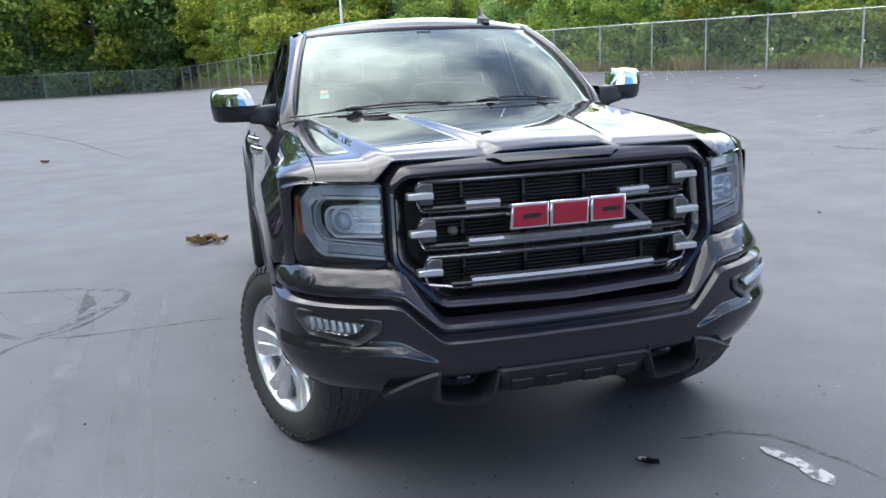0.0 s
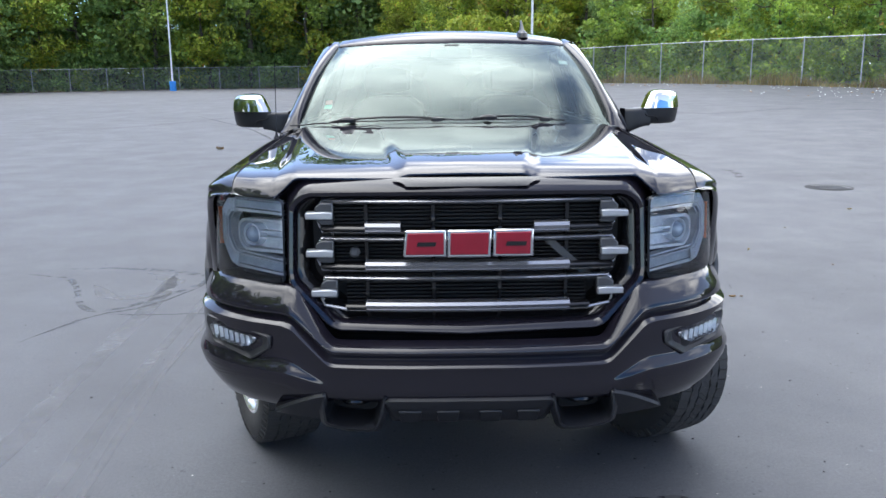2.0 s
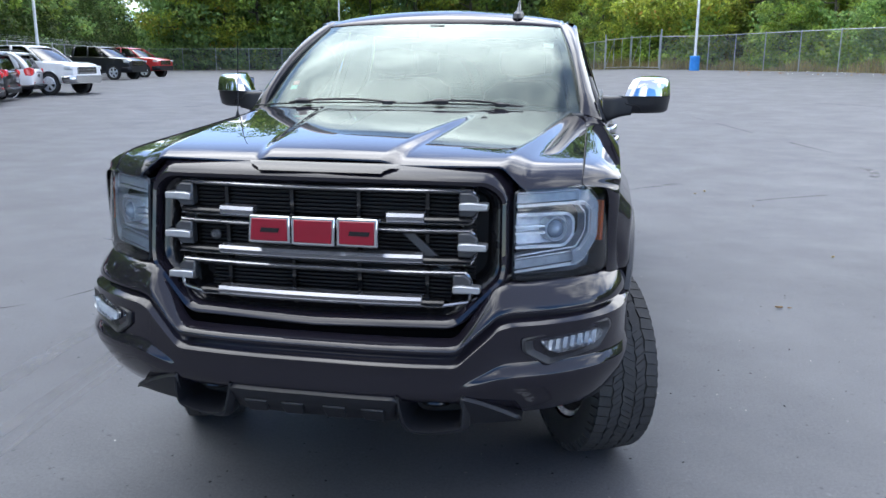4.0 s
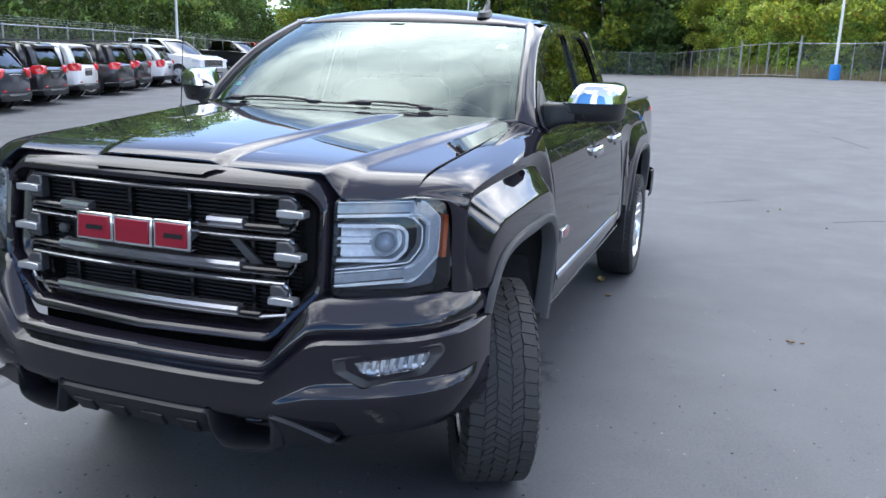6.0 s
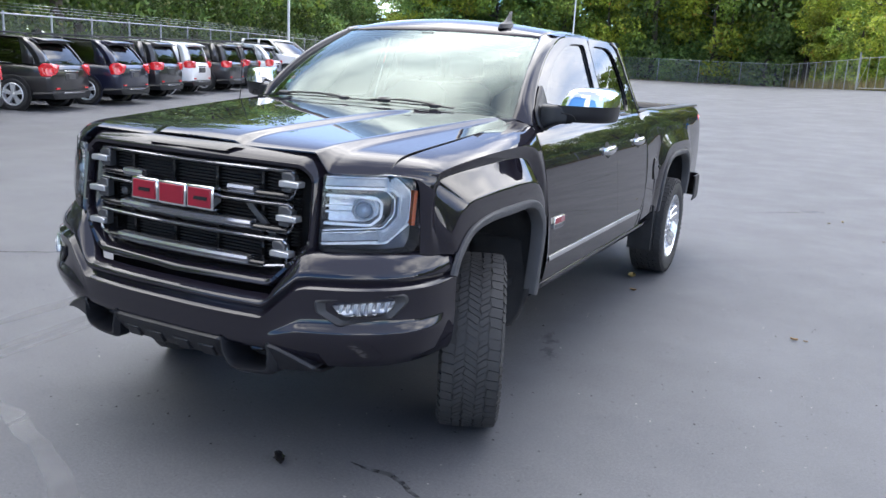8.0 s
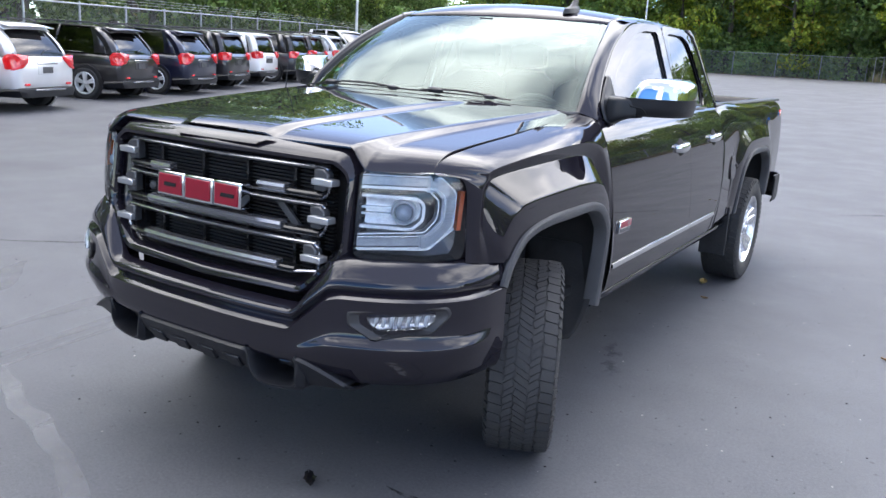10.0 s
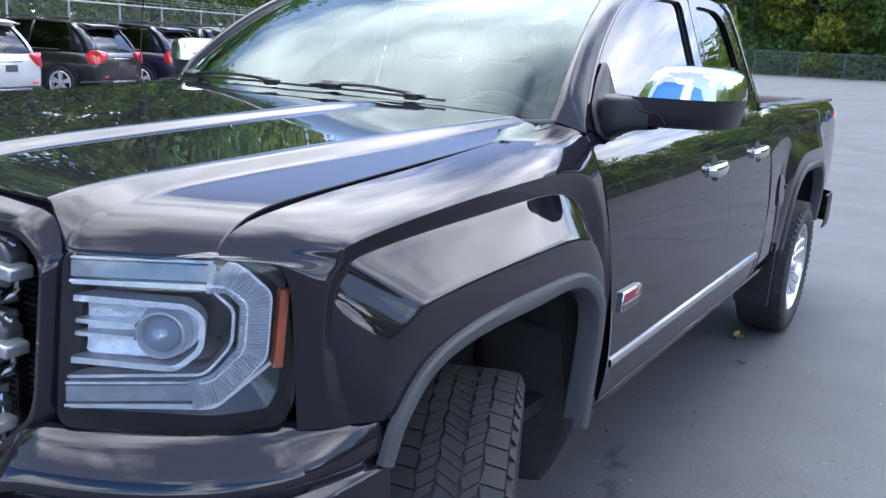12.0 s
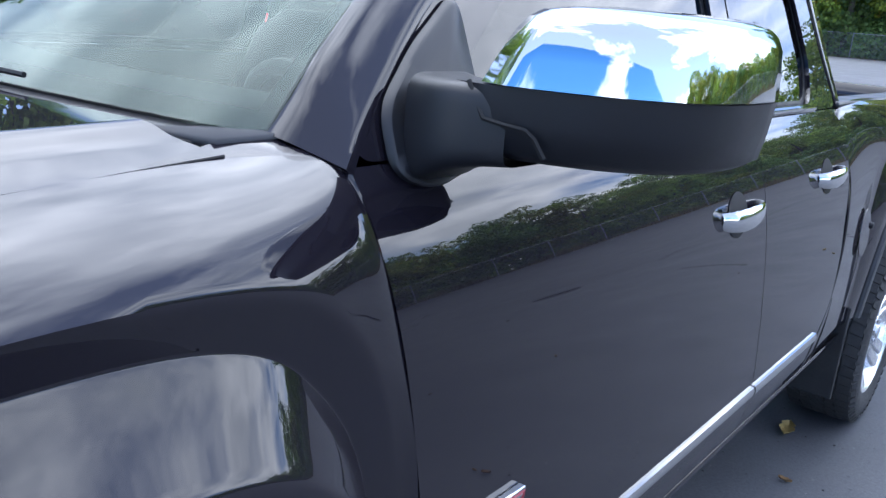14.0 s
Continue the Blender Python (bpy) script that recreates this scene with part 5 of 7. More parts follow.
for name, x0, x1, t0, t1, m_ in (("sticker", 0.575, 0.625, 0.70, 0.755, STICKER), ("sticker", -0.655, -0.615, 0.185, 0.225, STICKGREEN), ("sticker", -0.650, -0.615, 0.23, 0.27, STICKRED)):
    part(name, sheet([[on_screen(x, t, 0.004) for x in np.linspace(x0, x1, 4)] for t in np.linspace(t0, t1, 4)]), m_, truck, "small paper sticker inside the windshield", smooth=False)

# ---- ground: one sheet, level under the truck, rising gently towards the fences ----
def ground_z(x, y):
    r = math.hypot(x, y)
    az = math.degrees(math.atan2(x, y))
    if abs(az) > 90:
        az = math.copysign(180 - abs(az), az)
    side = np.interp(az, [-90, -55, -38, -18, -4, 2, 90], [0.25, 0.30, 0.35, 0.62, 0.70, 1.0, 1.0])
    back = step(-40, -6, y)
    return 1.30 * step(7.0, 52.0, r) * float(side) * back


def asphalt():
    m = bpy.data.materials.new("sealed_asphalt")
    m.use_nodes = True
    nt = m.node_tree
    p = nt.nodes["Principled BSDF"]
    pos = nt.nodes.new("ShaderNodeTexCoord")

    def noise_at(scale, detail, rough=0.5, dist=0.0):
        n = nt.nodes.new("ShaderNodeTexNoise")
        n.inputs["Scale"].default_value, n.inputs["Detail"].default_value, n.inputs["Roughness"].default_value, n.inputs["Distortion"].default_value = scale, detail, rough, dist
        nt.links.new(pos.outputs["Object"], n.inputs["Vector"])
        return n

    def ranged(n, a, b, lo, hi):
        r = nt.nodes.new("ShaderNodeMapRange")
        for k, v in zip(("From Min", "From Max", "To Min", "To Max"), (a, b, lo, hi)):
            r.inputs[k].default_value = v
        nt.links.new(n, r.inputs["Value"])
        return r.outputs["Result"]
    base = (0.070, 0.0725, 0.081)
    big = ranged(noise_at(0.35, 5, 0.6, 0.4).outputs["Fac"], 0.3, 0.7, 0.88, 1.12)
    mid = ranged(noise_at(3.5, 6, 0.65).outputs["Fac"], 0.3, 0.7, 0.93, 1.07)
    grit = ranged(noise_at(260, 2).outputs["Fac"], 0.3, 0.7, 0.82, 1.18)
    c = shade(nt, shade(nt, shade(nt, None, base, big), base, mid), base, grit)
    spots = noise_at(9.0, 3, 0.6)
    pale = ranged(spots.outputs["Fac"], 0.70, 0.78, 1.0, 1.35)
    c = shade(nt, c, base, pale)
    pits = ranged(noise_at(28.0, 2, 0.5).outputs["Fac"], 0.26, 0.30, 0.45, 1.0)
    c = shade(nt, c, base, ranged(noise_at(75.0, 3, 0.6).outputs["Fac"], 0.28, 0.72, 0.80, 1.20))
    c = shade(nt, c, base, ranged(noise_at(46.0, 2, 0.5).outputs["Fac"], 0.72, 0.77, 1.0, 1.7))
    c = shade(nt, c, base, pits)
    nt.links.new(c, p.inputs["Base Color"])
    nt.links.new(ranged(noise_at(1.2, 5, 0.6).outputs["Fac"], 0.3, 0.7, 0.58, 0.74), p.inputs["Roughness"])
    p.inputs["Specular IOR Level"].default_value = 0.38
    b = nt.nodes.new("ShaderNodeBump")
    b.inputs["Strength"].default_value, b.inputs["Distance"].default_value = 0.35, 0.004
    nt.links.new(noise_at(190, 3).outputs["Fac"], b.inputs["Height"])
    nt.links.new(b.outputs["Normal"], p.inputs["Normal"])
    return m


ASPHALT = asphalt()
radii = [0, 3, 6, 9, 12, 15, 18, 21, 25, 29, 33, 37, 41, 45, 49, 54, 60, 68, 78, 90, 105, 130, 200, 400, 1000, 3000]
g_rows = []
for r in radii:
    g_rows.append([(max(r, 0.00005) * math.sin(a), max(r, 0.00005) * math.cos(a), ground_z(r * math.sin(a), r * math.cos(a))) for a in np.linspace(0, 2 * math.pi, 120, endpoint=False)])
solo("ground", sheet(g_rows, close=True), ASPHALT, "dark grey sealed asphalt parking lot, scuffed and cracked", "ground", kind="structure", sharp=80)

# ---- fences ----
MESHWIRE = bpy.data.materials.new("chain_link_wire")
MESHWIRE.use_nodes = True
nt = MESHWIRE.node_tree
nt.nodes["Principled BSDF"].inputs["Base Color"].default_value = (0.20, 0.215, 0.215, 1)
nt.nodes["Principled BSDF"].inputs["Metallic"].default_value = 0.5
nt.nodes["Principled BSDF"].inputs["Roughness"].default_value = 0.5


def fence(points, height, spacing, label, wire=0.10, wires=False):
    """Posts, a top rail and woven wire along a line on the ground."""
    f = thing("chain_link_fence", label, "fence", kind="structure")
    pts = [Vector((x, y, 0)) for x, y in points]
    marks = []
    for a, b in zip(pts, pts[1:]):
        n = max(1, round((b - a).length / spacing))
        for i in range(n):
            p = a.lerp(b, i / n)
            marks.append(Vector((p.x, p.y, ground_z(p.x, p.y))))
    p = pts[-1]
    marks.append(Vector((p.x, p.y, ground_z(p.x, p.y))))
    post = mesh_of("post", join(tube([(0, 0, -0.1), (0, 0, height)], 0.036, 8), lathe([(height, 0.042), (height + 0.03, 0.036), (height + 0.05, 0.002)], 8, "z")), GALV)
    for q in marks:
        o = new("post", post)
        o.parent = f
        o.location = q
    part("top_rail", join(*[tube([a + Vector((0, 0, height - 0.03)), b + Vector((0, 0, height - 0.03))], 0.026, 6) for a, b in zip(marks, marks[1:])]), GALV, f)
    web = []
    for a, b in zip(marks, marks[1:]):
        d = (b - a)
        n = max(2, int(d.length / wire))
        dn = d.normalized()
        t = wire * 0.055
        for i in range(-int(height / wire), n):
            for lean in (1, -1):
                # one strand from bottom to top, cut to the bay
                s0, s1 = (i, i + height / wire) if lean > 0 else (i + height / wire, i)
                h0, h1 = 0.03, height - 0.04
                ends = []
                for s, h in ((s0, h0), (s1, h1)):
                    ends.append((s, h))
                (sa, ha), (sb, hb) = ends
                lo, hi = (0.0, 1.0)
                k = sb - sa
                ta, tb = (0 - sa) / k, (n - sa) / k
                lo, hi = max(lo, min(ta, tb)), min(hi, max(ta, tb))
                if hi - lo < 0.02:
                    continue
                q = []
                for u in (lo, hi):
                    s, h = sa + k * u, ha + (hb - ha) * u
                    c = a + d * (s / n) + Vector((0, 0, h))
                    q += [c - dn * t, c + dn * t]
                web.append(([tuple(q[0]), tuple(q[1]), tuple(q[3]), tuple(q[2])], [(0, 1, 2, 3)]))
    part("woven_wire", join(*web), MESHWIRE, f, "woven wire mesh", smooth=False).data.update()
    if wires:
        for h in (0.10, 0.20, 0.30):
            part("top_wire", join(*[tube([a + Vector((-0.10 * h / 0.3, 0, height + h)), b + Vector((-0.10 * h / 0.3, 0, height + h))], 0.006, 4) for a, b in zip(marks, marks[1:])]), GALV, f)
    return f, marks


FENCE_R = [(5.0, 61.5), (8.2, 59.8), (11.0, 54.2), (14.0, 48.4), (17.2, 42.2), (20.0, 36.0), (22.4, 30.0), (25.5, 22.0), (28.5, 13.0)]
FENCE_G = [(-6.5, 93.0), (1.0, 70.5)]
FENCE_F = [(-50.0, 85.0), (-28.0, 90.0), (-6.5, 93.0)]
FENCE_L = [(-10.6, -13.2), (-15.2, -2.0), (-19.9, 9.6), (-24.0, 19.6), (-31.0, 36.5), (-50.0, 85.0)]
fence(FENCE_R, 2.40, 4.0, "galvanised chain-link fence at the edge of the lot", 0.13)
fence(FENCE_G, 2.40, 3.0, "galvanised chain-link fence beside the gate", 0.16)
fence(FENCE_F, 2.40, 4.0, "galvanised chain-link fence in front of the trees", 0.16)
fence(FENCE_L, 2.25, 3.0, "galvanised chain-link fence behind the parked cars", 0.12, wires=True)

# ---- double gate ----
gate = thing("chain_link_gate", "closed chain-link double gate with slanted braces", "gate")
ga, gb = Vector((1.0, 70.5, 0)), Vector((5.0, 61.5, 0))
for s0, s1 in ((0.02, 0.49), (0.51, 0.98)):
    a, b = ga.lerp(gb, s0), ga.lerp(gb, s1)
    za, zb = ground_z(a.x, a.y) + 0.12, ground_z(b.x, b.y) + 0.12
    fr = [tube([(a.x, a.y, za), (a.x, a.y, za + 2.45)], 0.035, 6), tube([(b.x, b.y, zb), (b.x, b.y, zb + 2.45)], 0.035, 6), tube([(a.x, a.y, za + 0.03), (b.x, b.y, zb + 0.03)], 0.03, 6), tube([(a.x, a.y, za + 2.3), (b.x, b.y, zb + 2.3)], 0.03, 6), tube([(a.x, a.y, za + 0.05), (*a.lerp(b, 0.33).xy, za + 2.28)], 0.022, 6)]
    leaf = part("gate_leaf", join(*fr), GALV, gate)
    for t in (0.33, 0.66):
        c = a.lerp(b, t)
        part("upright", tube([(c.x, c.y, za), (c.x, c.y, za + 2.45)], 0.022, 6), GALV, leaf)
for p in (ga, gb):
    z = ground_z(p.x, p.y)
    part("gate_post", tube([(p.x, p.y, z - 0.1), (p.x, p.y, z + 2.9)], 0.06, 8), GALV, gate)

# ---- lamp posts ----
def lamp_post(x, y, turn, height=8.6):
    z = ground_z(x, y)
    t = thing("street_lamp", "white twin-head lot lamp on a blue round base", "street lamp", pose(x, y, z, 0, 0, turn), group="lot lamps")
    part("base", lathe([(-0.2, 0.30), (0.0, 0.31), (0.86, 0.30), (0.90, 0.27), (0.905, 0.001)], 24, "z"), BLUEPAINT, t, "blue painted concrete base")
    part("pole", tube([(0, 0, 0.9), (0, 0, height * 0.5), (0, 0, height)], [0.085, 0.075, 0.062], 12), POLEPAINT, t)
    part("cross_arm", tube([(-0.75, 0, height - 0.1), (0.75, 0, height - 0.1)], 0.035, 8), POLEPAINT, t)
    for s in (-1, 1):
        h = part("lamp_head", moved(sheet([[(0.42 * w * math.cos(a), 0.24 * w * math.sin(a), zz) for a in np.linspace(0, 2 * math.pi, 16, endpoint=False)] for zz, w in ((0, 0.05), (0.0, 0.95), (0.05, 1.0), (0.12, 0.85), (0.15, 0.4), (0.155, 0.02))], close=True), Matrix.Translation((s * 0.95, 0, height - 0.12))), POLEPAINT, t)
    return t


lamp_post(-24.6, 76.5, 15)
lamp_post(6.5, 52.0, 60)
lamp_post(-29.2, 38.0, 40)

# ---- trees and undergrowth ----
def leaf_material(name, dark, light, accent, amount=0.06, tree=0.25):
    """Leaves: colour from leaf to leaf and from tree to tree, with some light passing through."""
    m = bpy.data.materials.new(name)
    m.use_nodes = True
    nt = m.node_tree
    p = nt.nodes["Principled BSDF"]
    g = nt.nodes.new("ShaderNodeNewGeometry")
    r = nt.nodes.new("ShaderNodeValToRGB")
    e = r.color_ramp.elements
    e[0].position, e[0].color = 0.0, (*dark, 1)
    e[1].position, e[1].color = 1.0 - amount, (*light, 1)
    a = e.new(1.0)
    a.color = (*accent, 1)
    nt.links.new(g.outputs["Random Per Island"], r.inputs["Fac"])
    o = nt.nodes.new("ShaderNodeObjectInfo")
    q = nt.nodes.new("ShaderNodeMapRange")
    q.inputs["To Min"].default_value, q.inputs["To Max"].default_value = 1 - tree, 1 + tree
    nt.links.new(o.outputs["Random"], q.inputs["Value"])
    n = nt.nodes.new("ShaderNodeTexNoise")
    n.inputs["Scale"].default_value, n.inputs["Detail"].default_value = 0.55, 3.0
    tcn = nt.nodes.new("ShaderNodeTexCoord")
    nt.links.new(tcn.outputs["Object"], n.inputs["Vector"])
    w = nt.nodes.new("ShaderNodeMapRange")
    for k, v in zip(("From Min", "From Max", "To Min", "To Max"), (0.3, 0.7, 0.6, 1.45)):
        w.inputs[k].default_value = v
    nt.links.new(n.outputs["Fac"], w.inputs["Value"])
    c = shade(nt, shade(nt, r.outputs["Color"], dark, q.outputs["Result"]), dark, w.outputs["Result"])
    nt.links.new(c, p.inputs["Base Color"])
    p.inputs["Roughness"].default_value = 0.55
    t = nt.nodes.new("ShaderNodeBsdfTranslucent")
    nt.links.new(c, t.inputs["Color"])
    mix = nt.nodes.new("ShaderNodeMixShader")
    mix.inputs[0].default_value = 0.42
    nt.links.new(p.outputs[0], mix.inputs[1])
    nt.links.new(t.outputs[0], mix.inputs[2])
    nt.links.new(mix.outputs[0], nt.nodes["Material Output"].inputs["Surface"])
    return m


LEAF_MID = leaf_material("green_leaves", (0.130, 0.225, 0.040), (0.35, 0.460, 0.080), (0.30, 0.26, 0.05))
LEAF_DARK = leaf_material("deep_green_leaves", (0.110, 0.205, 0.068), (0.30, 0.44, 0.125), (0.18, 0.18, 0.05))
LEAF_GOLD = leaf_material("yellow_green_leaves", (0.18, 0.25, 0.030), (0.46, 0.52, 0.07), (0.42, 0.24, 0.05), 0.10)
LEAF_VINE = leaf_material("vine_leaves", (0.028, 0.058, 0.014), (0.095, 0.145, 0.028), (0.24, 0.22, 0.09), 0.08)
DRYGRASS = leaf_material("dry_grass", (0.16, 0.13, 0.06), (0.34, 0.27, 0.13), (0.16, 0.20, 0.06), 0.3)
BARK = mat("grey_brown_bark", (0.10, 0.085, 0.07), 0.9, vary=0.3, scale=3.0, fine=0.3, fine_scale=40.0, bump=0.6, bump_scale=30.0)


def leaves(centres, size, rng, flatness=0.5, long=1.35):
    """One mesh of many small leaves: each a bent quad, turned at random. centres: n x 3."""
    n = len(centres)
    a = rng.normal(size=(n, 3))
    a /= np.linalg.norm(a, axis=1)[:, None]
    b = rng.normal(size=(n, 3))
    b[:, 2] *= flatness
    b -= a * (a * b).sum(axis=1)[:, None]
    b /= np.linalg.norm(b, axis=1)[:, None] + 1e-9
    s = (size * rng.uniform(0.6, 1.35, n))[:, None]
    u, v = a * s * 0.5 * long, b * s * 0.5
    nrm = np.cross(a, b) * s * 0.12
    p = np.stack([centres - u, centres - v * 0.9 + nrm, centres + u, centres + v * 0.9 + nrm], 1).reshape(-1, 3)
    f = np.arange(4 * n).reshape(-1, 4)
    return p, f


def leaf_mesh(name, p, f, material):
    me = bpy.data.meshes.new(name)
    me.vertices.add(len(p))
    me.vertices.foreach_set("co", p.ravel())
    me.loops.add(f.size)
    me.loops.foreach_set("vertex_index", f.ravel())
    me.polygons.add(len(f))
    me.polygons.foreach_set("loop_start", np.arange(0, f.size, 4))
    me.update(calc_edges=True)
    me.materials.append(material)
    return me


def make_tree(seed, height, spread, low, count, material, size=0.20):
    """A tapered trunk with limbs, and a crown of leaf clumps with gaps and an uneven outline."""
    rng = np.random.default_rng(seed)
    t = thing("tree", "leafy broad-crowned tree behind the fence", "tree", group="trees round the lot")
    lean = rng.normal(size=2) * 0.04
    spine = [(lean[0] * h * math.sin(h), lean[1] * h, h) for h in np.linspace(-0.2, height * 0.86, 9)]
    wood = [tube(spine, [lerp(0.20, 0.03, i / 8) * height / 12 for i in range(9)], 8)]
    tips = []
    for i in range(11):
        h = lerp(low * 1.1 + 0.6, height * 0.82, (i + rng.uniform(0, 0.8)) / 11)
        az = i * 2.4 + rng.uniform(-0.4, 0.4)
        reach = spread * math.sin(math.pi * min(0.97, max(0.12, (h - low) / (height - low) * 0.8 + 0.15))) * rng.uniform(0.7, 1.05)
        p0 = Vector((lean[0] * h * math.sin(h), lean[1] * h, h))
        p3 = p0 + Vector((math.cos(az) * reach, math.sin(az) * reach, reach * rng.uniform(0.15, 0.7)))
        p1 = p0.lerp(p3, 0.4) + Vector((0, 0, -0.12 * reach))
        wood.append(tube([p0, p1, p3], [0.07 * height / 12, 0.045 * height / 12, 0.012], 5))
        tips += [np.array(p3), np.array(p1) * 0.5 + np.array(p3) * 0.5]
    part("trunk", join(*wood), BARK, t)
    clumps = []
    for c in tips:
        for _ in range(2):
            clumps.append((c + rng.normal(size=3) * (0.45, 0.45, 0.35), rng.uniform(0.55, 1.05)))
    for _ in range(26):
        th, v = rng.uniform(0, 2 * math.pi), rng.uniform(0, 1)
        z = lerp(low, height, v ** 0.8)
        rr = spread * math.sin(math.pi * (0.12 + 0.83 * v)) ** 0.6 * rng.uniform(0.55, 1.02)
        clumps.append((np.array([math.cos(th) * rr, math.sin(th) * rr, z]), rng.uniform(0.6, 1.2)))
    weights = np.array([r ** 2 for _, r in clumps])
    per = (count * weights / weights.sum()).astype(int) + 5
    pts = []
    for (c, r), n in zip(clumps, per):
        d = rng.normal(size=(n, 3))
        d /= np.linalg.norm(d, axis=1)[:, None]
        rad = r * rng.uniform(0.35, 1.0, n) ** 0.5
        pts.append(c + d * rad[:, None] * (1.15, 1.15, 0.75))
    p, f = leaves(np.concatenate(pts), size, rng)
    crown = new("crown", leaf_mesh("crown", p, f, material))
    crown.parent = t
    return t


VARIANTS = [make_tree(11, 12.0, 3.3, 0.7, 6200, LEAF_MID), make_tree(12, 13.5, 3.0, 0.9, 6200, LEAF_DARK), make_tree(13, 11.0, 3.5, 0.5, 6200, LEAF_GOLD), make_tree(14, 14.5, 3.6, 1.2, 6800, LEAF_MID), make_tree(15, 10.0, 2.8, 0.4, 5600, LEAF_DARK)]
used = [False] * 5
rng_t = random.Random(4)


def plant(x, y, k, s):
    m = pose(x, y, ground_z(x, y) - 0.1, 0, 0, rng_t.uniform(0, 360))
    if not used[k]:
        VARIANTS[k].matrix_basis = m @ Matrix.Scale(s, 4)
        used[k] = True
        return
    src = VARIANTS[k]
    c = copy_thing(src, m)
    c.scale = (s, s, s)


def belt(points, offsets, spacing, kinds, scale):
    pts = [Vector(p) for p in points]
    for off in offsets:
        for a, b in zip(pts, pts[1:]):
            d = (b - a)
            out = Vector((d.y, -d.x)).normalized()
            n = max(1, round(d.length / spacing))
            for i in range(n):
                p = a.lerp(b, (i + rng_t.uniform(0.1, 0.9)) / n) - out * (off + rng_t.uniform(-0.9, 0.9))
                plant(p.x, p.y, rng_t.choice(kinds), scale * rng_t.uniform(0.82, 1.2))


belt([(30.5, 6.0), (28.5, 13.0), (22.4, 30.0), (14.0, 48.4), (8.2, 59.8), (5.0, 61.5)], (-4.0, -7.5, -11.5), 3.6, (0, 2, 2, 0, 4, 1), 0.66)
belt([(5.0, 61.5), (1.0, 70.5), (-6.5, 93.0)], (-4.5, -8.5, -13.0), 3.8, (2, 0, 2, 2, 0), 1.0)
belt([(4.0, 93.0), (-6.5, 95.0), (-14.0, 94.0)], (-4.0, -9.0), 3.2, (0, 1, 3), 2.1)
belt([(-6.5, 93.0), (-28.0, 90.0), (-50.0, 85.0)], (-3.0, -6.5, -11.0), 3.6, (1, 2, 0, 4, 3, 0), 1.45)
belt([(-50.0, 85.0), (-31.0, 36.5)], (-4.2, -8.0), 3.8, (1, 3, 1, 4, 0), 1.0)
belt([(-31.0, 36.5), (-24.0, 19.6), (-15.2, -2.0), (-10.6, -13.2)], (-4.6, -7.5), 5.4, (1, 3, 1, 3, 0), 1.2)


def thicket(name, points, off, depth, top, density, size, material, label, category, seed, z0=0.0, ragged=0.8):
    """A dense bank of leaves along a line, with a bulging face and a ragged top."""
    rng = np.random.default_rng(seed)
    out = []
    for a, b in zip(points, points[1:]):
        a, b = np.array(a, float), np.array(b, float)
        d = b - a
        ln = np.linalg.norm(d)
        nrm = np.array([-d[1], d[0]]) / ln
        n = int(ln * top * density)
        s, h, k = rng.uniform(0, 1, n), rng.uniform(0, 1, n), rng.uniform(0, 1, n)
        bulge = 0.5 + 0.5 * np.sin(s * ln * 1.3 + 2 * np.sin(h * top * 1.1 + s * ln * 0.37)) * np.cos(h * top * 1.7 + s * ln * 0.7)
        tops = top * (1 - ragged * 0.5 * (0.5 + 0.5 * np.sin(s * ln * 0.8 + 1.7 * np.sin(s * ln * 0.31))))
        z = z0 + h * tops
        o = off + depth * (1 - bulge * 0.75) * (0.4 + 0.6 * k) + 0.25 * h * depth
        x = a[0] + d[0] * s + nrm[0] * o
        y = a[1] + d[1] * s + nrm[1] * o
        g = np.array([ground_z(px_, py_) for px_, py_ in zip(x, y)])
        out.append(np.stack([x, y, z + g], 1))
    p, f = leaves(np.concatenate(out), size, rng)
    ob = new(name, leaf_mesh(name, p, f, material))
    return tagged(ob, label, category, kind="stuff")


L_REV = [(-10.6, -13.2), (-15.2, -2.0), (-19.9, 9.6), (-24.0, 19.6), (-31.0, 36.5), (-50.0, 85.0)]
thicket("vine_bank", L_REV, 0.5, 2.0, 8.5, 46, 0.17, LEAF_VINE, "dense bank of vines and leaves behind the fence", "shrubs", 31)
F_REV = [(-50.0, 85.0), (-28.0, 90.0), (-6.5, 93.0)]
thicket("undergrowth", F_REV, 0.8, 2.2, 6.5, 48, 0.28, LEAF_DARK, "dark leafy undergrowth behind the fence", "shrubs", 32)
thicket("undergrowth", [(-6.5, 93.0), (1.0, 70.5), (5.0, 61.5)], 1.5, 3.0, 5.0, 42, 0.26, LEAF_MID, "leafy undergrowth behind the gate", "shrubs", 33)
R_REV = [(5.0, 61.5), (8.2, 59.8), (14.0, 48.4), (22.4, 30.0), (28.5, 13.0)]
thicket("undergrowth", R_REV, 1.2, 2.6, 4.2, 40, 0.19, LEAF_MID, "tangled leafy undergrowth behind the fence", "shrubs", 34)
thicket("undergrowth", R_REV, 2.4, 2.0, 6.0, 42, 0.24, LEAF_DARK, "tangled leafy undergrowth behind the fence", "shrubs", 35)


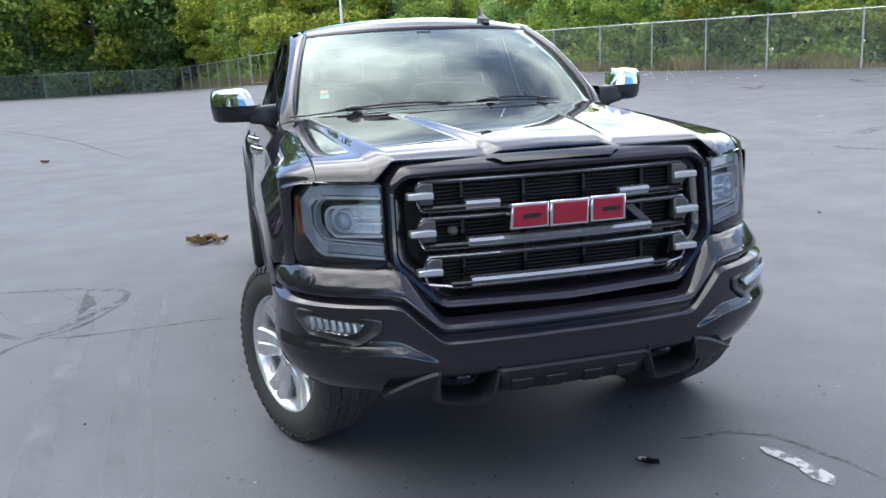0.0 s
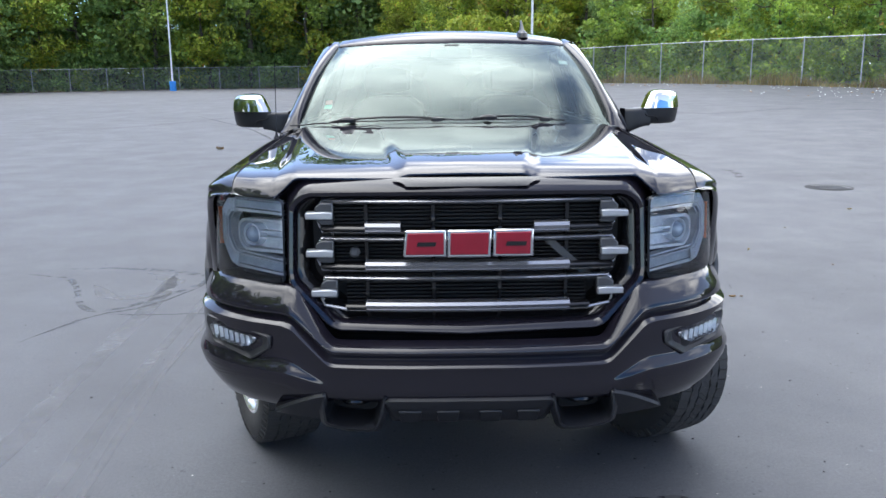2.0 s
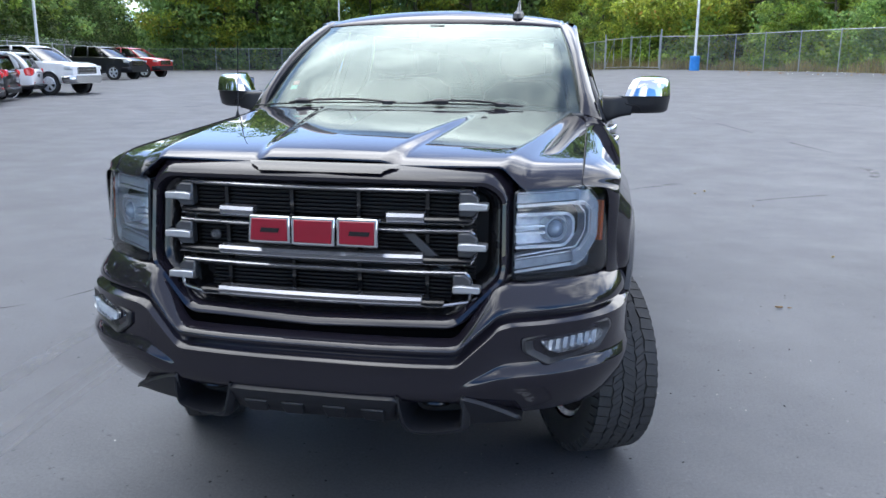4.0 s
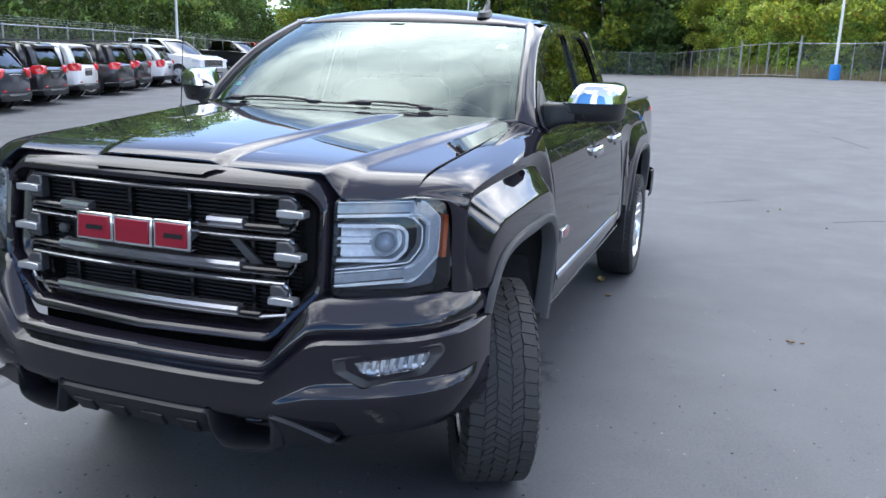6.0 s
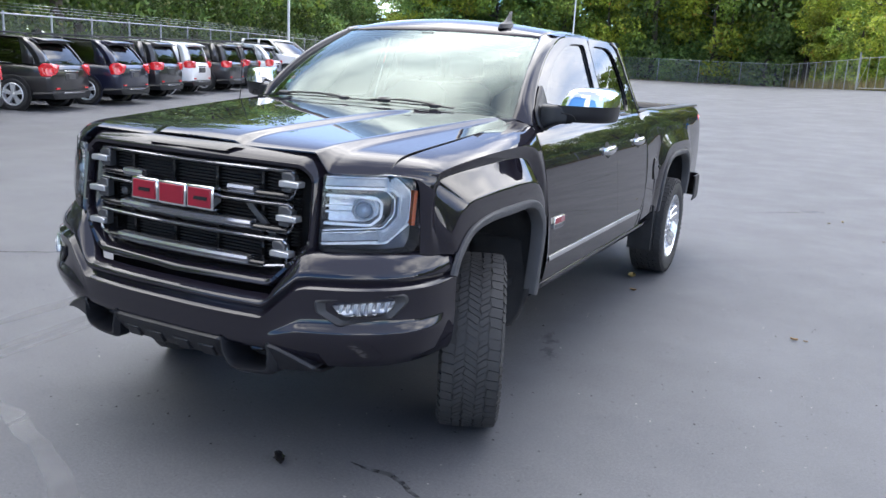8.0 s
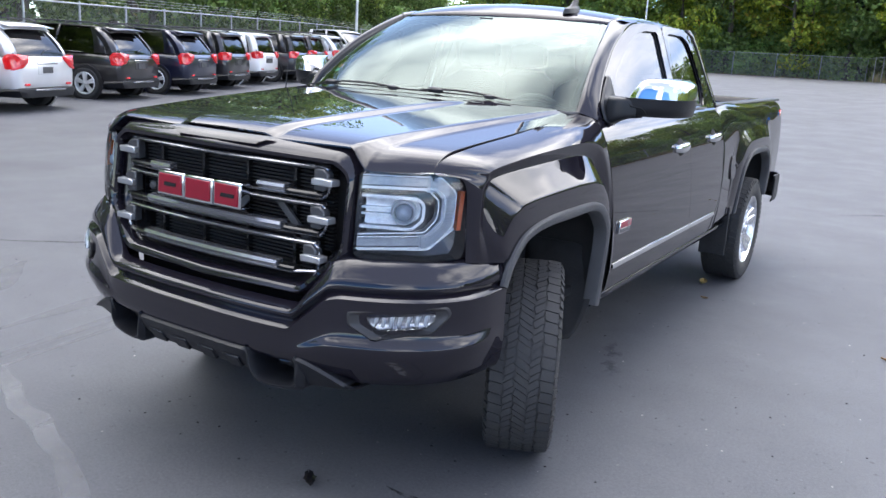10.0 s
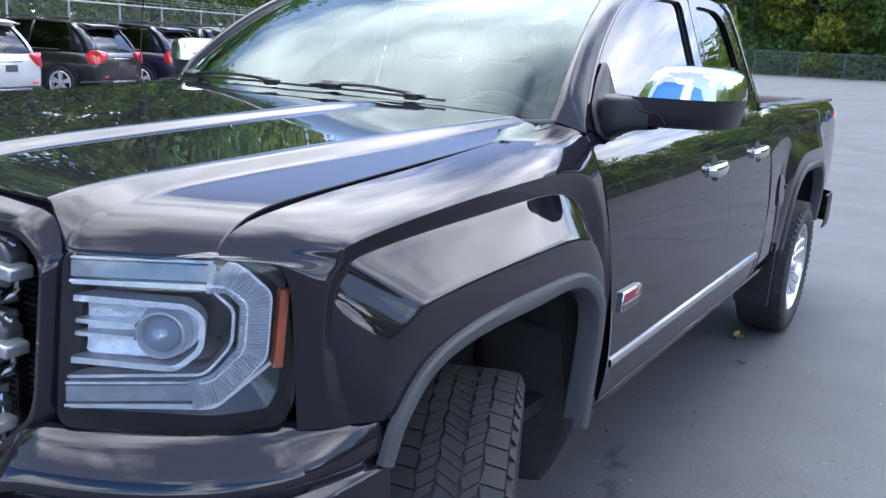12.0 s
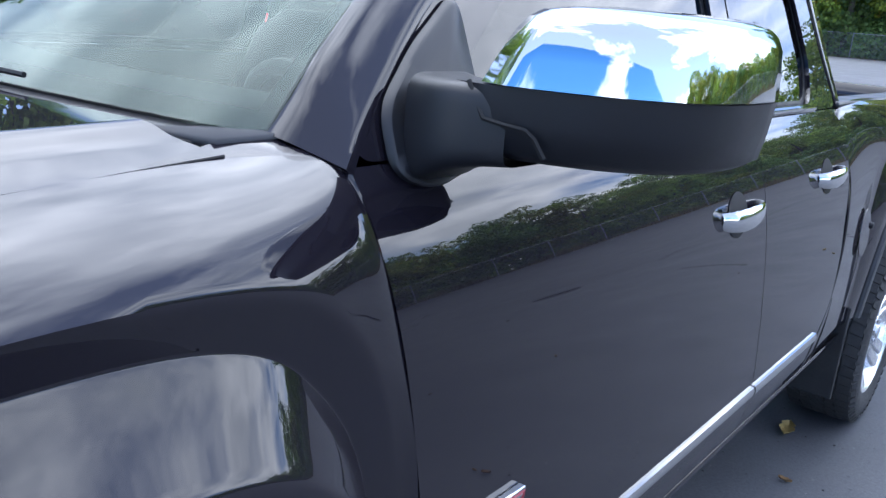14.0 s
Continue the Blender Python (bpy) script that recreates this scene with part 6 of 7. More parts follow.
def grass_strip(points, off, width, height, density, seed):
    rng = np.random.default_rng(seed)
    P, F = [], []
    for a, b in zip(points, points[1:]):
        a, b = np.array(a, float), np.array(b, float)
        d = b - a
        ln = np.linalg.norm(d)
        nrm = np.array([-d[1], d[0]]) / ln
        n = int(ln * width * density)
        s, o = rng.uniform(0, 1, n), off + rng.uniform(0, 1, n) * width
        h = height * rng.uniform(0.35, 1.2, n) * (0.6 + 0.4 * np.sin(s * ln * 0.9))
        x, y = a[0] + d[0] * s + nrm[0] * o, a[1] + d[1] * s + nrm[1] * o
        z = np.array([ground_z(i, j) for i, j in zip(x, y)])
        th = rng.uniform(0, math.pi, n)
        w = 0.03
        ux, uy = np.cos(th) * w, np.sin(th) * w
        lx, ly = rng.normal(size=n) * 0.18 * h, rng.normal(size=n) * 0.18 * h
        q = np.stack([np.stack([x - ux, y - uy, z], 1), np.stack([x + ux, y + uy, z], 1), np.stack([x + lx + ux * 0.2, y + ly, z + h], 1), np.stack([x + lx - ux * 0.2, y + ly, z + h], 1)], 1).reshape(-1, 3)
        P.append(q)
    p = np.concatenate(P)
    f = np.arange(len(p)).reshape(-1, 4)
    ob = new("grass", leaf_mesh("grass", p, f, DRYGRASS))
    return tagged(ob, "dry tan weeds and grass along the fence", "grass", kind="stuff")


W_REV = [(-20.0, -20.0), (-30.0, 6.0), (-43.0, 36.0), (-66.0, 92.0), (-28.0, 106.0), (10.0, 104.0), (14.0, 82.0)]
thicket("far_woods", W_REV, 0.0, 3.0, 12.0, 13, 0.62, LEAF_DARK, "dense far woods behind the trees", "woods", 36)
thicket("far_woods", [(14.0, 82.0), (24.0, 58.0), (37.0, 30.0), (42.0, 4.0)], 0.0, 3.0, 7.5, 36, 0.5, LEAF_MID, "dense far woods behind the trees", "woods", 37)
thicket("far_woods", [(-66.0, 90.0), (-28.0, 101.0), (-2.0, 100.0), (8.0, 80.0), (13.0, 66.0)], 0.0, 2.5, 6.0, 30, 0.55, LEAF_DARK, "dense far woods behind the trees", "woods", 38, ragged=0.2)
grass_strip(R_REV, 0.1, 1.6, 0.75, 70, 41)
grass_strip([(-6.5, 93.0), (1.0, 70.5), (5.0, 61.5)], 0.2, 3.5, 1.0, 45, 42)
grass_strip(F_REV, -0.2, 0.7, 0.25, 40, 43)

# ---- parked cars ----
def car_paint(name, base, metal=0.3):
    return mat(name, base, 0.32, metal, coat=1.0, coat_rough=0.02, vary=0.06, scale=2.0)


C_SILVER = car_paint("silver_white_car_paint", (0.62, 0.63, 0.64), 0.3)
C_GREY = car_paint("charcoal_car_paint", (0.017, 0.016, 0.0185), 0.4)
C_NAVY = car_paint("navy_car_paint", (0.007, 0.010, 0.030), 0.3)
C_BLACK = car_paint("black_car_paint", (0.010, 0.010, 0.014), 0.2)
C_WHITE = car_paint("white_car_paint", (0.74, 0.75, 0.76), 0.0)
C_RED = car_paint("red_car_paint", (0.45, 0.02, 0.02), 0.1)


def loft(stations):
    """Sections across the car at places along y: each a list of half-outline points (x, z), top middle to bottom middle."""
    rows = []
    for y, half in stations:
        left = [(-x, y, z) for x, z in reversed(half)]
        rows.append([(x, y, z) for x, z in half] + left)
    v, f = sheet(rows, close=True)
    k = len(rows[0])
    return v, f + [tuple(reversed(range(k))), tuple(range(len(v) - k, len(v)))]


CAR_ALLOY = mat("bright_machined_alloy", (0.74, 0.75, 0.77), 0.32, 0.45, vary=0.05, scale=8.0, coat=0.6)


def small_wheel(parent, x, y, r, out, spokes=5):
    """A tyre on an alloy rim with split spokes."""
    s = 1 if out > 0 else -1
    at = Matrix.Translation((x, y, r))
    w = part("wheel", moved(lathe([(-0.10, 0.68 * r), (-0.115, 0.78 * r), (-0.11, 0.93 * r), (-0.07, r), (0.07, r), (0.11, 0.93 * r), (0.115, 0.78 * r), (0.10, 0.68 * r)], 32), at), RUBBER, parent, "black tyre on an alloy rim")
    part("rim", moved(lathe([(s * 0.02, 0.60 * r), (s * 0.085, 0.63 * r), (s * 0.112, 0.65 * r), (s * 0.117, 0.69 * r), (s * 0.108, 0.72 * r)], 32), at), CAR_ALLOY, w)
    # Near-black disc stands in for the shade inside the rim
    part("rim_back", moved(lathe([(s * 0.02, 0.001), (s * 0.02, 0.66 * r)], 24), at), DEEP, w)
    for i in range(spokes):
        for lean in (-0.15, 0.15):
            turn = Matrix.Rotation(2 * math.pi * i / spokes + lean, 4, "X")
            part("spoke", moved(box(0.055, -0.022, 0.04, 0.108, 0.022, 0.665 * r), pose(x, y, r) @ turn @ Matrix.Diagonal((s, 1, 1, 1))), CAR_ALLOY, w, smooth=False)
    part("hub", moved(lathe([(s * 0.04, 0.068), (s * 0.10, 0.060), (s * 0.112, 0.040), (s * 0.114, 0.001)], 18), at), CAR_ALLOY, w)


def suv(paint, label, m, square=False):
    """A five-door sport utility car, its tail at y = 0 and its nose towards +y."""
    c = thing("parked_car", label, "car", m, group="row of parked cars")

    def low(y, w, top, bot=0.30):
        return (y, [(0, top), (w - 0.16, top), (w - 0.05, top - 0.035), (w, top - 0.15), (w + 0.015, 0.72), (w, 0.52), (w - 0.03, 0.38), (w - 0.10, bot), (0, bot)])
    body = loft([low(0.02, 0.74, 0.93, 0.46), low(0.06, 0.83, 1.00, 0.42), low(0.16, 0.875, 1.04), low(0.5, 0.905, 1.06), low(1.2, 0.915, 1.07), low(2.4, 0.915, 1.06), low(3.5, 0.905, 1.04), low(3.75, 0.90, 1.02), low(4.2, 0.87, 0.97), low(4.5, 0.80, 0.91), low(4.68, 0.70, 0.82, 0.36), low(4.75, 0.55, 0.70, 0.42)])
    part("body", body, paint, c, sharp=50)
    r0 = 0.10 if square else 0.30

    def top(y, wb, wt, z):
        return (y, [(0, z), (wt - 0.14, z - 0.004), (wt - 0.03, z - 0.03), (lerp(wb, wt, 0.5), lerp(1.03, z, 0.55)), (wb, 1.03), (0, 1.02)])
    part("cabin_glass", loft([top(0.13, 0.80, 0.78, 1.06), top(0.17 + r0 * 0.6, 0.855, 0.72, 1.36), top(0.30 + r0, 0.87, 0.70, 1.60), top(0.75, 0.875, 0.695, 1.635), top(1.6, 0.88, 0.70, 1.655), top(2.4, 0.88, 0.70, 1.64), top(2.75, 0.88, 0.69, 1.59), top(3.3, 0.87, 0.74, 1.30), top(3.72, 0.86, 0.80, 1.04)]), CARGLASS, c, "dark car windows", sharp=40)
    # Added near-black filler under the glass: the unlit cabin's shade as colour
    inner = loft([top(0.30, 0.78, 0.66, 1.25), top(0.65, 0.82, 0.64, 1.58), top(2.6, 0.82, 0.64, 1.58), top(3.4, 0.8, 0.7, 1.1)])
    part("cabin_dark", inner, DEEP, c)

    def roof_row(y, z, w):
        return [(w * s, y, z - 0.03 * abs(s) ** 3) for s in np.linspace(-1, 1, 11)]
    part("roof", sheet([roof_row(0.16 + r0 * 0.8, 1.53, 0.66), roof_row(0.24 + r0, 1.622, 0.70), roof_row(0.75, 1.655, 0.705), roof_row(1.6, 1.672, 0.705), roof_row(2.4, 1.655, 0.70), roof_row(2.78, 1.60, 0.69)]), paint, c, solid=0.02)
    part("roof_spoiler", sheet([[(0.64 * s, y, z - 0.02 * abs(s) ** 3) for s in np.linspace(-1, 1, 9)] for y, z in ((0.10 + r0 * 0.6, 1.585), (0.24 + r0, 1.640), (0.45 + r0, 1.655))]), paint, c, solid=0.025)
    for s in (-1, 1):
        def strip(pts, w=0.045, out=0.012):
            rows = []
            for d in (-w, w):
                rows.append([(s * (lerp(0.88, 0.70, (z - 1.03) / 0.6) + out), y + d, z) for y, z in pts])
            return sheet(rows)
        part("pillar", strip([(0.55, 1.05), (0.62, 1.35), (0.72, 1.62)], 0.12), paint, c, solid=0.015)
        part("pillar", strip([(1.72, 1.05), (1.68, 1.35), (1.62, 1.64)]), GLOSSB, c, solid=0.015)
        part("pillar", strip([(3.55, 1.05), (3.10, 1.35), (2.70, 1.60)], 0.055), paint, c, solid=0.015)
        part("pillar", sheet([[(s * (0.80 - 0.10 * t + o), 0.15 + 0.55 * r0 * t + 0.30 * t * t * (1 if not square else 0.5) + d, lerp(1.03, 1.60, t)) for t in np.linspace(0, 1, 6)] for o, d in ((-0.10, -0.02), (0.0, 0.0), (0.07, 0.09), (0.065, 0.22))]), paint, c, solid=0.012)
        part("roof_bar", tube([(s * 0.64, 0.65, 1.665), (s * 0.645, 0.85, 1.715), (s * 0.645, 2.2, 1.715), (s * 0.64, 2.45, 1.66)], 0.018, 6), GREYPL, c)
        part("window_trim", tube([(s * 0.892, 0.95, 1.05), (s * 0.90, 1.8, 1.055), (s * 0.895, 3.3, 1.05)], 0.012, 6), SATIN, c)
        tl = [(0.52, 1.04), (0.865, 1.075), (0.888, 0.98), (0.878, 0.77), (0.70, 0.82), (0.55, 0.93)] if not square else [(0.55, 1.06), (0.87, 1.075), (0.888, 1.0), (0.88, 0.84), (0.60, 0.85), (0.54, 0.95)]
        o = np.array(outline_closed(tl, 5, 0.03))
        cen = o.mean(axis=0)

        def on_tail(x, z, d):
            y = 0.035 + 0.35 * max(0.0, x - 0.66) ** 1.3 + 0.05 * (z - 0.9) if x < 0.84 else 0.035 + 0.35 * 0.18 ** 1.3 + 0.05 * (z - 0.9) + (x - 0.84) * 4.2
            return (s * (min(x, 0.905) + (0.014 if x > 0.8 else 0)), y - d, z)
        lampp = part("tail_lamp", sheet([[on_tail(*lerp(q, cen, t), d) for q in o] for t, d in ((0, -0.02), (0.0, 0.020), (0.12, 0.040), (0.6, 0.058), (0.98, 0.062))], close=True), LAMPRED, c, "red tail lamp", sharp=50)
        part("lamp_core", sheet([[on_tail(*lerp(q, cen, t), d) for q in o] for t, d in ((0.62, 0.052), (0.65, 0.066), (0.98, 0.070))], close=True), mat("pale_lamp_core", (0.50, 0.035, 0.04), 0.35, coat=0.3), lampp)
        part("reflector", box(s * 0.62 - 0.07, 0.0, 0.50, s * 0.62 + 0.07, 0.03, 0.535), LAMPRED, c)
        part("exhaust", tube([(s * 0.52, 0.0, 0.33), (s * 0.52, 0.25, 0.33)], 0.045, 10), CHROME, c)
        part("door_mirror", moved(lathe([(-0.10, 0.01), (-0.08, 0.07), (0.05, 0.08), (0.10, 0.03)], 10), Matrix.Translation((s * 1.0, 3.22, 1.10))), paint, c)
        for y in (0.90, 3.76):
            part("wheel_arch", moved(lathe([(0, 0.30), (0, 0.405), (0.03, 0.40), (0.03, 0.30)], 32), Matrix.Translation((s * 0.905 - (0 if s > 0 else 0.03), y, 0.36))), DEEP, c)
            part("arch_lip", moved(lathe([(0, 0.40), (0, 0.425), (0.02, 0.43), (0.025, 0.40)], 32), Matrix.Translation((s * 0.912 - (0 if s > 0 else 0.025), y, 0.36))), paint, c)
            small_wheel(c, s * 0.845, y, 0.355, s)
        for y in (0.85, 1.75, 2.85):
            part("door_handle", tube([(s * 0.925, y + 0.35, 0.92), (s * 0.94, y + 0.42, 0.925), (s * 0.925, y + 0.5, 0.92)], 0.014, 6), paint, c) if y > 1 else None
    part("lower_bumper", loft([(y, [(0, t), (w - 0.05, t), (w, t - 0.05), (w - 0.02, 0.36), (w - 0.08, 0.28), (0, 0.28)]) for y, w, t in ((-0.03, 0.72, 0.44), (0.02, 0.84, 0.46), (0.2, 0.90, 0.45), (0.45, 0.925, 0.42))]), BLACK, c, "black lower bumper", sharp=40)
    part("side_cladding", join(*[box(s * 0.915 - 0.02, 1.3, 0.30, s * 0.915 + 0.02, 3.35, 0.42) for s in (-1, 1)]), BLACK, c, bevel=0.01)
    part("plate_recess", box(-0.28, 0.012, 0.70, 0.28, 0.04, 0.86), paint if not square else BLACK, c, bevel=0.01)
    part("plate_bar", box(-0.15, 0.004, 0.72, 0.15, 0.02, 0.84), GREYPL, c)
    part("tailgate_trim", box(-0.30, 0.008, 0.885, 0.30, 0.05, 0.915), CHROME if not square else SATIN, c, "bright tailgate trim", bevel=0.006)
    part("bumper_trim", box(-0.45, -0.04, 0.395, 0.45, 0.0, 0.43), SATIN, c, bevel=0.006)
    part("rear_wiper", tube([(0.0, 0.12, 1.07), (0.12, 0.17, 1.12), (0.34, 0.19, 1.16)], 0.010, 6), BLACK, c)
    part("grille", box(-0.5, 4.70, 0.48, 0.5, 4.77, 0.66), BLACK, c)
    return c


HEAD = Vector((-0.925, -0.38, 0)).normalized()
SIDE = Vector((-0.38, 0.925, 0)).normalized()
TURN_CAR = math.degrees(math.atan2(0.925, -0.38))
ROW = [(C_SILVER, "silver-white sport utility car parked in the row", False), (C_GREY, "charcoal sport utility car parked in the row", False), (C_NAVY, "navy blue sport utility car parked in the row", False),
       (C_BLACK, "near-black sport utility car parked in the row", True), (C_WHITE, "white sport utility car parked in the row", True), (C_BLACK, "near-black sport utility car parked in the row", True), (C_GREY, "charcoal sport utility car parked in the row", True), (C_WHITE, "white sport utility car parked in the row", False)]
for i, (pt, lb, sq) in enumerate(ROW):
    corner = Vector((-13.77, 9.83, 0)) + SIDE * ((i - 1) * 2.72 + (-0.68, 0.35, 0.3, 0.25, 0.3, 0.0, 0.0, 0.1)[i])
    o = corner + SIDE * 0.86 - HEAD * 0.12
    jitter = (0, 0.18, -0.1, 0.05, 0.2, -0.15, 0.1, 0.0)[i]
    o += HEAD * jitter
    suv(pt, lb, pose(o.x, o.y, ground_z(o.x, o.y), 0, 0, TURN_CAR), sq)
suv(C_SILVER, "silver sport utility car parked in the row", pose(*(Vector((-13.77, 9.83, 0)) - SIDE * 5.0 + SIDE * 0.4).xy, 0.0, 0, 0, TURN_CAR))


def far_pickup(paint, label, m, lift=1.0):
    """A crew-cab pickup, its tail at y = 0 and its nose towards +y."""
    c = thing("parked_pickup", label, "pickup truck", m)

    def sec(y, w, top, bot=0.42):
        return (y, [(0, top), (w - 0.14, top), (w - 0.03, top - 0.05), (w, top - 0.22), (w + 0.01, 0.85), (w, 0.62), (w - 0.04, 0.5), (w - 0.10, bot), (0, bot)])
    part("body", loft([sec(0.0, 0.93, 1.30), sec(0.1, 0.98, 1.34), sec(2.0, 0.99, 1.34), sec(2.05, 0.99, 1.32), sec(4.2, 0.99, 1.30), sec(4.6, 0.985, 1.28), sec(5.3, 0.97, 1.24), sec(5.62, 0.93, 1.16), sec(5.78, 0.86, 1.05, 0.5)]), paint, c, sharp=50)

    def top(y, wb, wt, z):
        return (y, [(0, z), (wt - 0.12, z - 0.005), (wt - 0.03, z - 0.03), (lerp(wb, wt, 0.5), lerp(1.27, z, 0.55)), (wb, 1.27), (0, 1.26)])
    part("cabin_glass", loft([top(2.02, 0.90, 0.80, 1.28), top(2.12, 0.90, 0.76, 1.84), top(2.8, 0.91, 0.75, 1.88), top(3.5, 0.91, 0.74, 1.86), top(3.75, 0.91, 0.73, 1.80), top(4.5, 0.88, 0.80, 1.28)]), CARGLASS, c, "dark truck windows", sharp=40)
    # Filler block, coloured near-black for the shade inside the cab
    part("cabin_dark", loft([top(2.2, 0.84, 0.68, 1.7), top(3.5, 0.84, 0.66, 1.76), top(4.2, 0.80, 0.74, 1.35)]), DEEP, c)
    part("roof", sheet([[(w * s, y, z - 0.035 * abs(s) ** 3) for s in np.linspace(-1, 1, 9)] for y, z, w in ((2.04, 1.80, 0.76), (2.12, 1.865, 0.77), (2.8, 1.905, 0.76), (3.5, 1.885, 0.75), (3.78, 1.82, 0.74))]), paint, c, solid=0.02)
    for s in (-1, 1):
        for pts, w in (([(2.08, 1.28), (2.10, 1.6), (2.14, 1.86)], 0.08), ([(3.10, 1.28), (3.06, 1.6), (3.02, 1.87)], 0.05), ([(4.42, 1.28), (4.05, 1.56), (3.72, 1.80)], 0.06)):
            part("pillar", sheet([[(s * (lerp(0.91, 0.75, (z - 1.27) / 0.6) + 0.012), y + d, z) for y, z in pts] for d in (-w, w)]), paint, c, solid=0.015)
        part("door_mirror", moved(box(-0.10, -0.06, -0.09, 0.10, 0.06, 0.09), pose(s * 1.10, 4.12, 1.40)), BLACK, c, bevel=0.02)
        part("headlamp", box(min(s * 0.60, s * 0.96), 5.45, 0.98, max(s * 0.60, s * 0.96), 5.76, 1.10), LAMPWHITE, c, bevel=0.02)
        part("side_step", tube([(s * 0.98, 2.1, 0.42), (s * 0.98, 4.3, 0.42)], 0.05, 8), BLACK, c)
        for y in (1.15, 4.78):
            part("wheel_arch", moved(lathe([(0, 0.34), (0, 0.48), (0.02, 0.475), (0.02, 0.34)], 32), Matrix.Translation((s * 0.985 - (0 if s > 0 else 0.02), y, 0.42))), DEEP, c)
            small_wheel(c, s * 0.90, y, 0.405, s)
        part("door_handle", tube([(s * 1.0, 2.5, 1.14), (s * 1.01, 2.62, 1.14)], 0.016, 6), paint, c)
        part("door_handle", tube([(s * 1.0, 3.4, 1.14), (s * 1.01, 3.52, 1.14)], 0.016, 6), paint, c)
    part("grille", box(-0.58, 5.68, 0.80, 0.58, 5.80, 1.08), GLOSSB, c, bevel=0.02)
    for z in (0.86, 0.95, 1.03):
        part("grille_bar", box(-0.58, 5.79, z - 0.015, 0.58, 5.82, z + 0.015), CHROME, c)
    part("front_bumper", loft([(y, [(0, 0.74), (w - 0.05, 0.74), (w, 0.68), (w - 0.02, 0.52), (w - 0.1, 0.44), (0, 0.44)]) for y, w in ((5.35, 0.99), (5.70, 0.97), (5.86, 0.80))]), CHROME if paint is C_WHITE else BLACK, c, sharp=40)
    return c


def place_nose(p, yaw_deg, along_y):
    """A pose so that the axle at along_y stands at p, nose heading along yaw (0 = +x)."""
    a = radians(yaw_deg)
    h = Vector((math.cos(a), math.sin(a), 0))
    o = Vector((*p, 0)) - h * along_y
    return pose(o.x, o.y, ground_z(p[0], p[1]), 0, 0, yaw_deg - 90)


far_pickup(C_WHITE, "white crew-cab pickup parked at the end of the row", place_nose((-20.2, 27.4), -2, 4.78))
far_pickup(C_BLACK, "black crew-cab pickup parked far behind the row", place_nose((-27.0, 42.5), -2, 4.78))
far_pickup(C_RED, "red pickup parked behind the black one", place_nose((-28.6, 48.5), -2, 4.78))

# ---- marks and litter on the asphalt ----
def stain(name, base, rough, cover, scale, soft=0.3, most=1.0):
    """A worn film on the asphalt that breaks up along its length."""
    m = bpy.data.materials.new(name)
    m.use_nodes = True
    nt = m.node_tree
    p = nt.nodes["Principled BSDF"]
    p.inputs["Base Color"].default_value = (*base, 1)
    p.inputs["Roughness"].default_value = rough
    pos = nt.nodes.new("ShaderNodeTexCoord")
    n = nt.nodes.new("ShaderNodeTexNoise")
    n.inputs["Scale"].default_value, n.inputs["Detail"].default_value = scale, 6.0
    nt.links.new(pos.outputs["Object"], n.inputs["Vector"])
    r = nt.nodes.new("ShaderNodeMapRange")
    r.inputs["From Min"].default_value, r.inputs["From Max"].default_value = cover, cover + soft
    r.inputs["To Max"].default_value = most
    nt.links.new(n.outputs["Fac"], r.inputs["Value"])
    nt.links.new(r.outputs["Result"], p.inputs["Alpha"])
    return m


TAR = stain("dark_crack_line", (0.022, 0.023, 0.027), 0.6, 0.30, 14.0)
SCUFF = stain("pale_tyre_scuff", (0.118, 0.121, 0.132), 0.6, 0.22, 3.0, 0.5, 0.75)
FAINT = stain("faint_dark_scuff", (0.040, 0.041, 0.047), 0.6, 0.44, 12.0, 0.3, 0.5)
RUBBED = stain("dark_tyre_mark", (0.030, 0.031, 0.036), 0.5, 0.42, 10.0)
DRYLEAF = mat("dry_brown_leaf", (0.20, 0.12, 0.05), 0.8, vary=0.3, scale=40.0, island=0.35)
YELLOWLEAF = mat("yellow_fallen_leaf", (0.30, 0.215, 0.07), 0.7, vary=0.25, scale=60.0)
WHITEMARK = stain("white_paint_mark", (0.36, 0.36, 0.36), 0.7, 0.36, 16.0, 0.16, 0.9)
PEBBLE = mat("small_grey_stone", (0.22, 0.21, 0.20), 0.85, vary=0.3, scale=80.0, island=0.5)


def strip(name, pts, width, material, label, n=60, wobble=0.01, lift=0.002, taper=True, seed=1):
    """A flat line on the ground along points (x, y)."""
    rng = np.random.default_rng(seed)
    c = spline(pts, n)
    rows = [[], []]
    knots = rng.uniform(0.6, 1.25, n // 7 + 3)
    drift = rng.normal(size=n // 5 + 3) * wobble
    for i, p in enumerate(c):
        d = c[min(i + 1, n - 1)] - c[max(i - 1, 0)]
        d = d / (np.linalg.norm(d) + 1e-9)
        nr = np.array([-d[1], d[0]])
        w = width * 0.5 * float(np.interp(i / 7, np.arange(len(knots)), knots)) * rng.uniform(0.92, 1.08)
        if taper:
            w *= min(1.0, 6 * min(i, n - 1 - i) / n + 0.15)
        o = float(np.interp(i / 5, np.arange(len(drift)), drift))
        for k, s in enumerate((-1, 1)):
            q = p + nr * (s * w + o)
            rows[k].append((q[0], q[1], ground_z(q[0], q[1]) + lift))
    return solo(name, sheet(rows), material, label, "ground mark", smooth=False, kind="stuff")


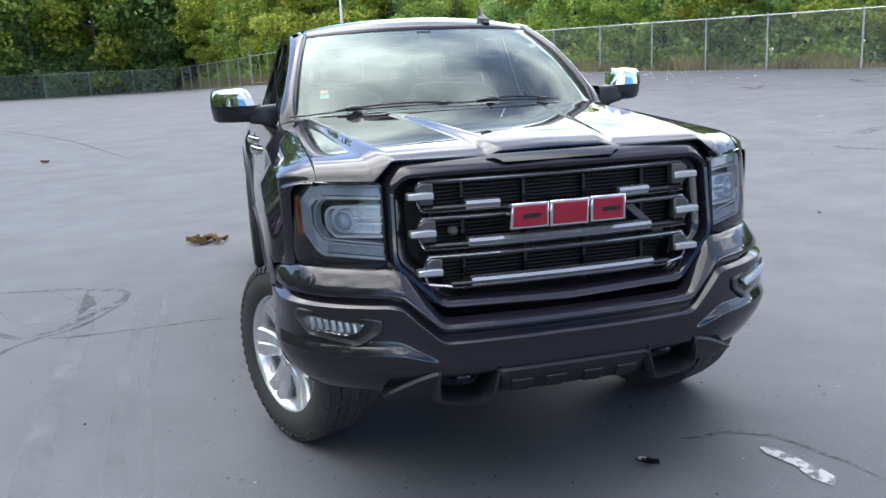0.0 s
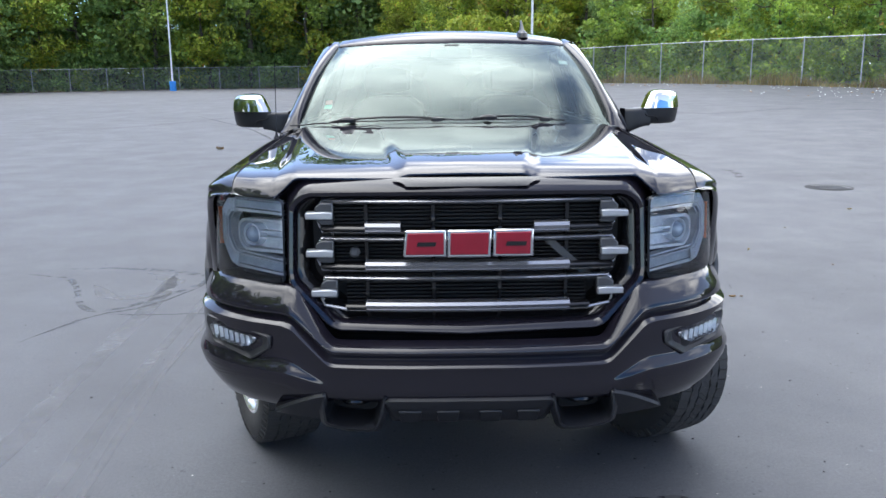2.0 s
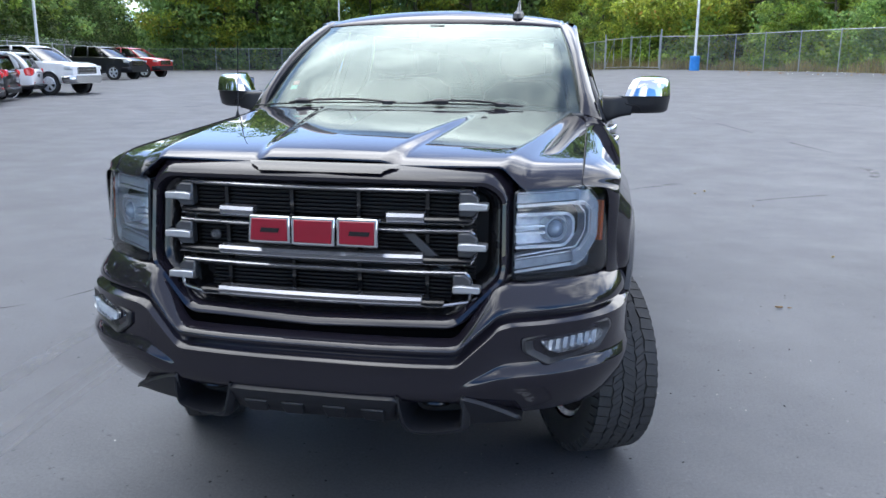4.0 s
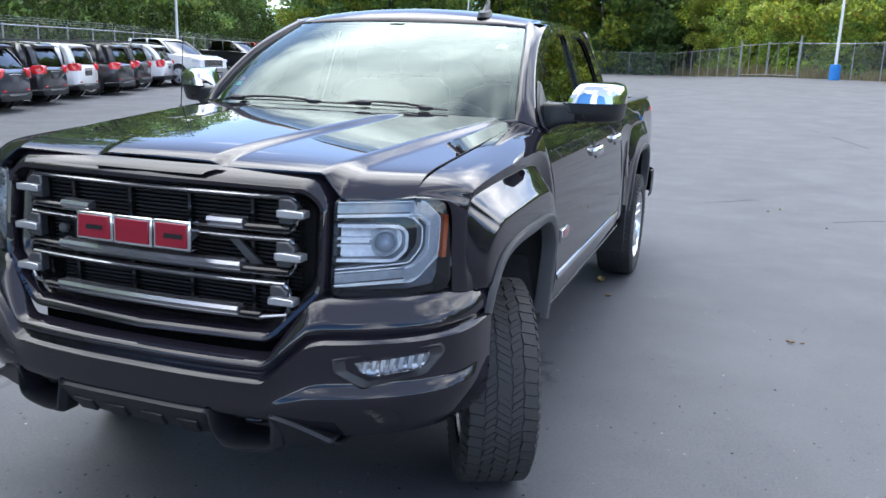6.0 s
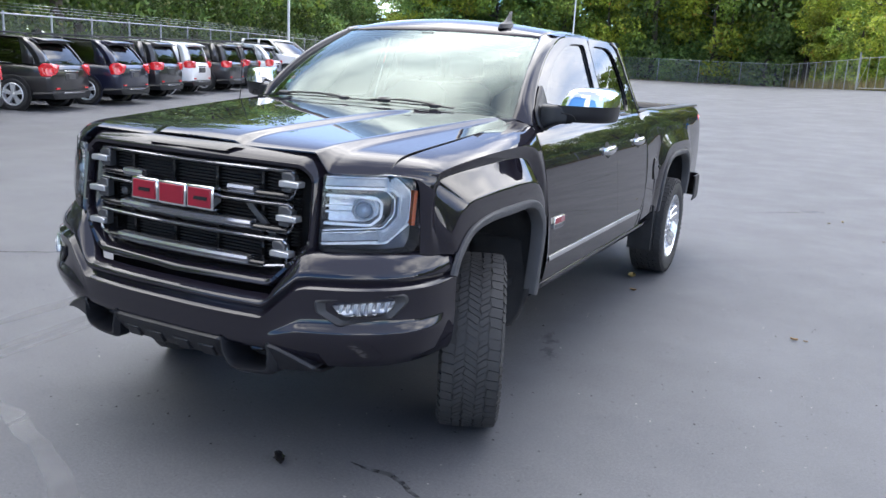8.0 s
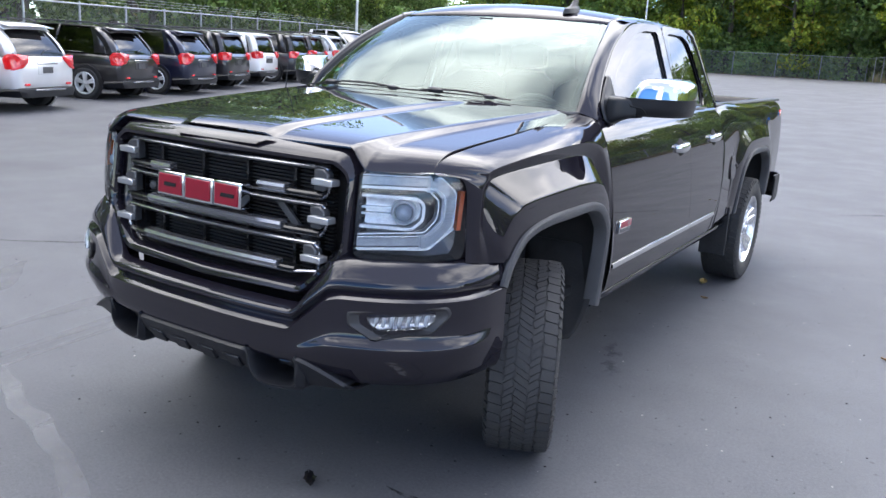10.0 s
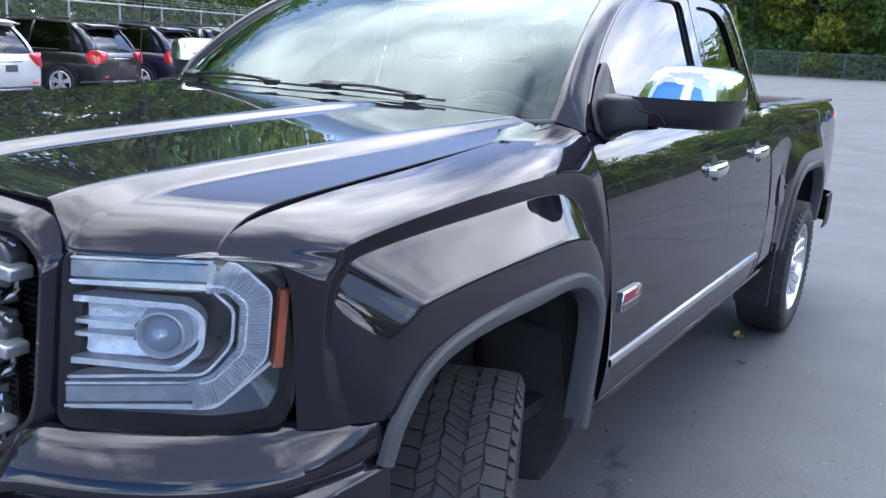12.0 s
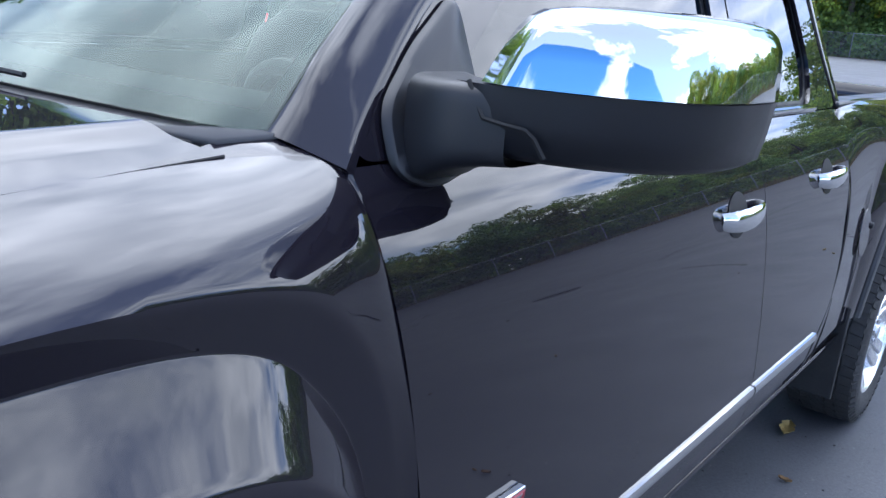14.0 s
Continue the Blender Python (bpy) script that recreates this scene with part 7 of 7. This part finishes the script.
CRACK = "thin dark crack across the asphalt"
strip("crack", [(-2.79, 2.4), (-2.64, 2.81), (-2.49, 3.04), (-2.27, 3.21), (-2.04, 3.69), (-1.99, 4.01)], 0.035, TAR, CRACK, seed=2)
strip("crack", [(-2.49, 3.04), (-2.15, 3.0), (-1.81, 3.01), (-1.22, 3.03)], 0.03, TAR, CRACK, seed=3)
strip("crack", [(-8.68, 27.7), (-5.56, 22.0), (-3.11, 15.5)], 0.09, TAR, CRACK, seed=4)
strip("crack", [(0.65, 0.32), (0.98, 0.25), (1.09, 0.07), (1.18, -0.26)], 0.028, TAR, CRACK, seed=5)
strip("crack", [(1.1, 6.85), (1.81, 7.25), (2.9, 8.1), (4.12, 8.91), (5.6, 9.7)], 0.05, TAR, CRACK, n=90, seed=6)
strip("crack", [(3.2, 20.6), (3.79, 18.39), (4.47, 15.71), (5.13, 13.25), (6.0, 11.0)], 0.07, TAR, CRACK, seed=7)
strip("crack", [(-4.4, 1.0), (-3.6, 1.63), (-3.25, 1.93), (-2.9, 2.3)], 0.03, TAR, CRACK, seed=8)
strip("crack", [(6.88, 7.67), (7.12, 7.49), (7.33, 7.16), (7.66, 6.83), (8.1, 6.4)], 0.11, TAR, CRACK, seed=9)
strip("crack", [(16.14, 22.59), (15.93, 21.56), (16.88, 22.49)], 0.26, TAR, CRACK, seed=23)
strip("crack", [(19.94, 21.9), (19.53, 21.07), (19.38, 20.54)], 0.34, TAR, CRACK, seed=24)
strip("crack", [(7.66, 8.52), (7.74, 8.50), (7.86, 8.53)], 0.07, TAR, CRACK, seed=25)
strip("crack", [(6.5, 26.0), (9.0, 24.0), (12.0, 25.0), (15.0, 23.0)], 0.09, TAR, CRACK, seed=10)
strip("crack", [(-14.0, 21.0), (-9.0, 24.0), (-4.0, 33.0)], 0.09, TAR, CRACK, seed=11)
CHALKY = stain("chalky_scuff", (0.15, 0.153, 0.162), 0.6, 0.20, 3.0, 0.5, 0.8)
MARK = "curved pale tyre scuff on the asphalt"
strip("tyre_mark", [(-1.88, 3.9), (-1.86, 3.31), (-1.8, 1.76), (-1.7, 0.63), (-1.6, -0.3)], 0.09, SCUFF, MARK, wobble=0.003, seed=12)
strip("tyre_mark", [(-1.72, 3.9), (-1.70, 3.26), (-1.66, 1.73), (-1.57, 0.6), (-1.47, -0.3)], 0.05, SCUFF, MARK, wobble=0.003, seed=13)
strip("tyre_mark", [(-2.35, 4.3), (-2.24, 3.47), (-2.14, 1.9), (-2.1, 1.19), (-2.0, 0.2)], 0.12, SCUFF, MARK, wobble=0.003, seed=14)
strip("tyre_mark", [(-3.65, 4.32), (-3.17, 4.05), (-2.74, 3.24), (-2.44, 3.19), (-2.01, 3.95), (-2.23, 4.28), (-2.81, 4.48), (-3.4, 4.5)], 0.07, RUBBED, "curved dark tyre mark on the asphalt", n=90, seed=15)
strip("tyre_mark", [(-2.9, 3.9), (-2.6, 3.5), (-2.35, 3.55), (-2.3, 4.0), (-2.6, 4.3)], 0.16, SCUFF, MARK, seed=16)
strip("tyre_mark", [(-1.5, 0.02), (-0.96, -0.15), (-0.67, -0.24), (-0.36, -0.36), (-0.09, -0.51), (0.1, -0.75)], 0.11, CHALKY, MARK, taper=False, seed=17)
strip("tyre_mark", [(10.38, 12.18), (11.49, 13.1), (12.24, 13.71), (11.57, 12.78), (11.39, 12.3), (10.57, 11.57), (9.85, 10.73), (9.57, 10.22)], 0.36, CHALKY, MARK, n=90, seed=18)
strip("tyre_mark", [(12.4, 11.7), (11.54, 11.08), (10.7, 10.52), (9.87, 10.08), (9.32, 9.74), (8.88, 9.22), (8.68, 8.68), (8.8, 8.45), (8.94, 8.23), (9.3, 7.8)], 0.32, RUBBED, "curved dark tyre mark on the asphalt", n=90, seed=26)
strip("tyre_mark", [(1.2, 8.5), (2.5, 9.6), (4.5, 10.0), (5.0, 11.5), (3.6, 12.5)], 0.12, RUBBED, "curved dark tyre mark on the asphalt", seed=19)
strip("tyre_mark", [(0.75, 2.5), (0.83, 2.26), (0.94, 1.96)], 0.10, FAINT, "dark scuffs beside the wheel", wobble=0.03, seed=20)
strip("tyre_mark", [(-3.2, 1.2), (-2.7, 0.6), (-2.5, -0.2), (-2.6, -0.9)], 0.20, SCUFF, MARK, seed=21)
strip("paint_mark", [(0.90, 0.12), (0.95, 0.0), (0.965, -0.12), (0.965, -0.24)], 0.085, WHITEMARK, "splash of white paint on the asphalt", n=30, wobble=0.004, lift=0.006, seed=22)

# drain cover
dz = ground_z(5.73, 9.2)
drain = thing("drain_cover", "round dark iron drain cover set in the asphalt", "drain cover", pose(5.73, 9.2, dz))
part("rim", lathe([(0.001, 0.30), (0.008, 0.305), (0.008, 0.33), (0.001, 0.335)], 32, "z"), DEEP, drain)
part("plate", lathe([(0.004, 0.001), (0.004, 0.30)], 32, "z"), DEEP, drain)
for i in range(5):
    part("grate_bar", box(-0.22, -0.2 + 0.09 * i, 0.004, 0.22, -0.165 + 0.09 * i, 0.012), GREYPL, drain)


def fallen_leaf(x, y, size, material, label, seed, curl=0.35):
    rng = np.random.default_rng(seed)
    rows = []
    for u in np.linspace(-1, 1, 9):
        w = 0.42 * (1 - u * u) ** 0.6 * (1 + 0.25 * math.sin(u * 9 + seed)) + 0.02
        rows.append([(u * size * 0.5, v * w * size * 0.5, size * (0.03 + curl * 0.25 * v * v + 0.10 * u * u * curl + 0.02 * rng.normal())) for v in (-1, -0.5, 0, 0.5, 1)])
    return solo("fallen_leaf", sheet(rows), material, label, "leaf", group="fallen leaves", m=pose(x, y, ground_z(x, y) + 0.004, 0, 0, float(rng.uniform(0, 360))))


for i, (dx, dy, s) in enumerate(((0, 0, 0.2), (-0.12, 0.10, 0.17), (0.12, -0.08, 0.18), (0.05, 0.10, 0.15), (-0.06, -0.07, 0.16), (0.2, 0.02, 0.12))):
    fallen_leaf(-1.47 + dx, 5.92 + dy, s, DRYLEAF, "curled dry brown leaf on the asphalt", 60 + i, 1.1)
fallen_leaf(-4.97, 16.18, 0.20, DRYLEAF, "dry brown leaf on the asphalt", 70, 0.9)
fallen_leaf(0.40, 0.15, 0.10, GLOSSB, "dark crumpled leaf on the asphalt", 71, 0.6)
fallen_leaf(0.81, 4.24, 0.13, YELLOWLEAF, "yellow fallen leaf on the asphalt", 72, 0.5)
fallen_leaf(0.93, 3.82, 0.05, DRYLEAF, "small dry leaf on the asphalt", 73, 0.8)
rng_l = random.Random(9)
for i in range(14):
    fallen_leaf(rng_l.uniform(1.6, 5.5), rng_l.uniform(1.5, 9), rng_l.uniform(0.025, 0.06), rng_l.choice((DRYLEAF, YELLOWLEAF)), "small dry leaf on the asphalt", 80 + i, 0.8)


def scatter(name, n, spots, size, material, label, seed):
    """Many small crumbs on the ground."""
    rng = np.random.default_rng(seed)
    V, F = [], []
    for _ in range(n):
        x0, x1, y0, y1 = spots[rng.integers(len(spots))]
        x, y, s, a = rng.uniform(x0, x1), rng.uniform(y0, y1), size * rng.uniform(0.4, 1.5), rng.uniform(0, 6.28)
        z = ground_z(x, y)
        o = len(V)
        for k in range(5):
            r = s * rng.uniform(0.6, 1.1)
            V.append((x + r * math.cos(a + k * 1.257), y + r * math.sin(a + k * 1.257), z + 0.002))
        V.append((x, y, z + s * 0.8))
        F += [(o + k, o + (k + 1) % 5, o + 5) for k in range(5)]
    return solo(name, (V, F), material, label, "gravel", kind="stuff", smooth=False)


scatter("grit", 900, [(-5, 8, -2, 12), (0.5, 5, -1.5, 6), (-4, 1, -2, 5)], 0.006, DEEP, "scattered dark grit on the asphalt", 91)
scatter("grit", 350, [(-5, 8, -2, 12), (0.2, 3, -1.5, 4)], 0.005, PEBBLE, "scattered pale grit on the asphalt", 92)
scatter("litter", 120, [(16, 21, 30, 40), (10, 16, 42, 53), (14, 21, 26, 36)], 0.032, STICKER, "small pale leaves scattered near the fence", 93)
scatter("litter", 160, [(14, 21, 30, 42), (8, 16, 40, 56), (-45, -8, 80, 91)], 0.06, DRYLEAF, "dry brown leaves scattered near the fence", 94)
